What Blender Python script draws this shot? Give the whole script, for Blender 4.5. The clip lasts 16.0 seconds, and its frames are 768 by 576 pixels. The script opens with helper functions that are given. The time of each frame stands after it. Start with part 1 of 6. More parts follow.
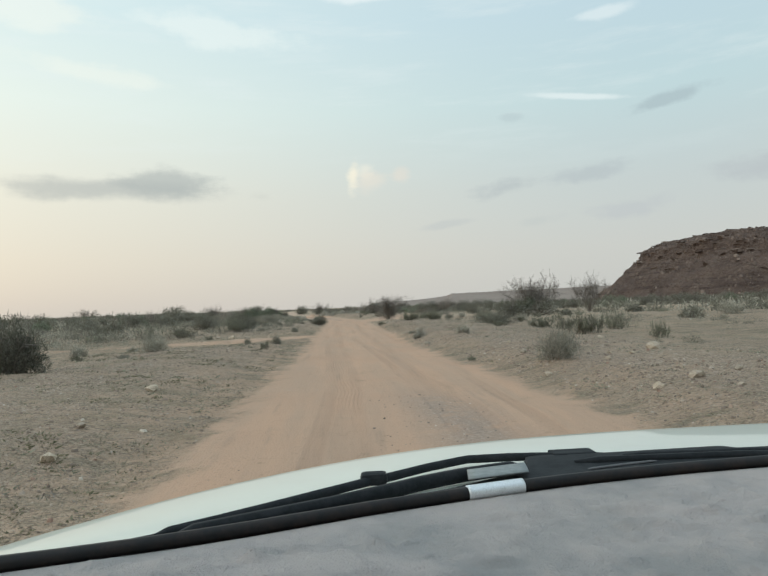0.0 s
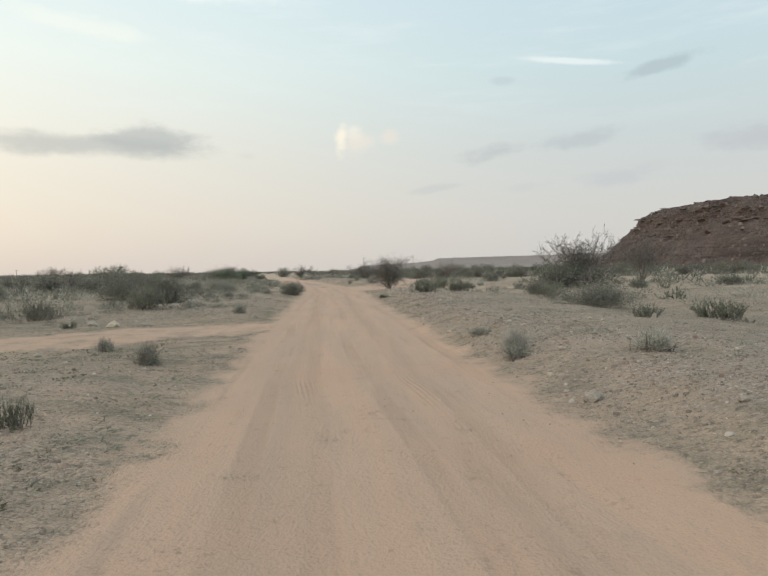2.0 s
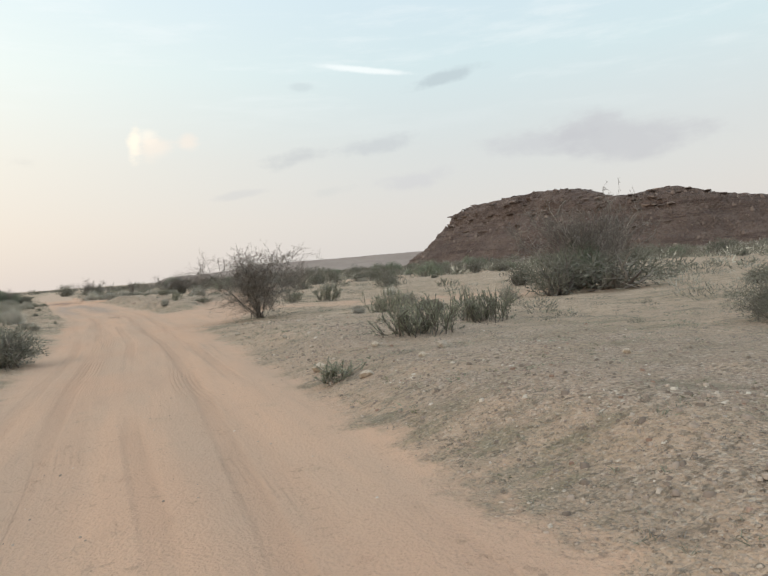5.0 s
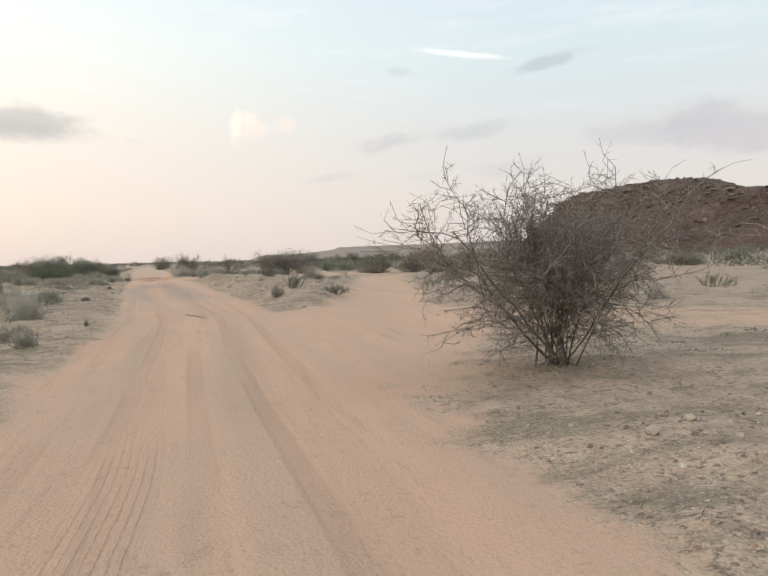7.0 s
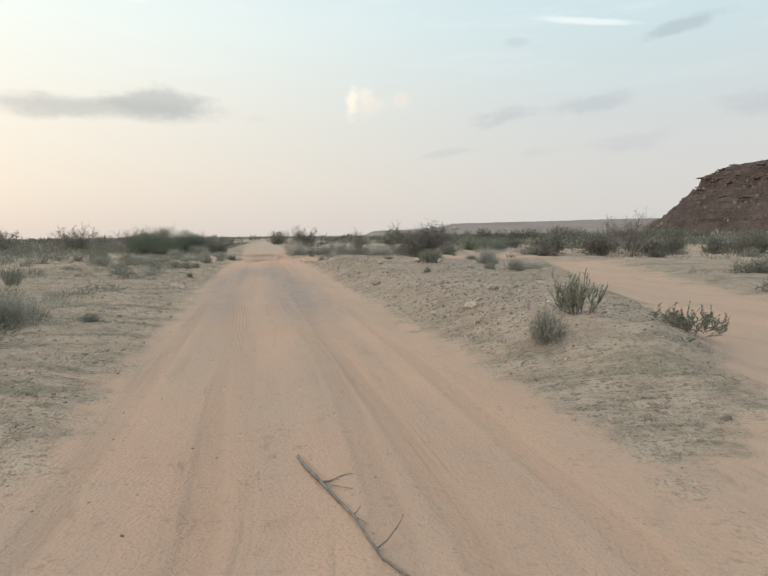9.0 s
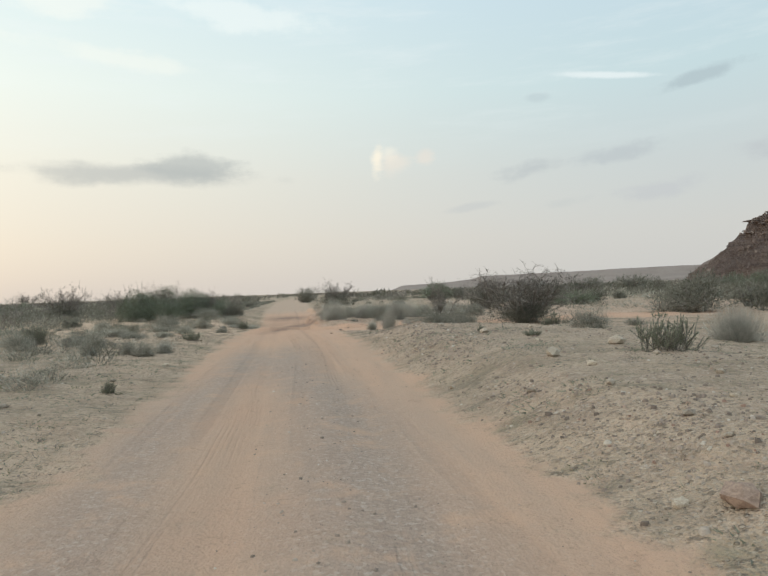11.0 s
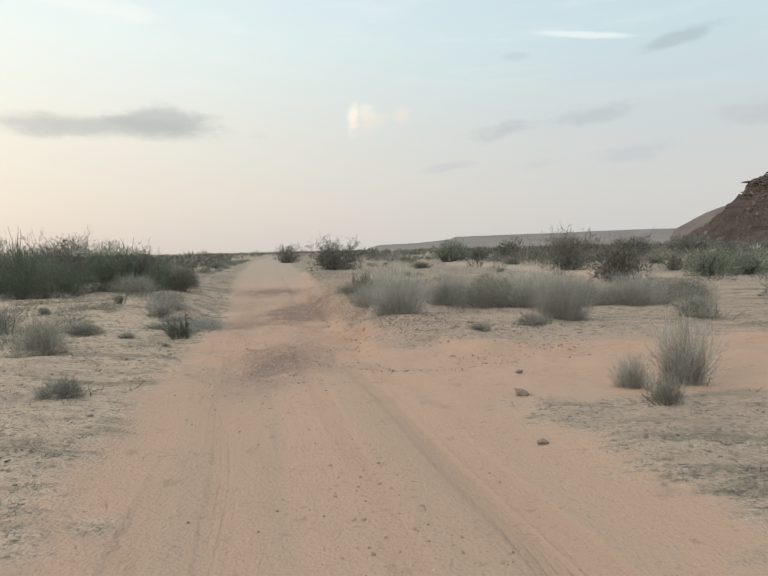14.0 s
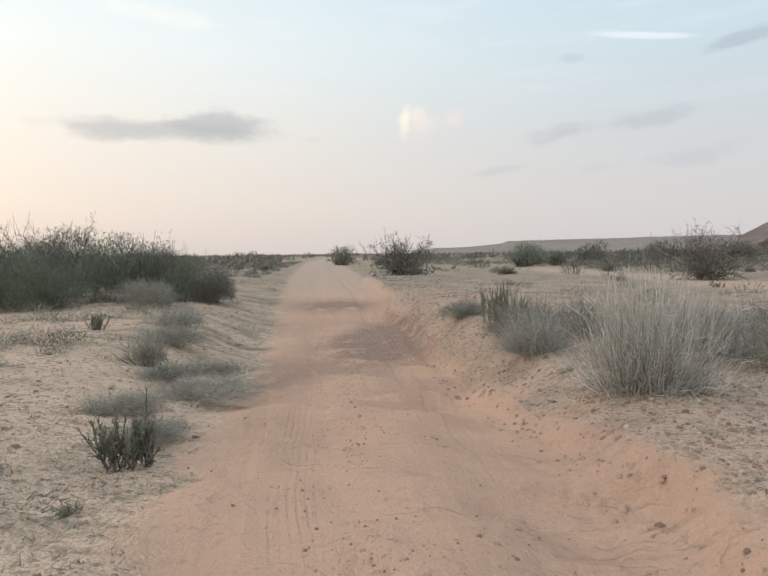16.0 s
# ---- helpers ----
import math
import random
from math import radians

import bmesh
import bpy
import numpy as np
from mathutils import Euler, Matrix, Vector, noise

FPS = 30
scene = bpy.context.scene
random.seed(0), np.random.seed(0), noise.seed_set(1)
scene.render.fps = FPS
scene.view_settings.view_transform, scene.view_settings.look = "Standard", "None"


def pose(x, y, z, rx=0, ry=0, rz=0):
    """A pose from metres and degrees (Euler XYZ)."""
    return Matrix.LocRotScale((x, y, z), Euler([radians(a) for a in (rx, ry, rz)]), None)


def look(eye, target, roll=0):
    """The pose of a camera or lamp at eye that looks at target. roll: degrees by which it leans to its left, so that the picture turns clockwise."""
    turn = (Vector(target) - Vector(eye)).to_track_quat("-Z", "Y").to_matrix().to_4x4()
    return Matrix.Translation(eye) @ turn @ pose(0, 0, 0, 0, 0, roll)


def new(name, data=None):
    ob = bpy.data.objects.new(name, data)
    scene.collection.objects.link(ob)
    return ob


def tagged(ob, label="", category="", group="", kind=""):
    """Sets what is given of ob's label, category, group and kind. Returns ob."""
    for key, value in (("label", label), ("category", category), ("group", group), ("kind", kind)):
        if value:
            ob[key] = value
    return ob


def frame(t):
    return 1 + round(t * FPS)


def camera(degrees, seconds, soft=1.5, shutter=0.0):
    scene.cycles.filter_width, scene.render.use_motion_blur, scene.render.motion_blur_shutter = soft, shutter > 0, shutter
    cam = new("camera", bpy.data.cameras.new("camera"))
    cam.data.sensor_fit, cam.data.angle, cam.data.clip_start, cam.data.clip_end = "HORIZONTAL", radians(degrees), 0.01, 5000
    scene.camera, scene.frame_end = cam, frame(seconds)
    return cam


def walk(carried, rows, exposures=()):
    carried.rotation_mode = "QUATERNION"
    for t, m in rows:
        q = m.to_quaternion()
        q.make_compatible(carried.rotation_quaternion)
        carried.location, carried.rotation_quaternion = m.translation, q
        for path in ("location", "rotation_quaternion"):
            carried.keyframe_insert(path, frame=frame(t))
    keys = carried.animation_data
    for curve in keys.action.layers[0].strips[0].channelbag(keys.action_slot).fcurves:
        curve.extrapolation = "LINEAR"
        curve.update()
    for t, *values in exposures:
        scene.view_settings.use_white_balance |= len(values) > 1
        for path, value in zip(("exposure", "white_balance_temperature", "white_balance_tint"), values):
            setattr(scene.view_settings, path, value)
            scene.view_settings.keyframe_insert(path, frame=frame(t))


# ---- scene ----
cam = camera(62.22, 16.0)
PATH = [
    (0.0, pose(0.000, 0.000, 1.535, 91.635, 2.037, -0.000)),
    (0.5, pose(-0.422, 4.188, 1.559, 92.534, 1.898, 0.777)),
    (1.0, pose(-0.672, 8.336, 1.577, 92.339, 1.763, 0.889)),
    (1.5, pose(-0.821, 12.582, 1.606, 90.686, 1.328, 0.053)),
    (2.0, pose(-0.939, 16.815, 1.586, 88.325, 0.936, -1.236)),
    (2.5, pose(-1.133, 21.018, 1.597, 86.811, 0.968, -1.788)),
    (3.0, pose(-1.321, 25.210, 1.580, 86.448, 0.990, -1.962)),
    (3.5, pose(-1.541, 29.439, 1.529, 86.892, 1.524, -4.804)),
    (4.0, pose(-1.775, 33.622, 1.611, 87.398, 2.070, -11.798)),
    (4.2, pose(-1.890, 35.273, 1.614, 87.646, 2.133, -14.813)),
    (6.3, pose(-2.790, 51.694, 1.580, 88.289, 4.671, -19.187)),
    (6.5, pose(-2.908, 53.229, 1.610, 88.038, 3.448, -16.644)),
    (7.0, pose(-3.203, 57.015, 1.549, 87.169, 1.427, -10.278)),
    (7.5, pose(-3.626, 60.755, 1.594, 86.034, 0.266, -5.561)),
    (8.0, pose(-4.097, 64.392, 1.539, 85.500, 0.091, -2.295)),
    (8.2, pose(-4.304, 65.853, 1.547, 85.128, -0.018, -1.250)),
    (10.3, pose(-6.232, 80.833, 1.623, 86.987, 1.300, 0.477)),
    (10.5, pose(-6.492, 82.138, 1.624, 87.728, 1.707, 0.736)),
    (11.0, pose(-7.190, 85.333, 1.610, 90.206, 2.107, 2.212)),
    (11.5, pose(-8.021, 88.782, 1.590, 91.729, 2.344, 3.769)),
    (12.0, pose(-8.879, 92.394, 1.640, 91.872, 2.449, 3.710)),
    (12.5, pose(-9.635, 95.841, 1.615, 91.015, 2.619, 2.435)),
    (13.0, pose(-10.309, 99.165, 1.612, 89.290, 1.899, 1.164)),
    (13.5, pose(-10.973, 102.320, 1.645, 87.483, 0.955, -0.041)),
    (14.0, pose(-11.586, 105.207, 1.617, 86.499, 1.369, -0.075)),
    (14.5, pose(-12.257, 107.689, 1.653, 86.073, 1.336, 2.154)),
    (15.0, pose(-12.660, 110.004, 1.624, 85.339, 1.470, 4.415)),
    (15.5, pose(-13.137, 112.189, 1.501, 85.468, 1.086, 4.644)),
    (16.0, pose(-13.512, 113.750, 1.499, 86.868, 0.649, 4.392)),
]
walk(cam, PATH, [(0, -0.06, 6370, 5), (0.6, -0.1, 6340, 5), (1.1, -0.1, 6380, 6), (2, 0.02, 6490, 9), (3.5, 0.12, 6560, 11), (4.2, 0.15, 6590, 11), (6.5, 0.25, 6770, 15), (7, 0.25, 6810, 16), (7.5, 0.19, 6690, 14), (8, 0.12, 6550, 11), (10.5, 0.08, 6530, 10), (11, 0, 6450, 8), (12, -0.1, 6270, 4), (12.5, -0.05, 6340, 5), (13, 0, 6410, 7), (13.6, 0.04, 6440, 9), (14.5, 0.02, 6460, 10), (15, 0.02, 6440, 10), (15.5, 0.04, 6420, 11), (16, 0.07, 6400, 14)])

# ---- world, sun and exposure ----
def lin(r, g, b):
    """8-bit display colour to linear."""
    return tuple((c / 12.92 if c <= 0.04045 else ((c + 0.055) / 1.055) ** 2.4) for c in (r / 255, g / 255, b / 255)) + (1.0,)


class Nodes:
    """Short way to write node trees."""

    def __init__(self, tree):
        self.tree = tree

    def put(self, value, socket):
        if hasattr(value, "is_output"):
            self.tree.links.new(value, socket)
        elif value is not None:
            socket.default_value = value

    def node(self, kind, **settings):
        n = self.tree.nodes.new(kind)
        for key, value in settings.items():
            setattr(n, key, value)
        return n

    def math(self, op, a, b=None, c=None, clamp=False):
        n = self.node("ShaderNodeMath", operation=op, use_clamp=clamp)
        for value, socket in zip((a, b, c), n.inputs):
            self.put(value, socket)
        return n.outputs[0]

    def span(self, x, lo, hi, smooth=True):
        n = self.node("ShaderNodeMapRange", interpolation_type="SMOOTHSTEP" if smooth else "LINEAR")
        self.put(x, n.inputs[0]), self.put(lo, n.inputs[1]), self.put(hi, n.inputs[2])
        return n.outputs[0]

    def mix(self, f, a, b, mode="MIX"):
        n = self.node("ShaderNodeMix", data_type="RGBA", blend_type=mode)
        self.put(f, n.inputs[0]), self.put(a, n.inputs[6]), self.put(b, n.inputs[7])
        return n.outputs[2]

    def noise(self, vector, scale, detail=3.0, rough=0.55, out=0):
        n = self.node("ShaderNodeTexNoise")
        self.put(vector, n.inputs["Vector"])
        n.inputs["Scale"].default_value, n.inputs["Detail"].default_value, n.inputs["Roughness"].default_value = scale, detail, rough
        return n.outputs[out]

    def voronoi(self, vector, scale, feature="F1", out="Distance"):
        n = self.node("ShaderNodeTexVoronoi", feature=feature)
        self.put(vector, n.inputs["Vector"])
        n.inputs["Scale"].default_value = scale
        return n.outputs[out]

    def scaled(self, vector, s, turn=(0, 0, 0)):
        n = self.node("ShaderNodeMapping")
        self.put(vector, n.inputs[0])
        n.inputs["Scale"].default_value, n.inputs["Rotation"].default_value = s, turn
        return n.outputs[0]

    def ramp(self, f, stops):
        n = self.node("ShaderNodeValToRGB")
        self.put(f, n.inputs[0])
        e = n.color_ramp.elements
        while len(e) < len(stops):
            e.new(0.5)
        for slot, (pos, col) in zip(e, stops):
            slot.position, slot.color = pos, col
        return n.outputs[0]


world = bpy.data.worlds.new("dusk_sky")
scene.world = world
world.use_nodes = True
W = Nodes(world.node_tree)
world.node_tree.nodes.clear()
coord = W.node("ShaderNodeTexCoord").outputs["Generated"]
xyz = W.node("ShaderNodeSeparateXYZ")
W.put(coord, xyz.inputs[0])
AZ = W.math("MULTIPLY", W.math("ARCTAN2", xyz.outputs[0], xyz.outputs[1]), 57.2958)
EL = W.math("MULTIPLY", W.math("ARCSINE", xyz.outputs[2]), 57.2958)
side = W.span(W.math("DIVIDE", xyz.outputs[0], W.math("SQRT", W.math("ADD", W.math("MULTIPLY", xyz.outputs[0], xyz.outputs[0]), W.math("ADD", W.math("MULTIPLY", xyz.outputs[1], xyz.outputs[1]), 0.0001)))), -0.62, 0.5)
climb = W.math("DIVIDE", EL, 90.0, clamp=True)
warm = W.ramp(climb, [(0.0, lin(218, 207, 198)), (0.05, lin(228, 218, 205)), (0.11, lin(234, 229, 216)), (0.19, lin(235, 242, 235)), (0.27, lin(222, 238, 240)), (1.0, lin(226, 238, 246))])
cool = W.ramp(climb, [(0.0, lin(206, 204, 201)), (0.05, lin(208, 207, 204)), (0.11, lin(204, 210, 210)), (0.19, lin(200, 219, 223)), (0.27, lin(199, 219, 229)), (1.0, lin(208, 226, 240))])
sky_col = W.mix(side, warm, cool)
nishita = W.node("ShaderNodeTexSky", sky_type="NISHITA", sun_disc=False, sun_elevation=radians(14), sun_rotation=radians(-62), altitude=300, air_density=1.2, dust_density=4.0)
drift = W.noise(W.scaled(coord, (1, 1, 3)), 7.0, 5.0, 0.6)
curl = W.noise(coord, 20.0, 5.0, 0.6)
wisps = W.noise(W.scaled(coord, (1.2, 2.0, 9.0), (0, 0.12, 0.5)), 4.0, 6.0, 0.62)
# thin high veil
veil = W.math("MULTIPLY", W.span(wisps, 0.48, 0.72), W.span(EL, 9.0, 20.0))
sky_col = W.mix(W.math("MULTIPLY", veil, 0.3), sky_col, lin(236, 242, 242))


def cloud(col, az, el, half_w, half_h, slope, rgb, cover, fray=1.0, soft=0.9):
    """One cloud at a bearing and height above the horizon, in degrees."""
    u = W.math("SUBTRACT", AZ, az)
    v = W.math("SUBTRACT", W.math("SUBTRACT", EL, el), W.math("MULTIPLY", u, slope))
    u, v = W.math("DIVIDE", u, half_w), W.math("DIVIDE", v, half_h)
    r = W.math("SQRT", W.math("ADD", W.math("MULTIPLY", u, u), W.math("MULTIPLY", v, v)))
    r = W.math("ADD", r, W.math("ADD", W.math("MULTIPLY", W.math("SUBTRACT", drift, 0.5), 2.2 * fray), W.math("MULTIPLY", W.math("SUBTRACT", curl, 0.5), 1.1 * fray)))
    body = W.span(r, 1.15, 1.15 - soft)
    return W.mix(W.math("MULTIPLY", body, cover), col, lin(*rgb))


for args in (
    (-22.3, 10.45, 9.8, 1.15, 0.0, (184, 186, 184), 0.8, 0.75),
    (-18.9, 11.25, 5.6, 1.35, -0.04, (178, 182, 181), 0.75, 0.9, 0.7),
    (-2.35, 11.75, 0.75, 1.75, 0.4, (253, 243, 224), 0.95, 1.2),
    (-1.3, 12.2, 1.3, 1.1, 0.2, (246, 240, 226), 0.6, 1.5),
    (-0.9, 11.3, 1.9, 1.2, 0.0, (240, 228, 214), 0.55),
    (1.9, 11.6, 1.0, 1.0, 0.0, (240, 226, 212), 0.5),
    (17.9, 17.0, 4.9, 0.3, -0.14, (240, 246, 246), 0.7),
    (-1.5, 26.3, 3.6, 0.5, 0.0, (244, 249, 250), 0.7),
    (9.4, 26.0, 0.75, 0.5, 0.2, (246, 250, 250), 0.8),
    (19.4, 25.8, 1.3, 0.4, 0.0, (242, 248, 249), 0.6),
    (20.2, 23.2, 2.6, 0.45, 0.05, (238, 245, 247), 0.6),
    (-14.0, 23.4, 8.0, 1.2, -0.1, (243, 249, 246), 0.6, 1.2),
    (-28.5, 23.4, 5.5, 1.5, -0.05, (246, 248, 240), 0.6, 1.2),
    (-23.8, 19.4, 8.5, 0.9, -0.1, (245, 247, 238), 0.55, 1.2),
    (25.2, 16.0, 3.8, 0.6, 0.16, (172, 186, 192), 0.6, 1.4),
    (12.0, 15.9, 1.2, 0.45, 0.0, (182, 194, 199), 0.35),
    (11.2, 10.0, 3.4, 1.0, 0.12, (186, 191, 194), 0.6, 1.3),
    (18.6, 10.6, 4.4, 1.0, 0.1, (184, 190, 195), 0.55, 1.3),
    (5.6, 7.1, 2.6, 0.4, 0.1, (192, 195, 198), 0.4),
    (22.0, 7.5, 4.2, 1.0, 0.15, (194, 196, 201), 0.5, 1.3),
    (13.5, 6.9, 2.6, 0.6, 0.1, (196, 200, 200), 0.35, 1.3),
    (32.0, 9.6, 5.5, 1.3, -0.02, (188, 191, 196), 0.6),
    (39.0, 9.4, 7.0, 2.0, -0.1, (186, 188, 193), 0.7),
):
    sky_col = cloud(sky_col, *args)
# overcast dome: brighter overhead than at the rim
lift = W.math("ADD", 1.0, W.math("MULTIPLY", W.span(EL, 26.0, 70.0), 0.55))
bg = W.node("ShaderNodeBackground")
bg2 = W.node("ShaderNodeBackground")
W.put(sky_col, bg.inputs[0]), W.put(W.math("MULTIPLY", lift, 0.97), bg.inputs[1])
W.put(nishita.outputs[0], bg2.inputs[0]), W.put(0.012, bg2.inputs[1])
both = W.node("ShaderNodeAddShader")
W.put(bg.outputs[0], both.inputs[0]), W.put(bg2.outputs[0], both.inputs[1])
out = W.node("ShaderNodeOutputWorld")
W.put(both.outputs[0], out.inputs[0])

sun = new("sun", bpy.data.lights.new("sun", "SUN"))
sun.data.energy, sun.data.angle, sun.data.color = 0.85, radians(16), (1.0, 0.9, 0.8)
sun.matrix_world = look((-60, 30, 40), (0, 30 + 32, 14))


# ---- materials ----
def material(name, rough=0.9):
    m = bpy.data.materials.new(name)
    m.use_nodes = True
    n = Nodes(m.node_tree)
    n.bsdf = m.node_tree.nodes["Principled BSDF"]
    n.bsdf.inputs["Roughness"].default_value = rough
    n.bsdf.inputs["Specular IOR Level"].default_value = 0.25
    n.place = n.node("ShaderNodeTexCoord").outputs["Object"]
    n.made = m
    return n


def relief(n, height, strength, distance):
    b = n.node("ShaderNodeBump")
    b.inputs["Strength"].default_value, b.inputs["Distance"].default_value = strength, distance
    n.put(height, b.inputs["Height"])
    n.put(b.outputs[0], n.bsdf.inputs["Normal"])


def attribute(n, name, out="Fac"):
    a = n.node("ShaderNodeAttribute", attribute_name=name)
    return a.outputs[out]


def earth_material():
    n = material("desert_earth", 0.97)
    p = n.place
    broad, mid, fine, grit = n.noise(p, 0.22, 4), n.noise(p, 1.7, 5, 0.6), n.noise(p, 9.0, 4, 0.65), n.noise(p, 60.0, 3, 0.6)
    soil = n.mix(n.span(broad, 0.38, 0.62), (0.31, 0.234, 0.172, 1), (0.395, 0.292, 0.208, 1))
    soil = n.mix(n.math("MULTIPLY", n.span(mid, 0.52, 0.66), 0.6), soil, (0.46, 0.338, 0.244, 1))
    # thin dry grass and litter over the soil
    weed = n.math("MULTIPLY", n.span(n.noise(n.scaled(p, (0.6, 1.0, 1.0)), 0.45, 6, 0.68), 0.46, 0.6), n.span(fine, 0.36, 0.6))
    soil = n.mix(n.math("MULTIPLY", n.span(fine, 0.56, 0.68), 0.65), soil, (0.12, 0.098, 0.072, 1))
    herbs = n.math("MULTIPLY", n.span(n.noise(n.scaled(p, (0.7, 1.5, 1)), 1.1, 7, 0.72), 0.53, 0.62), n.span(n.noise(p, 0.16, 3), 0.36, 0.56))
    bands = n.math("MULTIPLY", n.span(n.noise(n.scaled(p, (0.3, 1.15, 1)), 1.0, 8, 0.72), 0.5, 0.6), n.span(n.noise(p, 0.1, 3), 0.3, 0.5))
    clods = n.math("MULTIPLY", n.span(n.noise(p, 4.2, 6, 0.72), 0.56, 0.66), n.span(broad, 0.3, 0.55))
    soil = n.mix(n.math("MULTIPLY", clods, 0.6), soil, (0.12, 0.102, 0.075, 1))
    # gravel banks
    cells = n.voronoi(p, 34.0, out="Color")
    tone = n.node("ShaderNodeSeparateColor")
    n.put(cells, tone.inputs[0])
    peb = n.ramp(tone.outputs[0], [(0.0, (0.2, 0.15, 0.115, 1)), (0.5, (0.34, 0.25, 0.19, 1)), (0.85, (0.42, 0.335, 0.265, 1)), (1.0, (0.56, 0.49, 0.41, 1))])
    gravel = n.math("MULTIPLY", attribute(n, "gravel"), n.span(n.noise(p, 1.1, 5, 0.7), 0.3, 0.6))
    ground_col = n.mix(n.math("MULTIPLY", gravel, 0.85), soil, peb)
    bare = n.math("SUBTRACT", 1.0, n.math("MULTIPLY", gravel, 0.75), clamp=True)
    blown = n.math("MULTIPLY", attribute(n, "verge"), n.span(n.noise(n.scaled(p, (1, 0.7, 1)), 0.8, 6, 0.68), 0.38, 0.6))
    ground_col = n.mix(n.math("MULTIPLY", blown, 0.8), ground_col, (0.47, 0.325, 0.23, 1))
    # wind-blown sand of the track, with streaks along it
    uv = n.node("ShaderNodeUVMap", uv_map="track").outputs[0]
    streak, streak2 = n.noise(n.scaled(uv, (4.5, 0.22, 1)), 1.0, 6, 0.66), n.noise(n.scaled(uv, (1.3, 0.12, 1)), 1.0, 4, 0.6)
    sand = n.mix(n.span(streak2, 0.36, 0.64), (0.48, 0.31, 0.214, 1), (0.43, 0.293, 0.21, 1))
    sand = n.mix(n.math("MULTIPLY", n.math("MULTIPLY", n.span(streak, 0.52, 0.72), n.span(n.noise(p, 0.5, 4), 0.38, 0.6)), 0.7), sand, (0.33, 0.235, 0.175, 1))
    # fine tread marks and scuffed clods
    across = n.node("ShaderNodeSeparateXYZ")
    n.put(uv, across.inputs[0])
    wander = n.math("ADD", across.outputs[0], n.math("MULTIPLY", n.math("SUBTRACT", n.noise(n.scaled(uv, (0, 0.09, 0)), 1.0, 2), 0.5), 1.1))
    wheels = n.math("MAXIMUM", n.span(n.math("ABSOLUTE", n.math("ADD", wander, 0.85)), 0.3, 0.2), n.span(n.math("ABSOLUTE", n.math("SUBTRACT", wander, 0.8)), 0.28, 0.18))
    lines = n.span(n.math("ADD", n.math("SINE", n.math("MULTIPLY", wander, 95.0)), n.math("MULTIPLY", n.math("SUBTRACT", n.noise(p, 5.0, 4, 0.7), 0.5), 3.0)), -0.2, 0.9)
    tread = n.math("MULTIPLY", n.math("MULTIPLY", lines, wheels), n.span(n.noise(n.scaled(uv, (1.5, 0.22, 1)), 1.0, 5), 0.5, 0.64))
    sand = n.mix(n.math("MULTIPLY", tread, 0.15), sand, (0.3, 0.2, 0.14, 1))
    sand = n.mix(n.math("MULTIPLY", wheels, 0.18), sand, (0.36, 0.235, 0.165, 1))
    lanes = 0.0
    for rate, swing, at in ((0.016, 2.6, -0.9), (0.021, 3.0, 0.75), (0.027, 3.4, 0.1), (0.013, 3.6, 1.4), (0.019, 3.2, -1.5)):
        drift_u = n.math("ADD", across.outputs[0], n.math("MULTIPLY", n.math("SUBTRACT", n.noise(n.scaled(uv, (0, rate, 0)), 1.0, 1), 0.5), swing))
        lane = n.math("MULTIPLY", n.span(n.math("ABSOLUTE", n.math("SUBTRACT", drift_u, at)), 0.15, 0.07), n.span(n.noise(n.scaled(uv, (0.6, rate * 6, 1)), 1.0, 4), 0.4, 0.58))
        lanes = n.math("MAXIMUM", lanes, lane)
    sand = n.mix(n.math("MULTIPLY", lanes, 0.34), sand, (0.355, 0.222, 0.152, 1))
    scuff = n.math("MULTIPLY", n.span(n.noise(n.scaled(p, (1.6, 0.9, 1)), 2.4, 7, 0.75), 0.58, 0.68), n.span(n.noise(p, 0.28, 3), 0.42, 0.6))
    sand = n.mix(n.math("MULTIPLY", scuff, 0.2), sand, (0.29, 0.2, 0.145, 1))
    sand = n.mix(n.math("MULTIPLY", n.span(n.noise(p, 0.35, 4), 0.45, 0.75), 0.5), sand, (0.45, 0.278, 0.19, 1))
    far_y = n.node("ShaderNodeSeparateXYZ")
    n.put(p, far_y.inputs[0])
    beyond = n.span(n.math("ADD", far_y.outputs[1], n.math("MULTIPLY", n.math("SUBTRACT", n.noise(n.scaled(p, (0.5, 1.6, 1)), 0.3, 5, 0.65), 0.5), 34.0)), 130.0, 152.0)
    red_end = n.math("MULTIPLY", n.span(far_y.outputs[1], 98.0, 120.0), n.math("SUBTRACT", 1.0, beyond))
    sand = n.mix(n.math("MULTIPLY", beyond, 0.75), sand, (0.42, 0.312, 0.235, 1))
    sand = n.mix(n.math("MULTIPLY", red_end, 0.75), sand, (0.53, 0.325, 0.22, 1))
    soil_red = n.math("MULTIPLY", n.span(far_y.outputs[1], 46.0, 64.0), n.span(mid, 0.3, 0.56))
    ground_col = n.mix(n.math("MULTIPLY", soil_red, 0.72), ground_col, (0.5, 0.378, 0.275, 1))
    ground_col = n.mix(n.math("MULTIPLY", red_end, n.math("MULTIPLY", n.span(n.noise(p, 0.6, 5, 0.65), 0.28, 0.5), 0.9)), ground_col, n.mix(n.span(across.outputs[0], -1.0, 1.0), (0.67, 0.475, 0.338, 1), (0.54, 0.375, 0.275, 1)))
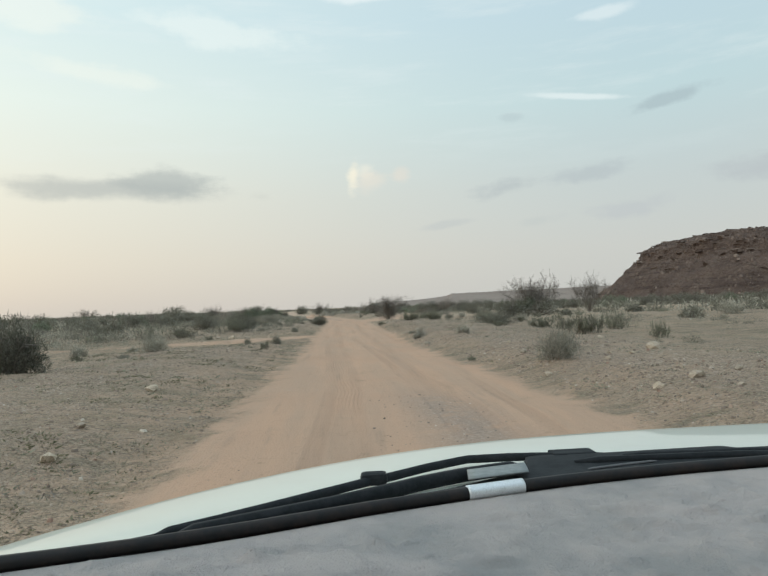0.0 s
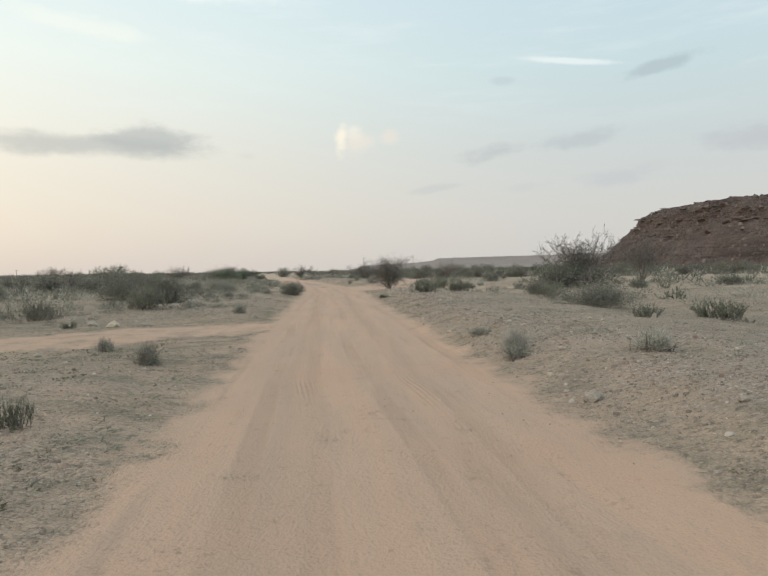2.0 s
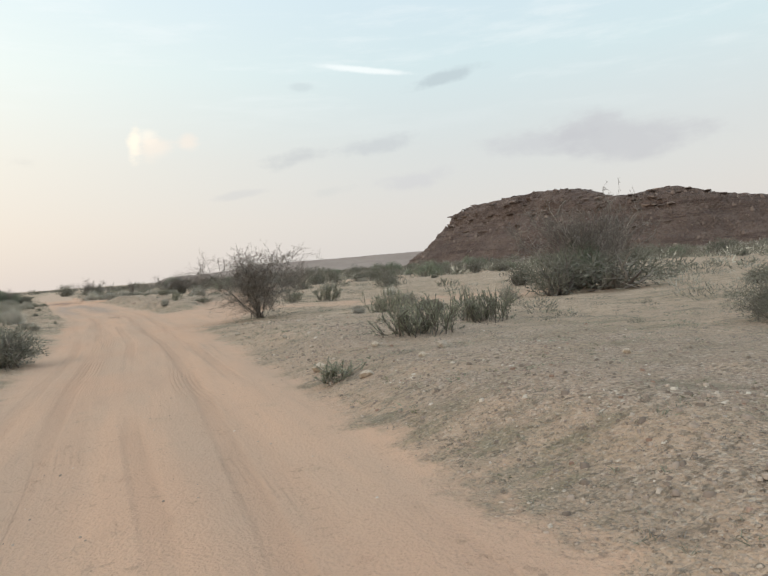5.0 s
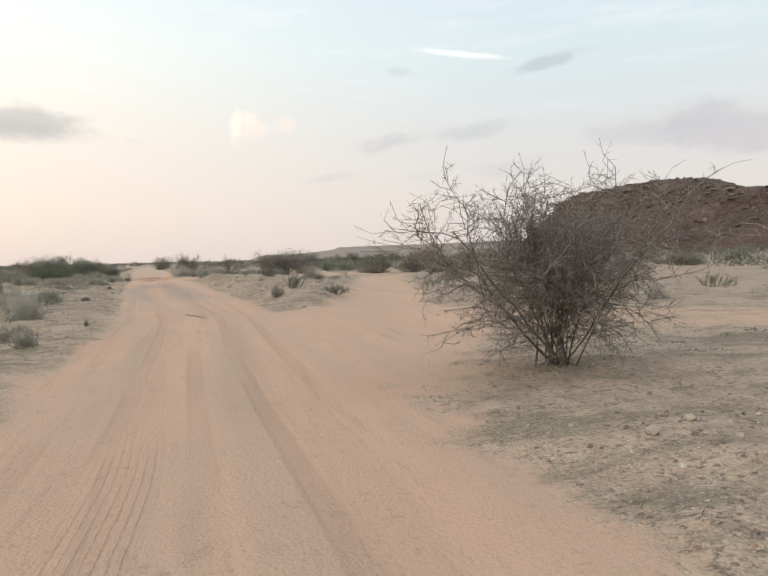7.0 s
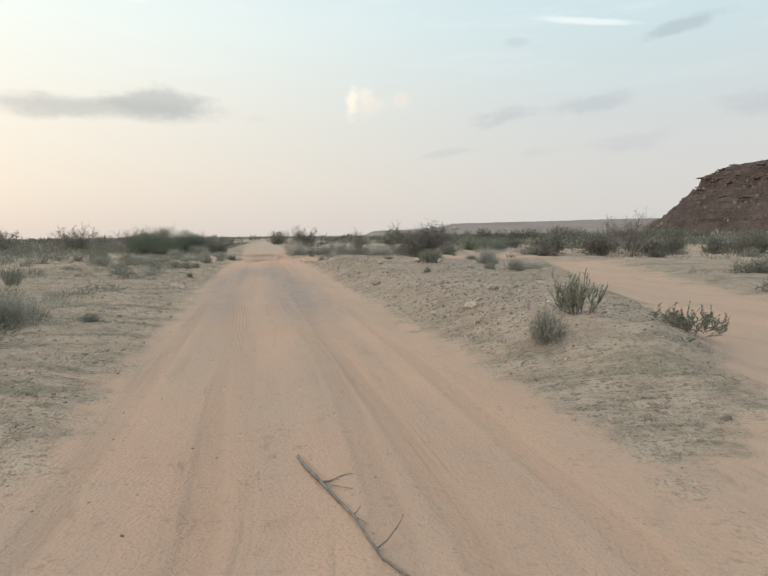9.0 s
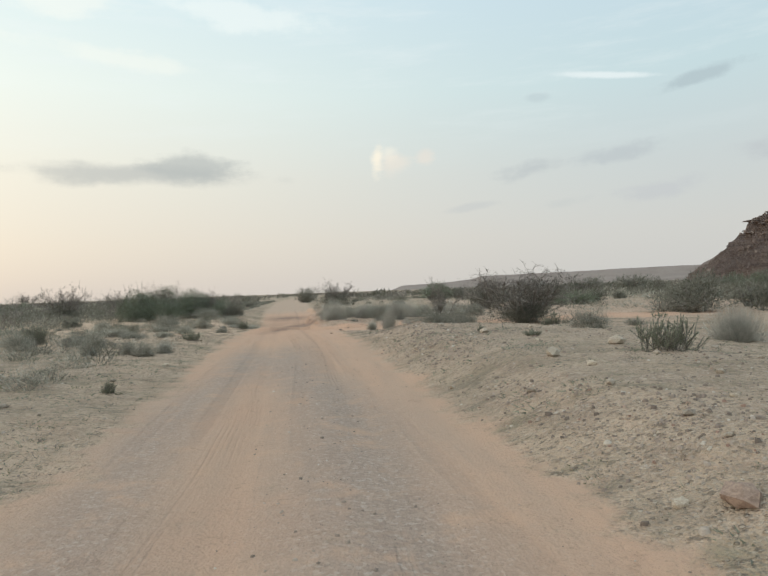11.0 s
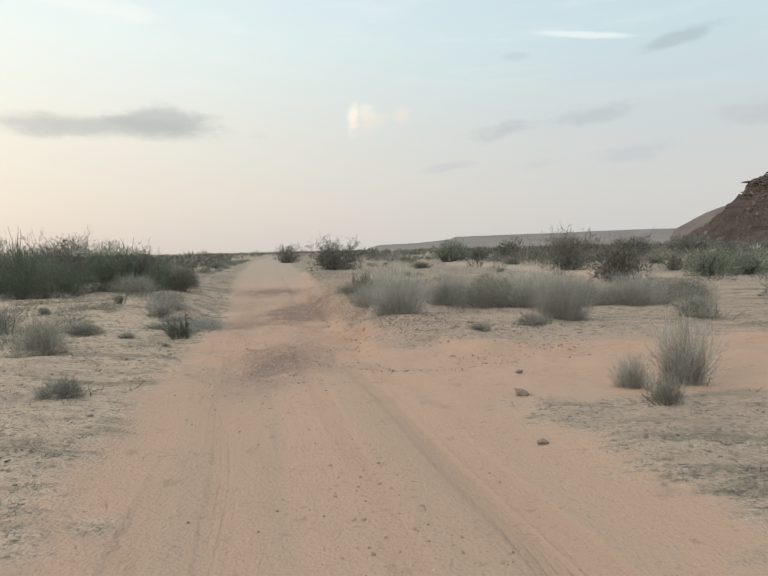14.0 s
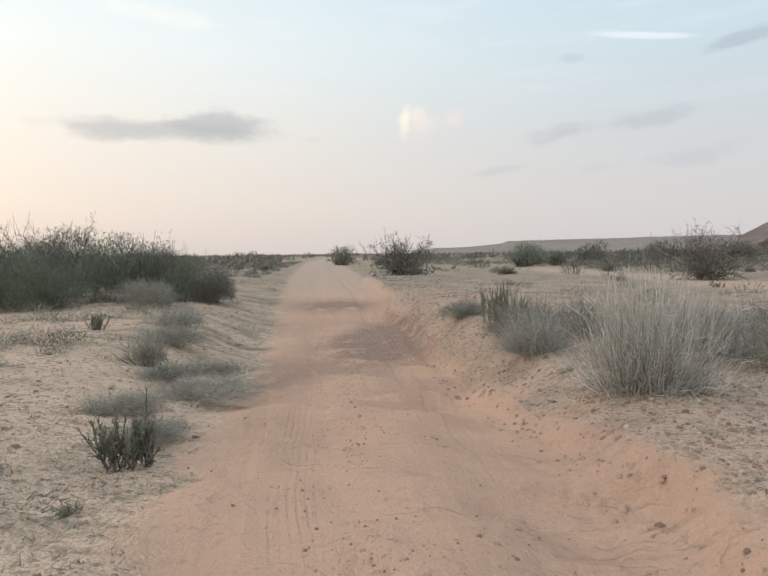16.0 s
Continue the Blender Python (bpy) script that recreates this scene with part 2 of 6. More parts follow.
    ground_col = n.mix(n.math("MULTIPLY", weed, n.math("SUBTRACT", 0.36, n.math("MULTIPLY", red_end, 0.2))), ground_col, (0.222, 0.178, 0.128, 1))
    sand = n.mix(n.math("MULTIPLY", n.span(n.noise(p, 6.5, 5, 0.7), 0.6, 0.74), 0.55), sand, (0.22, 0.15, 0.10, 1))
    stony = n.math("MULTIPLY", attribute(n, "stony"), n.span(n.noise(p, 1.6, 4, 0.7), 0.27, 0.52), clamp=True)
    sand = n.mix(n.math("MULTIPLY", stony, 0.85), sand, n.mix(n.span(far_y.outputs[1], 108.0, 116.0), n.mix(0.55, peb, (0.265, 0.215, 0.19, 1)), n.mix(0.65, peb, (0.18, 0.095, 0.07, 1))))
    ground_col = n.mix(n.math("MULTIPLY", n.math("MULTIPLY", herbs, bare), n.math("SUBTRACT", 0.7, n.math("MULTIPLY", red_end, 0.4))), ground_col, (0.195, 0.172, 0.125, 1))
    ground_col = n.mix(n.math("MULTIPLY", n.math("MULTIPLY", bands, bare), 0.7), ground_col, n.mix(n.span(fine, 0.4, 0.6), (0.15, 0.128, 0.09, 1), (0.225, 0.198, 0.128, 1)))
    # single pebbles and crumbs of every tone
    spot, tint = n.voronoi(p, 15.0), n.node("ShaderNodeSeparateColor")
    n.put(n.voronoi(p, 15.0, out="Color"), tint.inputs[0])
    crumb = n.math("MULTIPLY", n.span(spot, 0.34, 0.22), n.span(tint.outputs[1], 0.5, 0.55))
    ground_col = n.mix(n.math("MULTIPLY", crumb, n.math("ADD", 0.15, n.math("MULTIPLY", n.span(n.noise(p, 0.7, 4, 0.6), 0.42, 0.62), 0.6))), ground_col, n.ramp(tint.outputs[0], [(0.0, (0.165, 0.125, 0.095, 1)), (0.45, (0.235, 0.178, 0.132, 1)), (0.6, (0.42, 0.34, 0.265, 1)), (1.0, (0.6, 0.53, 0.45, 1))]))
    speck, fleck = n.noise(n.scaled(p, (1, 1.5, 1)), 11.0, 3, 0.7), n.noise(n.scaled(p, (1.2, 1.8, 1)), 17.0, 2, 0.6)
    ground_col = n.mix(n.math("MULTIPLY", n.span(speck, 0.52, 0.62), n.math("ADD", 0.3, n.math("MULTIPLY", n.span(mid, 0.4, 0.6), 0.4))), ground_col, (0.13, 0.104, 0.08, 1))
    ground_col = n.mix(n.math("MULTIPLY", n.span(fleck, 0.58, 0.68), 0.5), ground_col, (0.5, 0.41, 0.325, 1))
    sand = n.mix(n.math("MULTIPLY", n.math("MULTIPLY", n.span(speck, 0.56, 0.66), n.span(mid, 0.45, 0.62)), 0.45), sand, (0.26, 0.175, 0.125, 1))
    edge = n.span(n.math("ADD", attribute(n, "sand"), n.math("MULTIPLY", n.math("SUBTRACT", n.noise(p, 1.3, 6, 0.7), 0.5), 2.3)), 0.22, 0.85)
    col = n.mix(edge, ground_col, sand)
    col = n.mix(n.math("MULTIPLY", n.span(grit, 0.52, 0.78), 0.3), col, (0.16, 0.12, 0.085, 1))
    n.put(col, n.bsdf.inputs["Base Color"])
    # cross ridges left by spinning wheels at the foot of the bank
    chatter = n.math("MULTIPLY", n.math("MULTIPLY", attribute(n, "chatter"), 0.3), n.math("SINE", n.math("ADD", n.math("MULTIPLY", across.outputs[1], 21.0), n.math("MULTIPLY", n.noise(p, 2.5, 3), 6.0))))
    # thin broken crusts in the washed-out stretch
    flake = n.noise(n.scaled(p, (0.4, 1.0, 1)), 1.0, 5, 0.55)
    patchy = n.math("MULTIPLY", n.span(n.noise(p, 0.9, 3), 0.46, 0.58), n.math("MULTIPLY", n.span(far_y.outputs[1], 111.0, 115.0), n.span(far_y.outputs[1], 135.0, 129.0)))
    crust = n.math("MULTIPLY", n.math("ADD", n.span(flake, 0.45, 0.475), n.span(flake, 0.545, 0.57)), n.math("MULTIPLY", patchy, 0.26))
    rough_part = n.math("MULTIPLY", n.math("SUBTRACT", 1.25, edge), n.math("ADD", n.math("MULTIPLY", fine, 0.7), n.math("ADD", n.math("MULTIPLY", n.voronoi(p, 30.0), -0.4), n.math("MULTIPLY", crumb, n.math("SUBTRACT", 0.4, n.math("MULTIPLY", edge, 0.4))))))
    relief(n, n.math("ADD", n.math("ADD", rough_part, n.math("MULTIPLY", grit, 0.18)), n.math("ADD", n.math("MULTIPLY", streak, 0.16), n.math("ADD", n.math("MULTIPLY", scuff, 0.12), n.math("ADD", n.math("ADD", n.math("MULTIPLY", tread, -0.1), n.math("MULTIPLY", lanes, -0.22)), n.math("ADD", chatter, crust))))), 1.0, 0.07)
    return n.made


def plain(name, a, b, scale, rough=0.9, bump=0.4, depth=0.01, spread=0.25, metal=0.0):
    """Two tones broken up at two scales, with some spread from object to object."""
    n = material(name, rough)
    f = n.math("ADD", n.math("MULTIPLY", n.noise(n.place, scale, 4), 0.65), n.math("MULTIPLY", n.noise(n.place, scale * 7, 3), 0.35))
    col = n.mix(n.span(f, 0.36, 0.64), (*a, 1), (*b, 1))
    if spread:
        r = n.node("ShaderNodeObjectInfo").outputs["Random"]
        hsv = n.node("ShaderNodeHueSaturation")
        n.put(n.math("ADD", 1.0 - spread / 2, n.math("MULTIPLY", r, spread)), hsv.inputs["Value"])
        n.put(n.math("ADD", 0.9, n.math("MULTIPLY", r, 0.2)), hsv.inputs["Saturation"])
        n.put(col, hsv.inputs["Color"])
        col = hsv.outputs[0]
    n.put(col, n.bsdf.inputs["Base Color"])
    n.bsdf.inputs["Metallic"].default_value = metal
    if bump:
        relief(n, f, bump, depth)
    return n.made


def leafy(name, a, b, c):
    """Foliage or twigs: each piece its own tone."""
    n = material(name, 0.75)
    isle = n.node("ShaderNodeNewGeometry").outputs["Random Per Island"]
    r = n.node("ShaderNodeObjectInfo").outputs["Random"]
    col = n.ramp(isle, [(0.0, (*a, 1)), (0.55, (*b, 1)), (1.0, (*c, 1))])
    hsv = n.node("ShaderNodeHueSaturation")
    n.put(n.math("ADD", 0.8, n.math("MULTIPLY", r, 0.45)), hsv.inputs["Value"])
    n.put(col, hsv.inputs["Color"])
    n.put(hsv.outputs[0], n.bsdf.inputs["Base Color"])
    thin = n.node("ShaderNodeBsdfTranslucent")
    n.put(hsv.outputs[0], thin.inputs[0])
    blend = n.node("ShaderNodeMixShader")
    n.put(0.35, blend.inputs[0]), n.put(n.bsdf.outputs[0], blend.inputs[1]), n.put(thin.outputs[0], blend.inputs[2])
    n.put(blend.outputs[0], n.tree.nodes["Material Output"].inputs["Surface"])
    return n.made


def mesa_material():
    n = material("mesa_rock", 0.95)
    p = n.place
    z = n.node("ShaderNodeSeparateXYZ")
    n.put(p, z.inputs[0])
    band = n.noise(n.scaled(p, (0.02, 0.02, 0.55)), 1.0, 5, 0.6)
    patch, fine, grain = n.noise(p, 0.06, 5, 0.6), n.noise(p, 0.5, 5, 0.7), n.noise(p, 2.2, 4, 0.7)
    col = n.mix(n.span(patch, 0.35, 0.65), (0.14, 0.1, 0.085, 1), (0.2, 0.144, 0.12, 1))
    col = n.mix(n.math("MULTIPLY", n.span(band, 0.52, 0.66), 0.6), col, (0.075, 0.05, 0.043, 1))
    col = n.mix(n.math("MULTIPLY", n.span(fine, 0.55, 0.7), 0.65), col, (0.26, 0.195, 0.157, 1))
    col = n.mix(n.math("MULTIPLY", n.span(grain, 0.6, 0.75), 0.5), col, (0.045, 0.03, 0.026, 1))
    blocks = n.voronoi(n.scaled(p, (0.55, 0.55, 1.1)), 1.0)
    col = n.mix(n.math("MULTIPLY", n.span(n.voronoi(p, 0.5, out="Distance"), 0.42, 0.15), n.math("MULTIPLY", n.span(fine, 0.5, 0.6), 0.7)), col, (0.23, 0.165, 0.13, 1))
    n.put(col, n.bsdf.inputs["Base Color"])
    relief(n, n.math("ADD", n.math("ADD", fine, n.math("MULTIPLY", blocks, 0.6)), n.math("MULTIPLY", grain, 0.5)), 1.0, 3.0)
    return n.made


def pebbly(name, stops):
    """Stones in one mesh, each with a tone of its own."""
    n = material(name, 0.92)
    isle = n.node("ShaderNodeNewGeometry").outputs["Random Per Island"]
    col = n.ramp(isle, [(pos, (*rgb, 1)) for pos, rgb in stops])
    grain = n.noise(n.place, 70.0, 3, 0.6)
    n.put(n.mix(n.math("MULTIPLY", n.span(grain, 0.5, 0.7), 0.3), col, (0.16, 0.12, 0.095, 1)), n.bsdf.inputs["Base Color"])
    relief(n, grain, 0.5, 0.01)
    return n.made


EARTH = earth_material()
GRAVEL = pebbly("mixed_desert_gravel", [(0.0, (0.15, 0.115, 0.092)), (0.4, (0.235, 0.18, 0.145)), (0.75, (0.33, 0.258, 0.205)), (0.93, (0.42, 0.345, 0.28)), (1.0, (0.55, 0.48, 0.4))])
RED_GRAVEL = pebbly("red_brown_gravel", [(0.0, (0.2, 0.122, 0.088)), (0.5, (0.3, 0.19, 0.142)), (0.85, (0.4, 0.285, 0.218)), (1.0, (0.52, 0.42, 0.34))])
SCREE = pebbly("mesa_scree", [(0.0, (0.1, 0.072, 0.06)), (0.6, (0.15, 0.11, 0.092)), (0.92, (0.2, 0.148, 0.122)), (1.0, (0.27, 0.21, 0.17))])
CLOD = pebbly("orange_soil_clods", [(0.0, (0.24, 0.15, 0.105)), (0.6, (0.38, 0.245, 0.17)), (1.0, (0.47, 0.315, 0.225))])
ROCK = plain("pale_limestone", (0.30, 0.24, 0.185), (0.46, 0.39, 0.31), 9.0, 0.9, 0.7, 0.01, 0.5)
DARK_ROCK = plain("red_brown_stone", (0.21, 0.145, 0.112), (0.34, 0.245, 0.19), 9.0, 0.9, 0.7, 0.01, 0.3)
BARK = plain("grey_brown_bark", (0.16, 0.135, 0.115), (0.26, 0.225, 0.195), 14.0, 0.9, 0.5, 0.004)
TWIG = leafy("dry_thorn_twigs", (0.15, 0.128, 0.112), (0.235, 0.206, 0.18), (0.37, 0.33, 0.29))
GREEN = leafy("dull_green_leaves", (0.11, 0.13, 0.09), (0.178, 0.197, 0.14), (0.255, 0.27, 0.2))
OLIVE = leafy("dark_olive_leaves", (0.112, 0.109, 0.086), (0.178, 0.17, 0.135), (0.26, 0.246, 0.2))
SALT = leafy("fleshy_grey_green_leaves", (0.145, 0.152, 0.115), (0.235, 0.238, 0.175), (0.34, 0.33, 0.245))
HERB = leafy("yellow_green_herbs", (0.15, 0.142, 0.09), (0.235, 0.218, 0.14), (0.33, 0.305, 0.205))
STRAW = leafy("bleached_grass_blades", (0.28, 0.262, 0.225), (0.54, 0.512, 0.45), (0.78, 0.745, 0.67))
DRY = leafy("grey_dry_brush", (0.19, 0.177, 0.145), (0.32, 0.3, 0.248), (0.48, 0.452, 0.38))
MESA = mesa_material()
MESA_BLOCK = plain("weathered_mesa_blocks", (0.1, 0.073, 0.061), (0.19, 0.14, 0.115), 0.35, 0.95, 0.6, 0.1, 0.5)
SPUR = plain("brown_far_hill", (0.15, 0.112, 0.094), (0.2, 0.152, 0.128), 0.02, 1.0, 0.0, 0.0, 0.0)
# distance haze is put into the plateau's own paler colour
FAR = plain("haze_paled_slope", (0.225, 0.178, 0.152), (0.26, 0.21, 0.182), 0.01, 1.0, 0.0, 0.0, 0.0)


# ---- helpers for meshes ----
def mesh_of(name, verts, faces, mats, smooth=False):
    me = bpy.data.meshes.new(name)
    verts = np.asarray(verts, dtype=np.float32)
    faces = np.asarray(faces, dtype=np.int32)
    k = faces.shape[1]
    me.vertices.add(len(verts)), me.loops.add(faces.size), me.polygons.add(len(faces))
    me.vertices.foreach_set("co", verts.ravel())
    me.loops.foreach_set("vertex_index", faces.ravel())
    me.polygons.foreach_set("loop_start", np.arange(0, faces.size, k, dtype=np.int32))
    if smooth:
        me.polygons.foreach_set("use_smooth", np.ones(len(faces), dtype=bool))
    me.update(calc_edges=True)
    for m in mats if isinstance(mats, (list, tuple)) else (mats,):
        me.materials.append(m)
    return me


def part(name, data, parent, label=""):
    """One mesh object under a thing or a part; data is a mesh, or a bmesh with its material."""
    if isinstance(data, tuple):
        bm, mat = data
        me = bpy.data.meshes.new(name)
        bm.to_mesh(me)
        bm.free()
        me.materials.append(mat)
        data = me
    ob = new(name, data)
    ob.parent = parent
    return tagged(ob, label)


def lattice(ix, iy, seed):
    h = (ix.astype(np.int64) * 374761393 + iy.astype(np.int64) * 668265263 + seed * 2147483647) & 0xFFFFFFFF
    h = ((h ^ (h >> 13)) * 1274126177) & 0xFFFFFFFF
    return ((h ^ (h >> 16)) & 0xFFFF) / 65535.0


def wave(x, y, seed=0):
    """Smooth value noise from -1 to 1 on arrays."""
    x, y = np.asarray(x, float), np.asarray(y, float)
    ix, iy = np.floor(x), np.floor(y)
    fx, fy = x - ix, y - iy
    fx, fy = fx * fx * (3 - 2 * fx), fy * fy * (3 - 2 * fy)
    a, b = lattice(ix, iy, seed), lattice(ix + 1, iy, seed)
    c, d = lattice(ix, iy + 1, seed), lattice(ix + 1, iy + 1, seed)
    return ((a * (1 - fx) + b * fx) * (1 - fy) + (c * (1 - fx) + d * fx) * fy) * 2 - 1


# ---- the ground: track, banks, plain ----
def step(x, lo, hi):
    k = np.clip((np.asarray(x, float) - lo) / (hi - lo), 0, 1)
    return k * k * (3 - 2 * k)


def hump(x, lo, hi, soft):
    return step(x, lo - soft, lo + soft) * (1 - step(x, hi - soft, hi + soft))


def track_centre(y):
    y = np.asarray(y, float)
    c = np.interp(y, [-40, 0, 12, 26, 44, 60, 75, 90, 105, 118, 133, 158, 230, 420], [4.0, 0.9, 0.1, -1.1, -2.4, -3.4, -5.1, -8.1, -10.9, -13.6, -16.3, -21.0, -34, -60])
    return c


def track_half(y):
    return np.interp(y, [0, 12, 17, 26, 60, 75, 90, 105, 118, 133, 158, 230], [2.7, 2.5, 2.2, 1.95, 2.05, 2.0, 2.1, 2.1, 1.7, 1.9, 2.5, 3.0])


def near_line(x, y, ax, ay, bx, by):
    dx, dy = bx - ax, by - ay
    k = np.clip(((x - ax) * dx + (y - ay) * dy) / (dx * dx + dy * dy), 0, 1)
    return np.hypot(x - ax - k * dx, y - ay - k * dy)


def side_tracks(x, y):
    """How much of other sandy ways there is at a place, 0 to 1."""
    shift = 0.9 * wave(x * 0.25, y * 0.25, 35)
    d = 0.72 * (1 - step(near_line(x, y + shift, -2.6, 36.0, -10.0, 32.0), 1.0, 2.8))
    d = np.maximum(d, 0.46 * (1 - step(near_line(x, y + shift, -10.0, 32.0, -30.0, 20.0), 0.7, 2.6)))
    d = np.maximum(d, 1 - step(near_line(x, y, -3.4, 66.0, -0.5, 74.0), 2.0, 4.2))
    d = np.maximum(d, 1 - step(near_line(x, y, -0.5, 74.0, 1.6, 84.0), 0.9, 2.4))
    d = np.maximum(d, 0.85 * (1 - step(near_line(x, y, 1.6, 84.0, 5.0, 104.0), 0.9, 2.4)))
    d = np.maximum(d, 0.6 * (1 - step(near_line(x, y, 1.0, 73.0, 16.0, 66.0), 1.2, 4.0)))
    d = np.maximum(d, 1 - step(near_line(x, y, -11.5, 113.6, -5.0, 114.4), 1.4, 2.6))
    d = np.maximum(d, 0.9 * (1 - step(near_line(x, y, -5.0, 114.6, 6.0, 117.5), 1.2, 3.0)))
    d = np.maximum(d, 0.8 * (1 - step(near_line(x, y, 2.0, 138.0, -3.0, 175.0), 1.4, 4.0)))
    return d


def sandiness(x, y):
    u = x - track_centre(y)
    h = track_half(y)
    return np.maximum(1 - step(np.abs(u), h - 0.45, h + 0.75), side_tracks(x, y))


def banks(x, y):
    """Right and left bank amplitude shapes beside the track."""
    u = x - track_centre(y)
    h = track_half(y)
    r = (0.33 * hump(y, -8, 61, 2.5) + 0.5 * hump(y, 79, 107, 3.0) ) * step(u, h - 0.1, h + 1.7) * (1 - 0.65 * step(u, h + 3, h + 9))
    cut = h - 0.35 + 0.35 * wave(y * 0.5, y * 0, 37)
    r = r + (0.17 + 0.1 * hump(y, 130, 160, 3)) * hump(y, 116.0, 152, 1.2) * step(u, cut, cut + 0.25) * (1 - 0.7 * step(u, h + 3, h + 8))
    l = (0.16 * hump(y, -8, 27, 3) + 0.26 * hump(y, 39, 66, 3) + 0.12 * hump(y, 74, 200, 4)) * step(-u, h, h + 2.2) * (1 - 0.5 * step(-u, h + 4, h + 10))
    return r, l


def ground_z(x, y, fine=True):
    x, y = np.asarray(x, float), np.asarray(y, float)
    s = sandiness(x, y)
    r, l = banks(x, y)
    z = (r + l) * (1 - 0.9 * side_tracks(x, y))
    # stony mound beside the first stretch
    z = z + 0.24 * np.exp(-((x + 6.2) / 2.6) ** 2 - ((y - 18.5) / 5.0) ** 2)
    # small washed lip where the side track joins
    along, off = (x + 12.57) * 0.533 - (y - 118.8) * 0.846, (x + 12.57) * 0.846 + (y - 118.8) * 0.533 + 0.12 * wave(x * 1.1, y * 1.1, 39)
    z = z + 0.1 * hump(along, 0.2, 4.6, 0.6) * step(off, -0.06, 0.12) * (1 - step(off, 0.4, 1.8))
    z = z - 0.12 * step(y, 106, 120) - 0.05 * step(y, 130, 175)
    # the wash that the track dips into
    u, h = x - track_centre(y), track_half(y)
    z = z - (0.1 * hump(y, 115.5, 140, 3) + 0.6 * hump(y, 121.5, 135, 4)) * (1 - step(u, h - 0.1, h + 0.9)) * (1 - step(-u, h - 0.3, h + 3.0))
    if fine:
        near = 1 - step(np.hypot(x, y - 60), 150, 400)
        z = z + near * ((1 - s) * (0.055 * wave(x * 0.7, y * 0.7, 3) + 0.03 * wave(x * 1.9, y * 1.9, 4) + 0.022 * wave(x * 4.3, y * 4.3, 5)) + s * (0.02 * wave(x * 0.8, y * 0.8, 6)))
        z = z + 0.10 * wave(x * 0.09, y * 0.09, 8) * (1 - s) * near
        u = x - track_centre(y)
        wob = 0.16 * wave(y * 0.11, y * 0 + 3.3, 9)
        ruts = 0
        for at, deep, wide in ((-0.95, 0.045, 0.17), (0.72, 0.05, 0.17), (-0.55, 0.025, 0.12), (1.15, 0.03, 0.13), (0.1, -0.03, 0.3)):
            k = (u - at - wob * (1 + at)) / wide
            ruts = ruts + deep * np.exp(-k * k) * (0.65 + 0.5 * wave(y * 0.2, y * 0 + at * 9, 11))
        z = z - ruts * s * hump(y, -20, 150, 10)
        z = z - 0.11 * np.exp(-((x + 5.15) / 0.3) ** 2 - ((y - 72.0) / 0.35) ** 2)
        # washed-out stony steps across the track
        wash = hump(y, 113, 131, 3) * s
        crust = wave(x * 0.45 + 3, y * 0.8, 24) + 0.35 * wave(x * 1.6, y * 2.2, 25)
        z = z + wash * (0.045 * step(crust, 0.0, 0.05) + 0.035 * step(crust, -0.42, -0.37) + 0.03 * step(crust, 0.36, 0.41))
        z = z - wash * (0.10 * wave(x * 0.8, y * 1.3, 21) + 0.05 * wave(x * 2.0, y * 3.2, 22) + 0.02 * wave(x * 5, y * 7, 23))
    return z


def growing(a, b, first, rate, cap=1e9):
    out, d = [a], first
    sign = 1 if b > a else -1
    while (b - out[-1]) * sign > 0:
        out.append(out[-1] + sign * d)
        d = min(d * rate, cap)
    return out


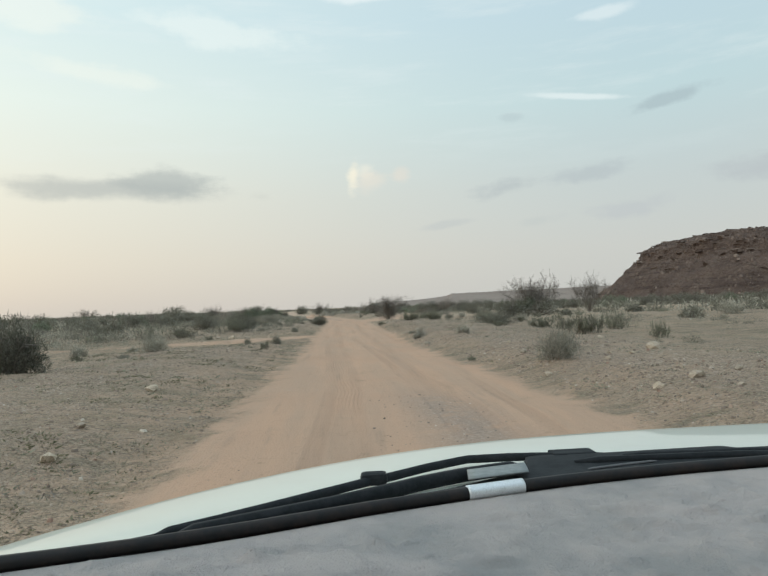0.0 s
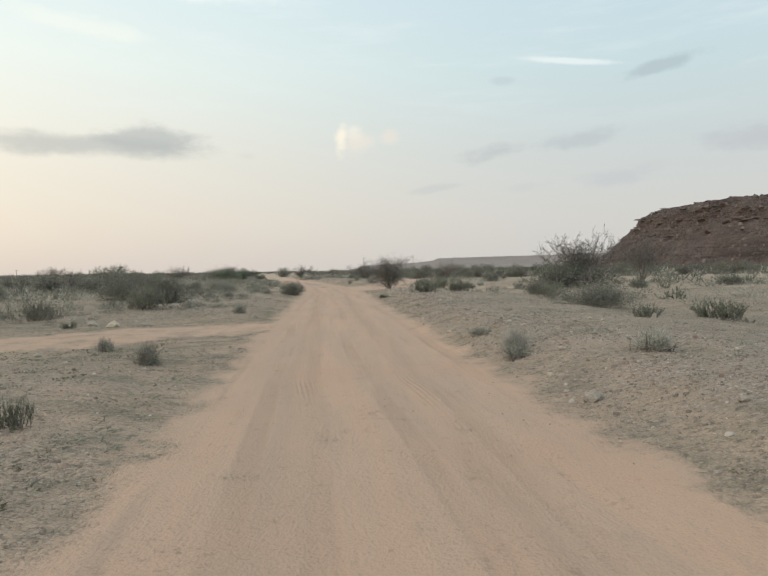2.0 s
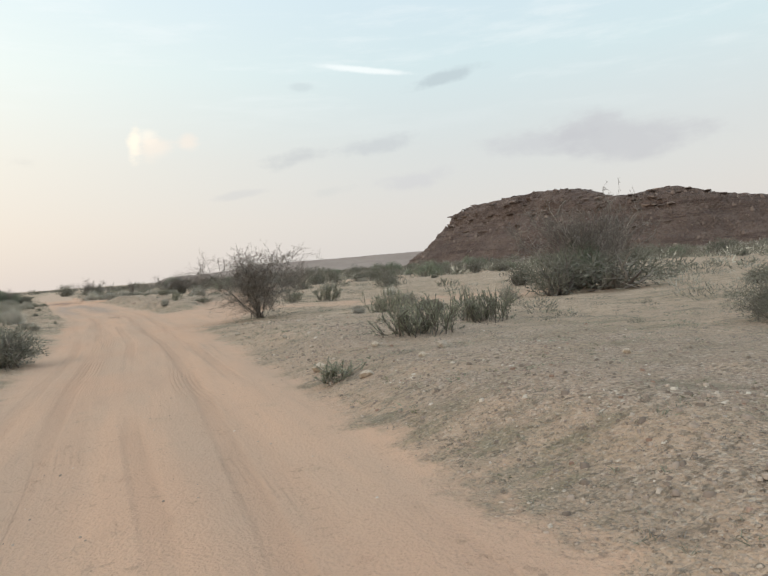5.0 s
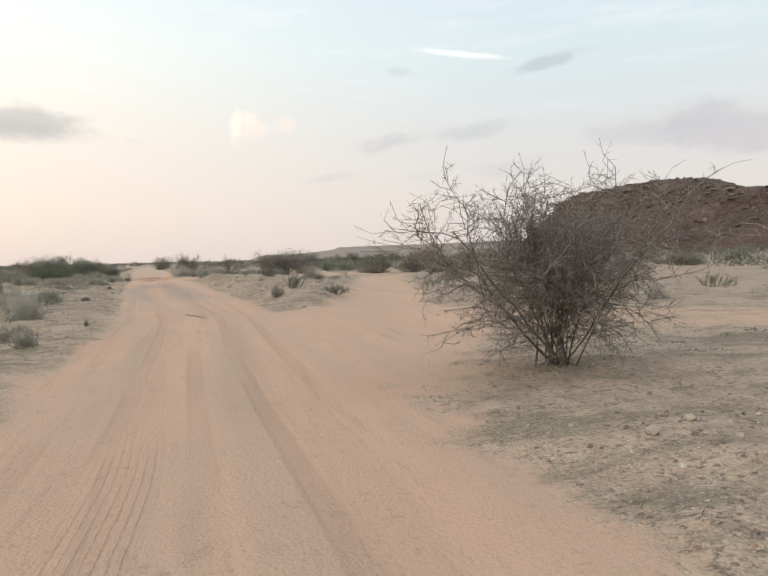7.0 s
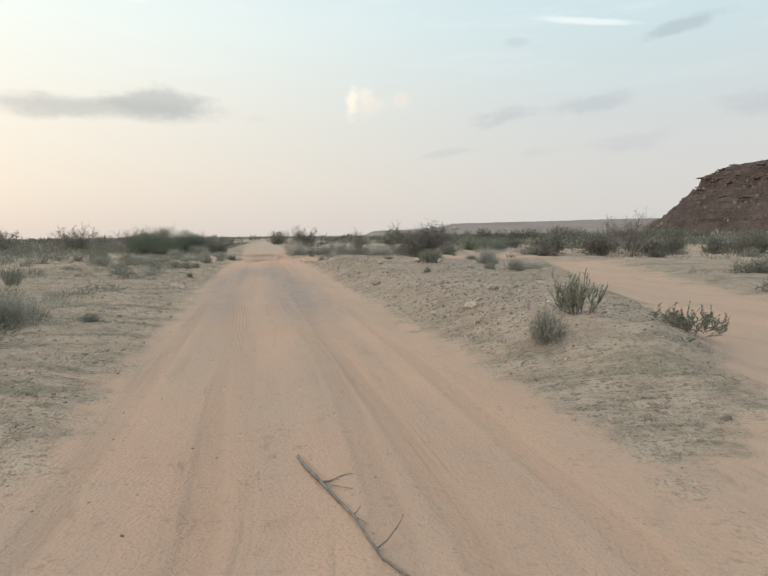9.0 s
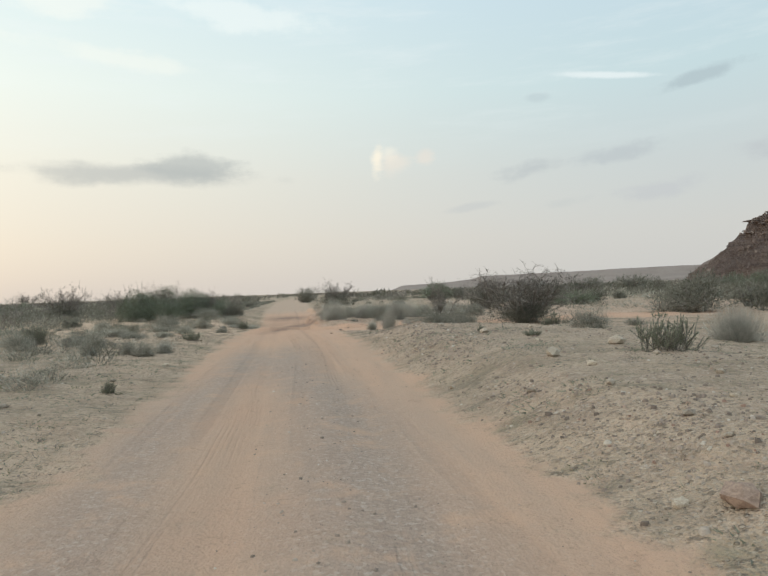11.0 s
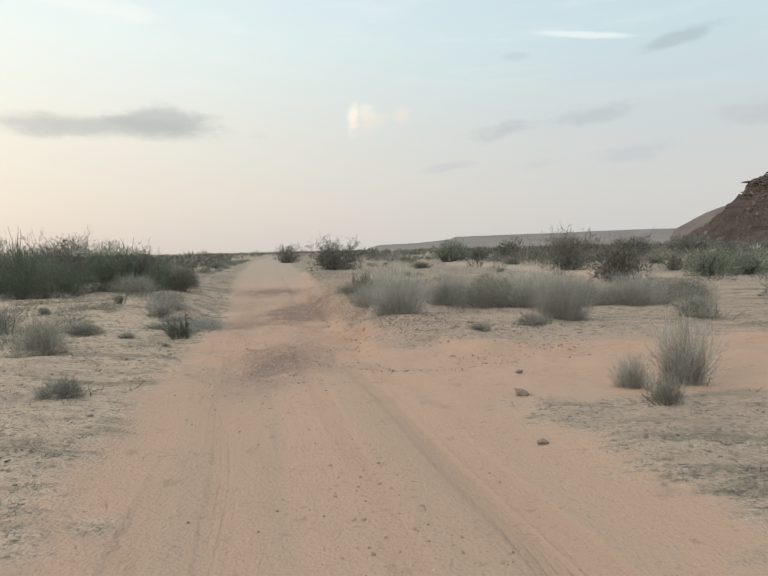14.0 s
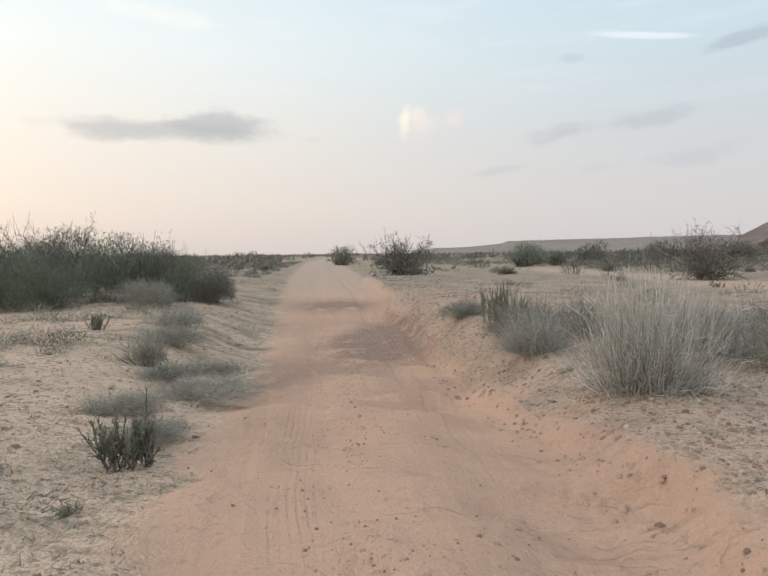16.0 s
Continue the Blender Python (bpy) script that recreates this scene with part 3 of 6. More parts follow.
def build_ground():
    us = np.arange(-3.25, 3.26, 0.125)
    right = growing(3.4, 9.0, 0.15, 1.02) + growing(9.2, 4800, 0.25, 1.085)[0:]
    us = np.array(sorted({*np.round(us, 3), *np.round(right, 3), *np.round([-v for v in right], 3)}))
    ys = np.concatenate([np.array(growing(-8.2, -3000, 0.4, 1.25))[::-1], np.arange(-8.0, 112.0, 0.25), np.arange(112.0, 128.0, 0.1), np.array(growing(128.0, 4900, 0.3, 1.022))])
    ys = np.array(sorted(set(np.round(ys, 3))))
    U, Y = np.meshgrid(us, ys)
    X = U + track_centre(Y)
    Z = ground_z(X, Y)
    n, m = len(ys), len(us)
    idx = np.arange(n * m).reshape(n, m)
    faces = np.stack([idx[:-1, :-1], idx[:-1, 1:], idx[1:, 1:], idx[1:, :-1]], -1).reshape(-1, 4)
    verts = np.stack([X, Y, Z], -1).reshape(-1, 3)
    S = sandiness(X, Y).ravel()
    r, l = banks(X, Y)
    G = np.clip((r * (3.0 + 1.5 * hump(Y, 79, 107, 2)) + l * 5.0) + 0.8 * hump(Y, 115, 133, 2) * hump(U, 1.7, 5.5, 0.7), 0, 1) * (1 - 0.5 * step(np.abs(U), 6, 14))
    G = np.clip(G + 0.9 * np.exp(-((X + 6.2) / 2.4) ** 2 - ((Y - 18.5) / 5.5) ** 2), 0, 1)
    B = np.clip(0.9 * np.exp(-((U - 0.3 - 0.4 * wave(Y * 0.15, Y * 0, 31)) / np.where(Y > 40, 0.8, 0.55)) ** 2) * (hump(Y, 4, 11, 2) + hump(Y, 84, 104, 3)) + 0.8 * np.exp(-((U + 1.35 - 0.3 * wave(Y * 0.15, Y * 0, 32)) / 0.5) ** 2) * hump(Y, 84, 104, 3) + hump(Y, 117, 134, 2) * (0.4 + 0.5 * wave(X * 0.8, Y * 0.5, 33)) + 1.9 * np.exp(-((X + 14.8) / 1.0) ** 2 - ((Y - 130.3) / 2.2) ** 2) + 1.2 * np.exp(-((X + 13.2) / 0.6) ** 2 - ((Y - 114.5) / 1.6) ** 2) + 1.3 * np.exp(-((X + 17.0) / 1.6) ** 2 - ((Y - 136.5) / 1.2) ** 2), 0, 1.5)
    V = (1 - step(np.abs(U), track_half(Y) + 0.4, track_half(Y) + 3.6)) * np.where(U < 0, 1.0, 0.5)
    road_face = (np.abs(U) < track_half(Y) + 0.25)
    on = road_face.ravel()[faces].all(1) & (Y.ravel()[faces].min(1) > -60) & (Y.ravel()[faces].max(1) < 420)
    for name, keep, label in (("ground", ~on, "stony tan desert ground with thin dry grass"), ("dirt_road", on, "orange sandy dirt track with tyre marks")):
        f = faces[keep]
        used, back = np.unique(f, return_inverse=True)
        f = back.reshape(-1, 4)
        me = mesh_of(name, verts[used], f, EARTH, smooth=True)
        for key, data in (("sand", S), ("gravel", G.ravel()), ("stony", B.ravel()), ("verge", V.ravel()), ("chatter", np.exp(-((X + 12.4) / 0.7) ** 2 - ((Y - 117.2) / 2.2) ** 2).ravel())):
            a = me.attributes.new(key, "FLOAT", "POINT")
            a.data.foreach_set("value", data[used].astype(np.float32))
        uv = me.uv_layers.new(name="track")
        pair = np.stack([U.ravel()[used], Y.ravel()[used]], -1)[f.ravel()]
        uv.data.foreach_set("uv", pair.astype(np.float32).ravel())
        tagged(new(name, me), label, "ground" if name == "ground" else "road", kind="structure")


build_ground()


# ---- plants ----
def tubes(paths, radii, sides=3):
    """Many thin tapered tubes at once: paths (k, n, 3), radii (k, n)."""
    k, n, _ = paths.shape
    tan = np.gradient(paths, axis=1)
    tan /= np.linalg.norm(tan, axis=2, keepdims=True) + 1e-9
    ref = np.where(np.abs(tan[..., 2:3]) < 0.9, np.array([0, 0, 1.0]), np.array([1.0, 0, 0]))
    a = np.cross(tan, ref)
    a /= np.linalg.norm(a, axis=2, keepdims=True) + 1e-9
    b = np.cross(tan, a)
    t = np.arange(sides) * 2 * np.pi / sides
    ring = a[:, :, None] * np.cos(t)[:, None] + b[:, :, None] * np.sin(t)[:, None]
    v = (paths[:, :, None] + ring * radii[:, :, None, None]).reshape(-1, 3)
    i = np.arange(k * n * sides).reshape(k, n, sides)
    j = np.roll(i, -1, axis=2)
    f = np.stack([i[:, :-1], j[:, :-1], j[:, 1:], i[:, 1:]], -1).reshape(-1, 4)
    return v, f


def unit(v):
    return v / (np.linalg.norm(v, axis=-1, keepdims=True) + 1e-9)


def grow(rng, start, way, length, n, bend=0.25, lift=0.05):
    """Crooked shoots from starts: (k, n, 3)."""
    k = len(start)
    out = np.empty((k, n, 3))
    out[:, 0], d = start, unit(way)
    for s in range(1, n):
        d = unit(d + rng.normal(0, bend, (k, 3)) + np.array([0, 0, lift]))
        out[:, s] = out[:, s - 1] + d * (length / (n - 1))[:, None]
    return out


def sprout(rng, paths, each, lo, hi, spread):
    """Places and directions of side shoots along paths."""
    k, n, _ = paths.shape
    at = rng.uniform(lo, hi, (k, each)) * (n - 1)
    i = np.minimum(at.astype(int), n - 2)
    f = (at - i)[..., None]
    row = np.arange(k)[:, None]
    p = paths[row, i] * (1 - f) + paths[row, i + 1] * f
    d = unit(paths[row, i + 1] - paths[row, i]) + rng.normal(0, spread, (k, each, 3))
    return p.reshape(-1, 3), unit(d).reshape(-1, 3)


def merge(bits):
    vs, fs, at = [], [], 0
    for v, f in bits:
        vs.append(v), fs.append(f + at)
        at += len(v)
    return np.concatenate(vs), np.concatenate(fs)


def taper(k, n, a, b, rng=None):
    r = np.linspace(a, b, n)[None].repeat(k, 0)
    return r if rng is None else r * rng.uniform(0.7, 1.3, (k, 1))


def fan(rng, k, lo, hi, lean=(0, 0)):
    """Directions that fan out from a base, lo to hi degrees off the vertical."""
    tilt, turn = np.radians(rng.uniform(lo, hi, k)), rng.uniform(0, 2 * np.pi, k)
    d = np.stack([np.sin(tilt) * np.cos(turn) + lean[0], np.sin(tilt) * np.sin(turn) + lean[1], np.cos(tilt)], -1)
    return unit(d)


def settle(bits):
    """Bring pieces of a plant to unit height and width over its base; returns them scaled."""
    allv = np.concatenate([v for v, f in bits])
    top = np.percentile(allv[:, 2], 99.7)
    wide = np.percentile(np.hypot(allv[:, 0], allv[:, 1]), 97) * 2
    s = np.array([1 / wide, 1 / wide, 1 / top])
    return [(np.maximum(v * s, [-9, -9, -0.03]), f) for v, f in bits], (wide, top)


def thorn_bush(seed, rich=1.0, lean=(0, 0), spread=50, shoots=True):
    """Bare many-stemmed thorn bush, broad and flat-topped; a near one has a skirt of drooping twigs. Parts: branch_frame, crown."""
    rng = np.random.default_rng(seed)
    k = 26 if shoots else 20
    thick = 1.0 if shoots else 1.6
    base = np.stack([rng.normal(0, 0.08, k), rng.normal(0, 0.08, k), np.zeros(k)], -1)
    way = fan(rng, k, 4, spread, lean)
    long = rng.uniform(1.15, 1.55, k) * (1 + 0.6 * (1 - way[:, 2]) / 0.35)
    if shoots:
        way[:5] = unit(np.array([[-0.95, -0.2, 1.0], [-1.25, 0.1, 0.7], [0.8, 0.1, 1.0], [-0.25, 0.0, 1.2], [0.35, 0.2, 1.2]]))
        long[:5] = 1.95, 2.25, 2.1, 1.75, 1.7
    s0 = grow(rng, base, way, long, 9, 0.1, 0.035)
    p, d = sprout(rng, s0, 10, 0.4, 1.0, 0.62)
    s1 = grow(rng, p, d, rng.uniform(0.3, 0.85, len(p)), 6, 0.4, 0.02)
    if shoots:
        # thin shoots that leave the lower stems sideways and hang
        q, e = sprout(rng, s0, 3, 0.2, 0.55, 0.3)
        side = unit(q * np.array([1, 1, 0]) + rng.normal(0, 0.4, q.shape) * np.array([1, 1, 0]))
        droop = grow(rng, q, e * 0.5 + side * 0.9, rng.uniform(0.4, 0.85, len(q)), 7, 0.2, -0.16)
        droop[..., 2] = np.maximum(droop[..., 2], 0.1 + 0.2 * rng.random((len(q), 1)))
        s1 = np.concatenate([s1, droop[:, [0, 1, 2, 3, 4, 6]]])
    p, d = sprout(rng, s1, int(8 * rich), 0.15, 1.0, 0.75)
    s2 = grow(rng, p, d, rng.uniform(0.12, 0.42, len(p)), 5, 0.4, 0.0)
    s2[..., 2] = np.maximum(s2[..., 2], 0.06)
    p, d = sprout(rng, s2, 5, 0.1, 1.0, 0.9)
    s3 = blades(rng, p, d, np.full(len(p), 0.075), np.full(len(p), 0.0024 * thick), 0.3, 0.05)
    # short spurs all along the outer shoots
    p, d = sprout(rng, s0, 26, 0.55, 1.0, 1.2)
    s4 = blades(rng, p, d, np.full(len(p), 0.05), np.full(len(p), 0.0042), 0.8, 0.1)
    stems = merge([tubes(s0, taper(k, 9, 0.0115, 0.004, rng) * thick, 4), tubes(s1, taper(len(s1), 6, 0.0042, 0.0023, rng) * thick)])
    twigs = merge(triangles([tubes(s2[:, ::2], taper(len(s2), 3, 0.0026, 0.0016, rng) * thick), s3, s4]))
    return [("branch_frame", stems, TWIG), ("crown", twigs, TWIG)]


def lobed(rng, n, lobes, flat=0.62):
    """Points in a lumpy dome about one metre wide, and the way out of it there."""
    turn, far = rng.uniform(0, 6.28, lobes), np.sqrt(rng.uniform(0, 1, lobes)) * 0.27
    mid = np.stack([np.cos(turn) * far, np.sin(turn) * far, rng.uniform(0.0, 0.14, lobes)], -1)
    size = rng.uniform(0.17, 0.29, lobes) * (1.15 - far)
    i = rng.choice(lobes, n, p=size ** 2 / (size ** 2).sum())
    d = unit(rng.normal(0, 1, (n, 3)) + np.array([0, 0, 0.35]))
    d[:, 2] = np.abs(d[:, 2]) * 1.1 - 0.1
    r = size[i] * rng.random(n) ** 0.38
    p = mid[i] + d * r[:, None] * np.array([1, 1, flat * 2])
    p[:, 2] = np.maximum(p[:, 2], 0.01)
    return p, unit(d + p * np.array([1.2, 1.2, 0.4]))


def blades(rng, at, way, length, wide, stray=0.45, up=0.5):
    """Narrow three-cornered blades from places along ways."""
    n = len(at)
    d = unit(way + rng.normal(0, stray, (n, 3)) + np.array([0, 0, up])) * (length * rng.uniform(0.5, 1.4, n))[:, None]
    w = unit(np.cross(d, rng.normal(0, 1, (n, 3)))) * (wide * rng.uniform(0.6, 1.3, n))[:, None]
    return np.stack([at - w, at + w, at + d], 1).reshape(-1, 3), np.arange(3 * n).reshape(n, 3)


def triangles(bits):
    """Quads to triangles, so that pieces of both kinds can be joined."""
    return [(v, f if f.shape[1] == 3 else np.concatenate([f[:, :3], f[:, [0, 2, 3]]])) for v, f in bits]


def leafy_shrub(seed, leaf_mat, size, far=False, leaf=0.05, slim=0.0055, shoots=22, up=0.2):
    """Dense rounded shrub of some size in metres, a few shoots standing out. Parts: branch_frame, foliage."""
    rng = np.random.default_rng(seed)
    n = int((700 if far else 4800) * max(size, 0.7) ** 1.1)
    p, d = lobed(rng, n, 7 + seed % 4)
    more = 2.8 if far else 1.15
    bits = [blades(rng, p * size, d, np.full(n, leaf * more), np.full(n, slim * more), 0.9, up)]
    k = shoots // 2 if far else shoots
    top, way = lobed(rng, k, 6)
    long = grow(rng, top * size * 0.8, way + np.array([0, 0, 0.4]), rng.uniform(0.06, 0.2, k) * size, 6, 0.3, 0.04)
    q, e = sprout(rng, long, 12, 0.1, 1.0, 0.9)
    bits.append(blades(rng, q, e, np.full(len(q), leaf * 0.6 * min(more, 1.4)), np.full(len(q), slim * 0.7 * min(more, 1.4)), 0.8, 0.1))
    base = np.stack([rng.normal(0, 0.07, 16), rng.normal(0, 0.07, 16), np.zeros(16)], -1) * size
    s0 = grow(rng, base, fan(rng, 16, 5, 68), rng.uniform(0.2, 0.34, 16) * size, 6, 0.25, 0.02)
    s1p, s1d = sprout(rng, s0, 6, 0.2, 1.0, 0.6)
    s1 = grow(rng, s1p, s1d, rng.uniform(0.1, 0.26, len(s1p)) * size, 4, 0.25, 0.06)
    stems = merge([tubes(s0, taper(16, 6, 0.015, 0.006, rng) * more), tubes(long[:, ::2], taper(k, 3, 0.004, 0.0016) * min(more, 1.4)), tubes(s1[: 20 if far else None, ::3], taper(20 if far else len(s1), 2, 0.006, 0.003) * more)])
    return [("branch_frame", stems, TWIG), ("foliage", merge(bits), leaf_mat)]


def saltbush(seed, size, far=False):
    """Low bush of upright fleshy shoots. Parts: branch_frame, foliage."""
    rng = np.random.default_rng(seed)
    few = 0.3 if far else 1.0
    k = int((24 + 6 * (seed % 3)) * max(size, 0.7) ** 1.25 * few)
    reach = size * 0.17
    base = np.stack([rng.normal(0, reach, k), rng.normal(0, reach, k), np.zeros(k)], -1)
    tall = 0.28 * size ** 0.7
    s0 = grow(rng, base, fan(rng, k, 5, 76) + base * 0.6, rng.uniform(0.6, 1.5, k) * tall, 5, 0.2, 0.08)
    p, d = sprout(rng, s0, 3 if far else 4, 0.1, 1.0, 0.7)
    s1 = grow(rng, p, d + np.array([0, 0, 0.7]), rng.uniform(0.1, 0.3, len(p)) * size ** 0.5, 4, 0.2, 0.16)
    big = 2.0 if far else 1.0
    bits = []
    for s, m, leaf in ((s0, 16, 0.055), (s1, 11 if far else 20, 0.048)):
        p, d = sprout(rng, s, m, 0.15, 1.0, 0.6)
        bits.append(blades(rng, p, d, np.full(len(p), leaf * big), np.full(len(p), 0.0065 * big), 0.2, 0.3))
    shoots = merge(bits)
    stems = merge([tubes(s0, taper(k, 5, 0.007, 0.0035) * big), tubes(s1[:, ::3], taper(len(s1), 2, 0.005, 0.003) * big)])
    return [("branch_frame", stems, TWIG), ("foliage", shoots, SALT)]


def grass_clump(seed, size, far=False):
    """Fountain of bleached stalks. Parts: tuft, heart."""
    rng = np.random.default_rng(seed)
    out = []
    count = int(1000 * max(size, 0.6) ** 1.15 * (0.4 if far else 1))
    root = 0.2 if size < 1 else 0.3
    thick = (1.9 if far else 1.0) * 1.1
    for k, hi, a, b, mat, name in ((count, 64, 0.5, 1.0, STRAW, "tuft"), (count // 3, 80, 0.2, 0.55, DRY, "heart")):
        base = np.stack([rng.normal(0, root, k), rng.normal(0, root, k), np.zeros(k)], -1)
        way = fan(rng, k, 2, hi * 0.72) + base * np.array([1.7, 1.7, 0])
        s = grow(rng, base, way, rng.uniform(a * 0.8, b, k), 4, 0.3, 0.0)
        bits = [tubes(s, taper(k, 4, 0.0034, 0.0015) * thick / max(size, 0.8) ** 0.6)]
        p, d = sprout(rng, s[: k // 2], 4, 0.25, 0.95, 0.7)
        t = grow(rng, p, d, rng.uniform(0.08, 0.28, len(p)), 2, 0.18, 0.02)
        bits.append(tubes(t, taper(len(t), 2, 0.0025, 0.0012) * thick / max(size, 0.8) ** 0.6))
        out.append((name, merge(bits), mat))
    return out


def dry_brush(seed, size, far=False):
    """Low rounded tangle of fine grey twigs. Parts: branch_frame, crown."""
    rng = np.random.default_rng(seed)
    n = int((560 if far else 1700) * max(size, 0.6) ** 1.25)
    more = 2.2 if far else 1.0
    p, d = lobed(rng, n, 8 + seed % 4, 0.5)
    tuft = blades(rng, p * size * 0.85, d, np.full(n, 0.15 * size ** 0.6), np.full(n, 0.0034 * more), 0.95, 0.3)
    k = 26
    base = np.stack([rng.normal(0, 0.16, k), rng.normal(0, 0.16, k), np.zeros(k)], -1) * size
    s0 = grow(rng, base, fan(rng, k, 5, 62), rng.uniform(0.2, 0.42, k) * size, 5, 0.22, 0.04)
    return [("branch_frame", tubes(s0, taper(k, 5, 0.006, 0.0022) * more), TWIG), ("crown", tuft, DRY)]


KINDS = {
    "thorn_bush": ("bush", "bare thorn bushes", lambda i, s, far: thorn_bush(11 + i, (1.4, 0.7, 0.6)[i], (-0.1, 0.0) if i == 0 else (0, 0), (46, 56, 58)[i], i == 0), 3),
    "dark_shrub": ("shrub", "dark desert shrubs", lambda i, s, far: leafy_shrub(21 + i, OLIVE, s, far), 3),
    "green_shrub": ("shrub", "green shrubs", lambda i, s, far: leafy_shrub(31 + i, GREEN, s, far, 0.062, 0.0042, 40, 0.25), 2),
    "saltbush": ("shrub", "low saltbushes", lambda i, s, far: saltbush(41 + i, s, far), 3),
    "grass_clump": ("grass", "bleached grass clumps", lambda i, s, far: grass_clump(51 + i, s, far), 2),
    "dry_brush": ("shrub", "grey dry brush", lambda i, s, far: dry_brush(61 + i, s, far), 3),
}
BUILT = {}
TAKEN = []


def plant(kind, label, x, y, wide, high, which=None, sink=0.02):
    """One plant of a kind on the ground at x, y, so wide and so high in metres."""
    cat, group, maker, kinds = KINDS[kind]
    rng = random.Random(int(x * 131 + y * 977))
    which = rng.randrange(kinds) if which is None else which
    grade = 0 if kind == "thorn_bush" else 0 if wide < 0.85 else 1 if wide < 1.7 else 2
    far = kind != "thorn_bush" and (abs(x - float(track_centre(y))) > (17 if kind == "green_shrub" else 12) or y > 140)
    key = (kind, which, grade, far)
    if key not in BUILT:
        made = maker(which, (0.6, 1.2, 2.3)[grade], far)
        bits, _ = settle([b for _, b, _ in made])
        BUILT[key] = [(nm, mesh_of(f"{kind}_{nm}", *b, mat)) for (nm, _, mat), b in zip(made, bits)]
    ob = new(kind)
    ob.empty_display_size = 0.2
    turn = rng.uniform(-0.4, 0.4) if kind == "thorn_bush" and which == 0 else rng.uniform(0, 6.28)
    ob.matrix_world = Matrix.LocRotScale((x, y, float(ground_z(x, y)) - sink), Euler((0, 0, turn)), (wide, wide, high))
    tagged(ob, label, cat, group)
    for nm, me in BUILT[key]:
        part(nm, me, ob)["kind"] = "stuff"
    TAKEN.append((x, y, wide))
    return ob


# ---- far forms: mesa and ridge ----
def spine_height(x, y):
    """Distance from the mesa's crest line, and the crest's height there."""
    pts = [(192, 428, 37.5), (201, 392, 40.0), (211, 358, 39.4), (217, 340, 36.0), (221, 328, 31.0), (225, 316, 29.4), (229, 306, 30.6), (237, 297, 31.2), (247, 288, 27.5), (270, 272, 22), (300, 258, 15), (360, 235, 8)]
    best, h = np.full(x.shape, 1e9), np.zeros(x.shape)
    for (ax, ay, ah), (bx, by, bh) in zip(pts, pts[1:]):
        dx, dy = bx - ax, by - ay
        k = np.clip(((x - ax) * dx + (y - ay) * dy) / (dx * dx + dy * dy), 0, 1)
        d = np.hypot(x - ax - k * dx, y - ay - k * dy)
        near = d < best
        best, h = np.where(near, d, best), np.where(near, ah + (bh - ah) * k, h)
    return best, h


def mesa_z(x, y):
    d, h = spine_height(x, y)
    d = d + 2.6 * wave(x * 0.06, y * 0.06, 41) + 1.1 * wave(x * 0.2, y * 0.2, 42) + 0.4 * wave(x * 0.6, y * 0.6, 43)
    rim = 16.0
    part_h = np.where(d < 16.9, np.interp(d, [0, 6, 12, 16, 16.9], [1.0, 0.975, 0.89, 0.80, 0.71]), 0.71 * (1 - np.clip((d - 16.9) / (0.82 * h), 0, 1) ** 0.92))
    ledge = 0.022 * (step(d, 8.4, 8.9) - step(d, 9, 12)) + 0.03 * (step(d, 24, 24.6) - step(d, 25, 31)) * (wave(x * 0.07, y * 0.07, 49) > -0.2)
    z = h * (part_h - ledge) + 0.5 * wave(x * 0.25, y * 0.25, 44)
    z = z + (0.9 * wave(x * 0.13, y * 0.13, 45) + 0.7 * wave(x * 0.4, y * 0.4, 46) + 0.45 * wave(x, y, 47)) * step(d, 2, rim) * (1 - step(d, h + 8, h + 22))
    tread = 2.3 + 0.9 * wave(x * 0.03, y * 0.03, 55)
    k = z / tread
    stairs = tread * (np.floor(k) + step(k - np.floor(k), 0.55, 0.95))
    z = z + (stairs - z) * 0.8 * step(z / np.maximum(h, 1), 0.55, 0.72) * step(wave(x * 0.09, y * 0.09, 56), -0.4, 0.3)
    z = z + 0.9 * hump(z / np.maximum(h, 1), 0.1, 0.2, 0.02) * (wave(x * 0.09, y * 0.09, 48) > 0.0)
    return np.where(z < 0.4, -1.5 * step(d, h + 6, h + 30) + z * (1 - step(d, h + 6, h + 30)), z)


def rock_mesh(name, seed, mat, rough=0.22, flat=0.7):
    """An angular stone about one metre across."""
    rng = random.Random(seed)
    bm = bmesh.new()
    bmesh.ops.create_icosphere(bm, subdivisions=1, radius=0.5)
    cuts = [Vector((rng.gauss(0, 1), rng.gauss(0, 1), rng.gauss(0, 0.6))).normalized() for _ in range(7)]
    for v in bm.verts:
        for c in cuts:
            over = v.co.dot(c) - 0.36
            if over > 0:
                v.co -= c * over
        v.co *= 1 + rng.uniform(-rough, rough)
        v.co.z *= flat
    me = bpy.data.meshes.new(name)
    bm.to_mesh(me)
    bm.free()
    me.materials.append(mat)
    return me


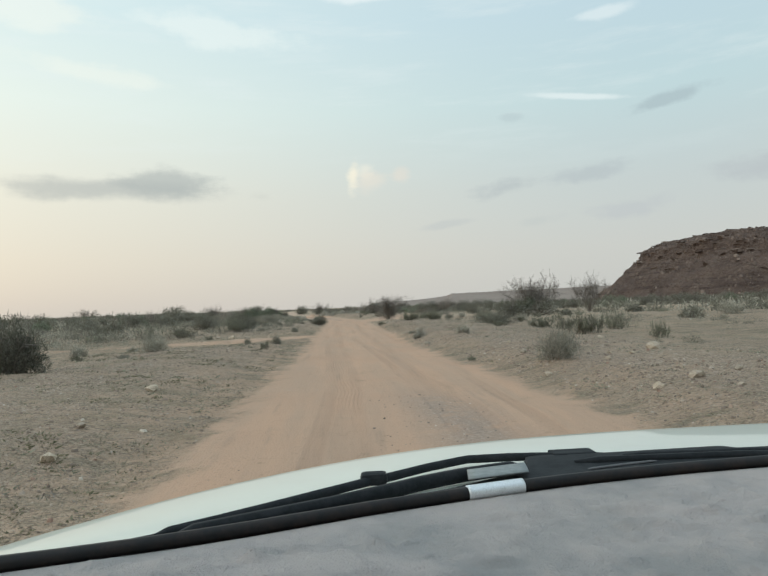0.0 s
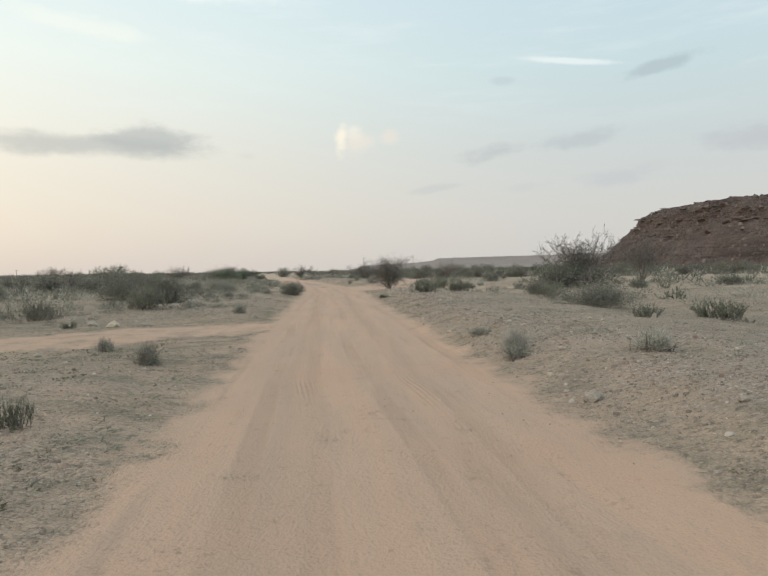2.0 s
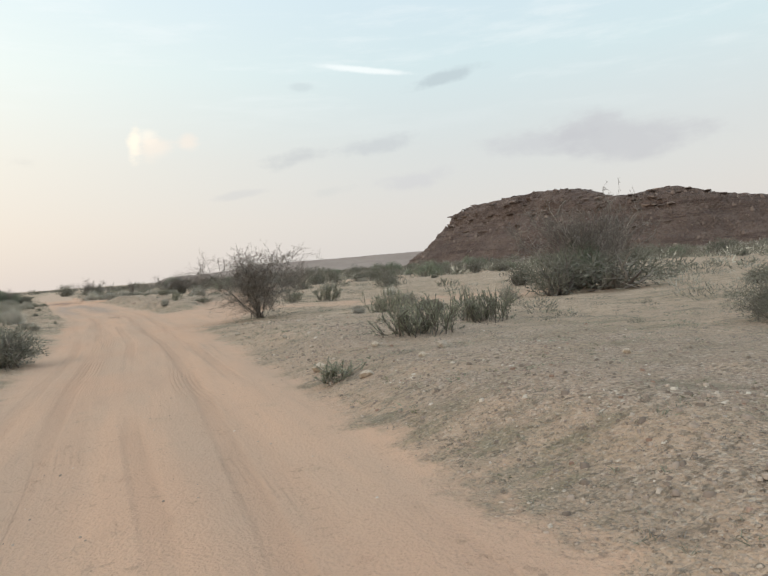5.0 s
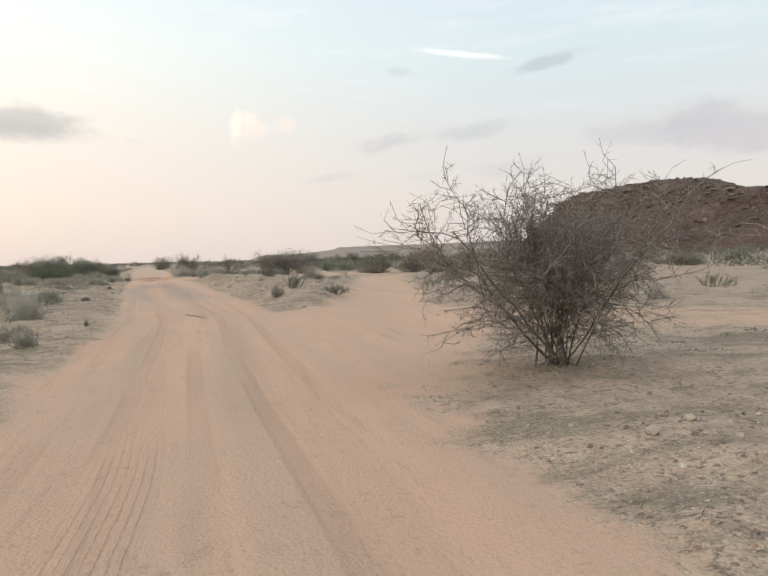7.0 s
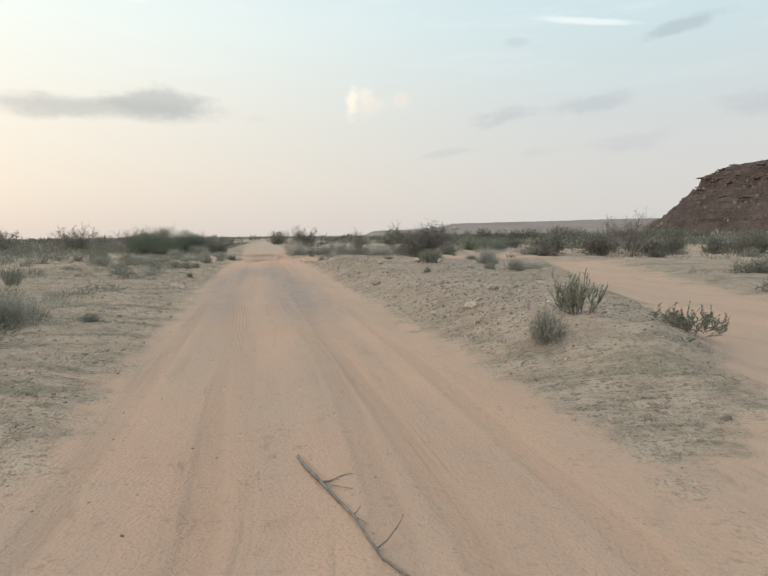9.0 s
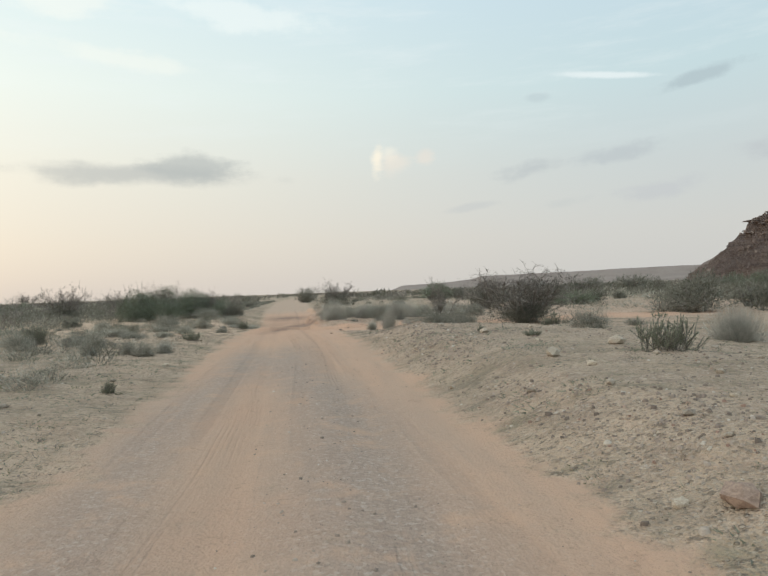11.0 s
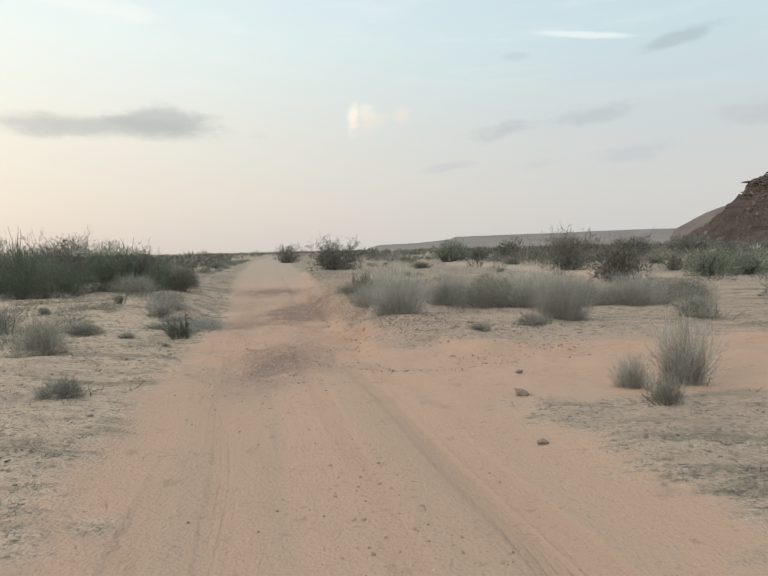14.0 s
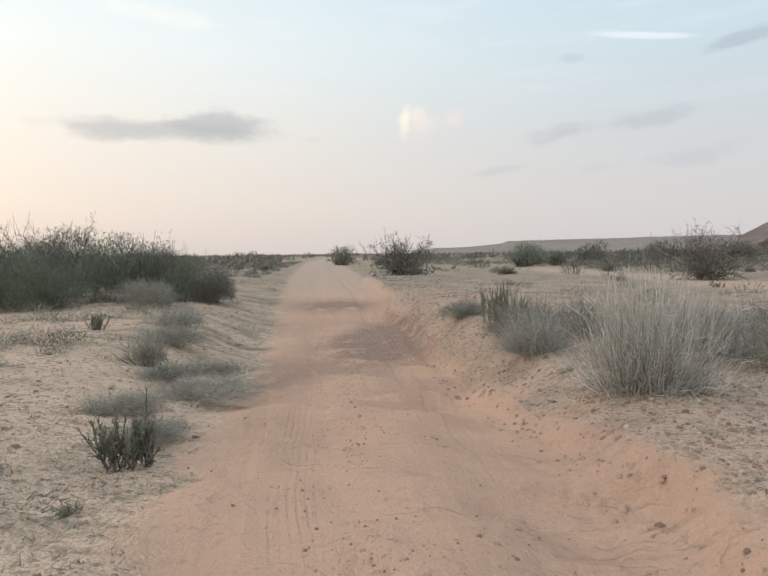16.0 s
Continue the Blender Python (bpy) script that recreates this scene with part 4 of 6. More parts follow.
def rocks_joined(name, places, mat, seed, tall=0.26):
    """Many angular stones bedded in the soil, in one mesh: places (n, 4) of x, y, z, size."""
    rng = np.random.default_rng(seed)
    foot = np.array([(-0.5, -0.42), (0.48, -0.4), (0.5, 0.42), (-0.46, 0.44)])
    n = len(places)
    low = foot[None] * rng.uniform(0.6, 1.2, (n, 4, 2))
    high = low * rng.uniform(0.45, 0.9, (n, 4, 1)) + rng.uniform(-0.1, 0.1, (n, 1, 2))
    v = np.concatenate([np.dstack([low, np.full((n, 4), -0.3)]), np.dstack([high, tall * rng.uniform(0.35, 1.2, (n, 4))])], 1)
    t = rng.uniform(0, 6.28, n)
    co, si = np.cos(t)[:, None], np.sin(t)[:, None]
    v = np.stack([v[..., 0] * co - v[..., 1] * si, v[..., 0] * si + v[..., 1] * co, v[..., 2]], -1)
    v = v * places[:, 3][:, None, None] + places[:, None, :3]
    quad = np.array([(4, 5, 6, 7), (0, 1, 5, 4), (1, 2, 6, 5), (2, 3, 7, 6), (3, 0, 4, 7)])
    f = (quad[None] + 8 * np.arange(n)[:, None, None]).reshape(-1, 4)
    return mesh_of(name, v.reshape(-1, 3), f, mat)


def build_mesa():
    xs, ys = np.arange(118, 420, 1.1), np.arange(190, 500, 1.1)
    X, Y = np.meshgrid(xs, ys)
    Z = mesa_z(X, Y)
    idx = np.arange(X.size).reshape(X.shape)
    f = np.stack([idx[:-1, :-1], idx[:-1, 1:], idx[1:, 1:], idx[1:, :-1]], -1).reshape(-1, 4)
    f = f[Z.ravel()[f].max(1) > -0.6]
    used, back = np.unique(f, return_inverse=True)
    v = np.stack([X, Y, Z], -1).reshape(-1, 3)[used]
    mesa = new("mesa")
    mesa.location = (0, 0, 0)
    tagged(mesa, "dark red-brown flat-topped rocky mesa with ledges and scree slopes", "hill")
    part("slope", mesh_of("slope", v, back.reshape(-1, 4), MESA), mesa)
    rng = np.random.default_rng(5)
    # broken slabs that jut from the rim
    slab = [rock_mesh("ledge", 70 + i, MESA_BLOCK, 0.12, 0.34) for i in range(4)]
    made = 0
    while made < 420:
        x, y = rng.uniform(165, 270), rng.uniform(275, 440)
        d, h = spine_height(np.array([x]), np.array([y]))
        if (3 < d[0] < 5 or 7.5 < d[0] < 9.5 or 12 < d[0] < 20 or 26 < d[0] < 27.5) and y - 1.2 * x < 230:
            ob = part("ledge", slab[made % 4], mesa)
            s = rng.uniform(1.6, 4.6) * (1.8 if rng.random() < 0.3 else 1)
            ob.location = (x, y, float(mesa_z(np.array([x]), np.array([y]))[0]) + 0.15 * s * 0.3)
            ob.rotation_euler, ob.scale = (rng.normal(0, 0.1), rng.normal(0, 0.1), rng.uniform(0, 6.28)), (s, s * 0.75, s * 0.55)
            made += 1
    places = []
    while len(places) < 4200:
        x, y = rng.uniform(140, 330), rng.uniform(230, 450)
        d, h = spine_height(np.array([x]), np.array([y]))
        if 10 < d[0] < h[0] + 12:
            places.append((x, y, float(mesa_z(np.array([x]), np.array([y]))[0]), 0.35 + 2.0 * rng.random() ** 7))
    # two slabs that hang over the end of the rim
    for x, y, z, s in ((178.5, 422.0, 27.0, 7.5), (181.0, 417.0, 31.5, 6.5)):
        ob = part("ledge", slab[0], mesa)
        ob.location, ob.rotation_euler, ob.scale = (x, y, z), (0.05, -0.12, 0.6), (s, s * 0.8, s * 0.5)
    part("scree", rocks_joined("scree", np.array(places), SCREE, 6, 0.5), mesa)["kind"] = "stuff"


def build_ridge():
    """The long low plateau on the skyline, rising to the right."""
    az = np.arange(-3.0, 62, 0.12)
    el = np.interp(az, [-3, -1.7, -0.7, 3, 5.6, 6.1, 9, 15, 20, 26, 34, 62], [-0.05, 0.0, 0.36, 0.5, 0.74, 0.95, 0.98, 1.06, 1.12, 1.15, 1.2, 1.2])
    el = el + 0.015 * wave(az * 1.3, az * 0, 51) + 0.01 * wave(az * 5, az * 0, 52)
    rows = []
    for depth, part_h in ((2500, -0.05), (2800, 0.25), (3000, 0.5), (3100, 0.85), (3160, 1.0), (3600, 1.0), (3700, -0.2)):
        r = depth * (1 + 0.004 * wave(az * 0.7, az * 0 + 7, 53))
        h = np.tan(np.radians(np.maximum(el, 0))) * 3160 * part_h
        rows.append(np.stack([np.sin(np.radians(az)) * r, np.cos(np.radians(az)) * r, h + np.minimum(el, 0) * 20 - 2 * (part_h < 0)], -1))
    v = np.array(rows)
    idx = np.arange(v.shape[0] * v.shape[1]).reshape(v.shape[:2])
    f = np.stack([idx[:-1, :-1], idx[1:, :-1], idx[1:, 1:], idx[:-1, 1:]], -1).reshape(-1, 4)
    tagged(new("backdrop_ridge", mesh_of("backdrop_ridge", v.reshape(-1, 3), f, FAR, True)), "long low grey-brown plateau on the skyline, paled by painted haze", "hill", kind="structure")


def build_spur():
    """A paler hill far behind the end of the mesa."""
    az = np.arange(24.2, 62, 0.15)
    el = np.interp(az, [24.2, 24.5, 24.9, 25.6, 26.7, 28, 31, 40, 62], [0.2, 1.0, 1.3, 1.7, 2.3, 2.8, 3.1, 2.6, 1.2]) + 0.02 * wave(az * 2, az * 0, 57) + 0.012 * wave(az * 7, az * 0, 58)
    rows = []
    for depth, part_h in ((1250, -0.1), (1330, 0.25), (1400, 0.62), (1440, 0.9), (1470, 1.0), (1700, 1.0), (1800, -0.1)):
        r = depth * (1 + 0.006 * wave(az * 1.1, az * 0 + depth * 0.01, 59))
        rows.append(np.stack([np.sin(np.radians(az)) * r - 11, np.cos(np.radians(az)) * r + 105, np.tan(np.radians(el)) * 1470 * part_h], -1))
    v = np.array(rows)
    idx = np.arange(v.shape[0] * v.shape[1]).reshape(v.shape[:2])
    f = np.stack([idx[:-1, :-1], idx[1:, :-1], idx[1:, 1:], idx[:-1, 1:]], -1).reshape(-1, 4)
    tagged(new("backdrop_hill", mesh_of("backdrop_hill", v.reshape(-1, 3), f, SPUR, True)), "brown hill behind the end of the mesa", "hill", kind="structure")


build_mesa()
build_ridge()
build_spur()

# ---- trees and large shrubs ----
plant("thorn_bush", "bare grey many-stemmed thorn bush on orange sand", 0.5, 64.8, 3.8, 2.52, 0)
plant("thorn_bush", "tall bare thorn bush above dark green undergrowth", 15.9, 67.0, 6.4, 4.5, 1)
plant("thorn_bush", "bare twigs inside a tall thorn bush", 15.8, 67.2, 6.0, 4.2, 2)
plant("green_shrub", "dark green shrub at the foot of a bare thorn bush", 14.6, 66.0, 3.0, 2.1)
plant("dark_shrub", "broad low olive shrub before a bare thorn bush", 15.4, 64.6, 5.2, 1.6)
plant("thorn_bush", "bare thorn bush on the open sandy plain", 24.6, 76.3, 6.0, 4.6, 1)
plant("thorn_bush", "bare thorn bush behind grey grass", 1.2, 149.6, 4.8, 3.2, 1)
plant("dark_shrub", "dark shrub at the foot of a bare thorn bush", 1.0, 149.0, 3.4, 1.5)
plant("thorn_bush", "small thorn bush with olive leaves on pale sand", -1.6, 132.2, 3.1, 2.1, 2)
plant("dark_shrub", "olive shrub growing through a small thorn bush", -1.6, 132.0, 2.3, 1.5, 1)
plant("thorn_bush", "bare thorn bush on the far sandy plain", 11.0, 112.6, 4.2, 3.0, 1)
plant("thorn_bush", "low grey twiggy bush among pale stones", 5.9, 87.6, 2.3, 1.05, 2)
plant("dry_brush", "grey brush under a low twiggy bush", 5.0, 87.4, 1.5, 0.5)
plant("dry_brush", "grey brush among pale stones", 8.4, 87.2, 1.7, 0.6)
plant("dark_shrub", "broad dense thorny shrub beside the sandy track", -2.4, 112.6, 2.8, 1.3, 0)
plant("thorn_bush", "wide dome of fine bare twigs above a dense shrub", -2.3, 112.8, 5.8, 2.5, 1)
plant("thorn_bush", "fine bare twigs round a dense shrub", -2.2, 112.5, 4.8, 2.2, 2)
plant("thorn_bush", "wide bare tree with a rounded crown far across the plain", -144.0, 308.0, 13.0, 5.6, 1)
plant("dark_shrub", "broad dark shrub with bare stems standing out", -24.4, 70.2, 3.6, 1.35)
plant("thorn_bush", "thin bare stems above a broad dark shrub", -25.3, 69.3, 1.7, 2.1, 2)
plant("dark_shrub", "rounded dark shrub standing beside the track", -15.7, 158.0, 4.3, 2.0, 1)
plant("thorn_bush", "bare twigs above a rounded dark shrub", -15.7, 158.2, 5.6, 3.2, 1)
plant("dark_shrub", "dark shrub far along the track", -26.4, 205.0, 5.0, 2.9, 2)
plant("thorn_bush", "dense rounded grey thorn bush on the open ground", -38.2, 141.5, 5.4, 3.3, 1)
plant("dark_shrub", "dark shrub inside a rounded thorn bush", -38.2, 141.3, 3.2, 1.7, 0)
for gx, gy, gw, gh in ((-27.7, 132.8, 3.4, 2.4), (-25.4, 132.2, 2.8, 1.75), (-24.3, 135.2, 3.2, 2.35), (-22.6, 135.4, 2.4, 1.6), (-27.6, 136.8, 4.0, 2.65), (-30.2, 138.6, 3.2, 2.2), (-25.0, 138.6, 3.4, 2.0), (-26.8, 131.0, 2.2, 1.2)):
    plant("green_shrub", "broad dull-green shrub in a thicket beside the track", gx, gy, gw, gh)
plant("thorn_bush", "grey-brown thorn bush at the edge of a green thicket", -29.6, 134.0, 3.4, 2.7, 1)
plant("thorn_bush", "bare twigs standing out of a green thicket", -26.2, 134.2, 3.6, 3.0, 2)
plant("thorn_bush", "bare twigs at the end of a green thicket", -23.2, 135.8, 2.8, 2.3, 1)
plant("dark_shrub", "low olive shrub at the end of a thicket", -21.1, 135.0, 2.0, 1.2)
plant("dry_brush", "grey dry brush before a green thicket", -22.4, 133.2, 2.2, 1.0)
# row of grass and brush on the bank beside the washed-out track
straw = "bleached grey-straw grass clump on the eroded bank"
for gx, gy, gw, gh in ((-11.3, 120.5, 1.55, 1.28), (-7.9, 118.4, 1.2, 1.1)):
    plant("grass_clump", straw, gx, gy, gw, gh)
plant("dry_brush", "grey brush between grass clumps", -9.0, 121.9, 1.9, 0.9)
for gx, gy, gw, gh in ((-7.6, 122.2, 2.1, 1.0), (-5.0, 122.0, 1.9, 0.95), (-9.7, 123.2, 1.7, 0.85), (-12.0, 123.4, 1.3, 0.7)):
    plant("grass_clump", "bleached straw-coloured grass clump in a row on the bank", gx, gy, gw, gh)
for gx, gy, gw, gh in ((-6.2, 122.3, 2.0, 0.85), (-3.6, 122.4, 2.2, 0.9), (-8.3, 123.2, 2.0, 0.9), (-11.9, 124.6, 1.6, 0.8), (-12.9, 128.4, 1.5, 0.5), (-10.9, 125.0, 1.6, 0.8)):
    plant("dry_brush", "grey dry brush in a row on the bank", gx, gy, gw, gh)
plant("saltbush", "saltbush with dark upright shoots above grey brush", -12.2, 126.0, 0.9, 0.85)
plant("dry_brush", "rounded grey dry brush on orange sand", -17.04, 115.3, 0.9, 0.7)
plant("saltbush", "sparse brownish saltbush sprig on orange sand", -15.95, 118.5, 0.62, 0.55)
plant("dry_brush", "low grey-green weeds at the edge of the orange sand", -8.7, 117.5, 0.8, 0.3)
plant("dry_brush", "low grey-green weeds at the edge of the orange sand", -9.9, 116.5, 0.5, 0.16)
plant("dry_brush", "flat grey-green brush beside the sandy track", -16.5, 121.7, 1.7, 0.34)
plant("dry_brush", "small grey brush beside the sandy track", -18.0, 123.4, 0.8, 0.6)
for gx, gy, gw, gh in ((-17.4, 122.6, 1.3, 0.28), (-16.9, 120.5, 1.1, 0.25), (-16.2, 119.4, 0.9, 0.2), (-17.3, 124.4, 1.2, 0.34), (-18.6, 125.6, 1.5, 0.5), (-19.4, 127.8, 1.6, 0.5), (-17.9, 118.6, 1.0, 0.25)):
    plant("dry_brush", "flat grey-green brush on orange sand", gx, gy, gw, gh)
for gx, gy, gw, gh in ((-17.6, 105.6, 1.3, 0.4), (-18.9, 107.2, 1.7, 0.5), (-17.8, 109.4, 1.2, 0.35), (-19.4, 111.0, 1.6, 0.45), (-18.2, 113.2, 1.4, 0.4), (-20.6, 112.6, 1.5, 0.5), (-16.2, 108.4, 0.9, 0.25)):
    plant("dry_brush", "low spreading grey-green brush on pale sand", gx, gy, gw, gh)
plant("thorn_bush", "slender airy shrub with thin twigs on the gravel bank", -6.2, 106.3, 1.5, 1.6, 2)
plant("dry_brush", "tangled grey brush under a slender airy shrub", -6.3, 106.1, 1.7, 0.55)


def belt(count, seed, ax, ay, bx, by, jitter, low, high):
    """Thicket of tall grey-olive shrubs strewn along a line."""
    rng = random.Random(seed)
    for i in range(count):
        k = (i + rng.uniform(0, 1)) / count
        h = rng.uniform(low, high)
        kind = "green_shrub" if rng.random() < 0.2 else "dark_shrub"
        plant(kind, "tall grey-olive shrub in a thicket across the plain", ax + (bx - ax) * k, ay + (by - ay) * k + rng.uniform(-jitter, jitter), h * rng.uniform(1.3, 2.0), h)


belt(26, 1, 7, 121, 66, 108, 5, 1.2, 2.3)
belt(40, 2, -6, 196, 110, 168, 9, 1.8, 3.0)
belt(26, 3, -40, 205, -150, 150, 14, 1.6, 2.6)
belt(14, 4, -24, 92, -60, 70, 8, 0.8, 1.5)
belt(20, 5, -24, 76, -75, 58, 9, 1.0, 2.0)
belt(14, 6, 5, 150, 40, 138, 7, 0.7, 1.5)

# ---- plants along the way ----
plant("dry_brush", "rounded grey dry brush of thin twigs on the gravel bank", 3.74, 13.94, 1.08, 0.79)
plant("dark_shrub", "dense dark olive desert shrub on the sandy plain", -8.65, 14.93, 1.45, 1.34)
plant("saltbush", "small dark grey-green saltbush with upright fleshy shoots on the gravel bank", 2.26, 16.82, 0.26, 0.14)
plant("saltbush", "dark grey-green saltbush with upright fleshy shoots on the sandy plain", 9.21, 21.50, 0.85, 0.65)
plant("dry_brush", "small rounded grey dry brush of thin twigs on the sandy plain", -10.74, 22.31, 0.69, 0.48)
plant("saltbush", "small dark grey-green saltbush with upright fleshy shoots on the gravel bank", -4.30, 22.86, 0.34, 0.34)
plant("saltbush", "dark grey-green saltbush with upright fleshy shoots on the sandy plain", 7.81, 24.54, 1.33, 0.84)
plant("dry_brush", "small rounded grey dry brush of thin twigs on the gravel bank", 3.16, 26.05, 0.70, 0.40)
plant("dry_brush", "small rounded grey dry brush of thin twigs on the gravel bank", 1.36, 26.95, 0.54, 0.33)
plant("dry_brush", "small rounded grey dry brush of thin twigs on the gravel bank", -4.65, 27.48, 0.49, 0.47)
plant("grass_clump", "small bleached straw-coloured grass clump on the gravel bank", 1.51, 27.60, 0.56, 0.48)
plant("saltbush", "dark grey-green saltbush with upright fleshy shoots on the sandy plain", 8.29, 28.94, 1.11, 0.68)
plant("saltbush", "large dark grey-green saltbush with upright fleshy shoots on the sandy plain", 10.58, 29.47, 1.89, 0.91)
plant("dry_brush", "small rounded grey dry brush of thin twigs on the gravel bank", 1.28, 29.81, 0.61, 0.17)
plant("dry_brush", "small rounded grey dry brush of thin twigs on the sandy plain", -6.53, 30.24, 0.41, 0.39)
plant("saltbush", "dark grey-green saltbush with upright fleshy shoots on the sandy plain", 5.83, 32.28, 0.78, 0.39)
plant("saltbush", "dark grey-green saltbush with upright fleshy shoots on the sandy plain", 8.18, 33.15, 1.50, 0.60)
plant("dry_brush", "rounded grey dry brush of thin twigs on the sandy plain", -13.77, 37.10, 0.84, 0.65)
plant("dark_shrub", "large dense dark olive desert shrub on the sandy plain", 6.57, 37.89, 2.78, 0.88)
plant("saltbush", "large dark grey-green saltbush with upright fleshy shoots on the sandy plain", -12.41, 38.89, 1.97, 0.90)
plant("dry_brush", "small rounded grey dry brush of thin twigs on the gravel bank", -5.52, 39.18, 0.53, 0.42)
plant("saltbush", "dark grey-green saltbush with upright fleshy shoots on the sandy plain", -14.65, 39.28, 1.79, 1.13)
plant("saltbush", "small dark grey-green saltbush with upright fleshy shoots on the sandy plain", 14.60, 39.85, 0.67, 0.57)
plant("saltbush", "large dark grey-green saltbush with upright fleshy shoots on the sandy plain", -9.69, 41.45, 2.12, 0.94)
plant("dry_brush", "rounded grey dry brush of thin twigs on the sandy plain", -20.51, 42.11, 1.29, 0.65)
plant("saltbush", "dark grey-green saltbush with upright fleshy shoots on the sandy plain", 11.67, 42.72, 1.51, 0.64)
plant("saltbush", "small dark grey-green saltbush with upright fleshy shoots on the sandy plain", 9.14, 42.76, 0.52, 0.52)
plant("saltbush", "small dark grey-green saltbush with upright fleshy shoots on the sandy plain", 7.20, 42.91, 0.65, 0.32)
plant("dark_shrub", "large dense dark olive desert shrub on the sandy plain", -10.10, 45.23, 2.46, 1.11)
plant("dry_brush", "rounded grey dry brush of thin twigs on the sandy plain", 9.60, 45.24, 1.31, 0.55)
plant("saltbush", "dark grey-green saltbush with upright fleshy shoots on the sandy plain", 7.16, 45.46, 1.51, 0.89)
plant("saltbush", "dark grey-green saltbush with upright fleshy shoots on the sandy plain", -11.41, 48.72, 1.66, 1.14)
plant("dark_shrub", "dense dark olive desert shrub on the sandy plain", 7.90, 50.14, 1.78, 0.89)
plant("saltbush", "dark grey-green saltbush with upright fleshy shoots on the gravel bank", -0.26, 50.24, 0.76, 0.32)
plant("dark_shrub", "large dense dark olive desert shrub on the sandy plain", -14.49, 51.48, 2.90, 1.45)
plant("saltbush", "dark grey-green saltbush with upright fleshy shoots on the sandy plain", 2.20, 53.24, 1.66, 0.83)
plant("dry_brush", "rounded grey dry brush of thin twigs on the gravel bank", -7.00, 53.88, 0.72, 0.46)
plant("saltbush", "dark grey-green saltbush with upright fleshy shoots on the sandy plain", 4.32, 54.79, 1.50, 0.80)
plant("saltbush", "dark grey-green saltbush with upright fleshy shoots on the sandy plain", 16.83, 54.80, 0.94, 0.56)
plant("dry_brush", "large rounded grey dry brush of thin twigs on the sandy plain", -10.16, 56.64, 2.40, 1.05)
plant("dark_shrub", "dense dark olive desert shrub on the gravel bank", -5.86, 56.78, 1.65, 0.86)
plant("dark_shrub", "dense dark olive desert shrub on the sandy plain", 4.69, 58.71, 0.76, 0.34)
plant("saltbush", "dark grey-green saltbush with upright fleshy shoots on the sandy plain", 3.84, 60.03, 1.50, 0.86)
plant("grass_clump", "small bleached straw-coloured grass clump on the sandy plain", 3.56, 62.45, 0.56, 0.36)
plant("dry_brush", "rounded grey dry brush of thin twigs on the sandy plain", 10.07, 63.88, 0.96, 0.72)
plant("dark_shrub", "large dense dark olive desert shrub on the sandy plain", 12.56, 64.50, 2.75, 1.88)
plant("dry_brush", "rounded grey dry brush of thin twigs on the sandy plain", 6.73, 66.22, 1.15, 0.54)
plant("dry_brush", "small rounded grey dry brush of thin twigs on the gravel bank", -7.66, 69.59, 0.58, 0.39)
plant("dry_brush", "rounded grey dry brush of thin twigs on the gravel bank", -8.26, 70.90, 0.78, 0.41)
plant("saltbush", "small dark grey-green saltbush with upright fleshy shoots on the gravel bank", -7.43, 72.79, 0.14, 0.20)
plant("dark_shrub", "large dense dark olive desert shrub on the sandy plain", 16.42, 73.49, 2.43, 1.26)
plant("saltbush", "dark grey-green saltbush with upright fleshy shoots on the sandy plain", 5.41, 75.14, 1.60, 0.94)
plant("grass_clump", "small bleached straw-coloured grass clump on the gravel bank", -9.60, 75.35, 0.95, 0.85)
plant("saltbush", "dark grey-green saltbush with upright fleshy shoots on the sandy plain", 3.68, 75.52, 1.05, 0.73)
plant("grass_clump", "bleached straw-coloured grass clump on the sandy plain", 9.28, 75.96, 0.92, 0.62)
plant("dry_brush", "rounded grey dry brush of thin twigs on the gravel bank", -10.27, 77.02, 1.12, 0.73)
plant("dry_brush", "small rounded grey dry brush of thin twigs on the gravel bank", -2.94, 79.58, 0.52, 0.52)
plant("saltbush", "large dark grey-green saltbush with upright fleshy shoots on the sandy plain", 14.32, 79.72, 1.93, 0.73)
plant("saltbush", "dark grey-green saltbush with upright fleshy shoots on the sandy plain", -0.83, 80.34, 1.10, 0.39)
plant("saltbush", "dark grey-green saltbush with upright fleshy shoots on the gravel bank", -2.32, 80.51, 0.76, 0.63)
plant("dry_brush", "rounded grey dry brush of thin twigs on the sandy plain", -12.66, 81.08, 1.24, 0.62)
plant("dry_brush", "rounded grey dry brush of thin twigs on the sandy plain", 4.98, 81.18, 0.83, 0.30)
plant("dry_brush", "rounded grey dry brush of thin twigs on the gravel bank", -11.09, 81.95, 0.99, 0.63)
plant("dry_brush", "small rounded grey dry brush of thin twigs on the gravel bank", -10.07, 82.66, 0.42, 0.21)
plant("dry_brush", "small rounded grey dry brush of thin twigs on the gravel bank", -3.62, 90.89, 0.28, 0.20)
plant("saltbush", "dark grey-green saltbush with upright fleshy shoots on the sandy plain", -16.67, 91.82, 0.92, 0.66)
plant("dark_shrub", "large dense dark olive desert shrub on the sandy plain", 7.41, 92.55, 1.84, 0.61)
plant("dry_brush", "rounded grey dry brush of thin twigs on the sandy plain", -0.43, 93.26, 0.84, 0.50)
plant("dry_brush", "small rounded grey dry brush of thin twigs on the sandy plain", -1.20, 93.75, 0.55, 0.37)
plant("saltbush", "dark grey-green saltbush with upright fleshy shoots on the sandy plain", 11.52, 95.09, 0.84, 0.60)
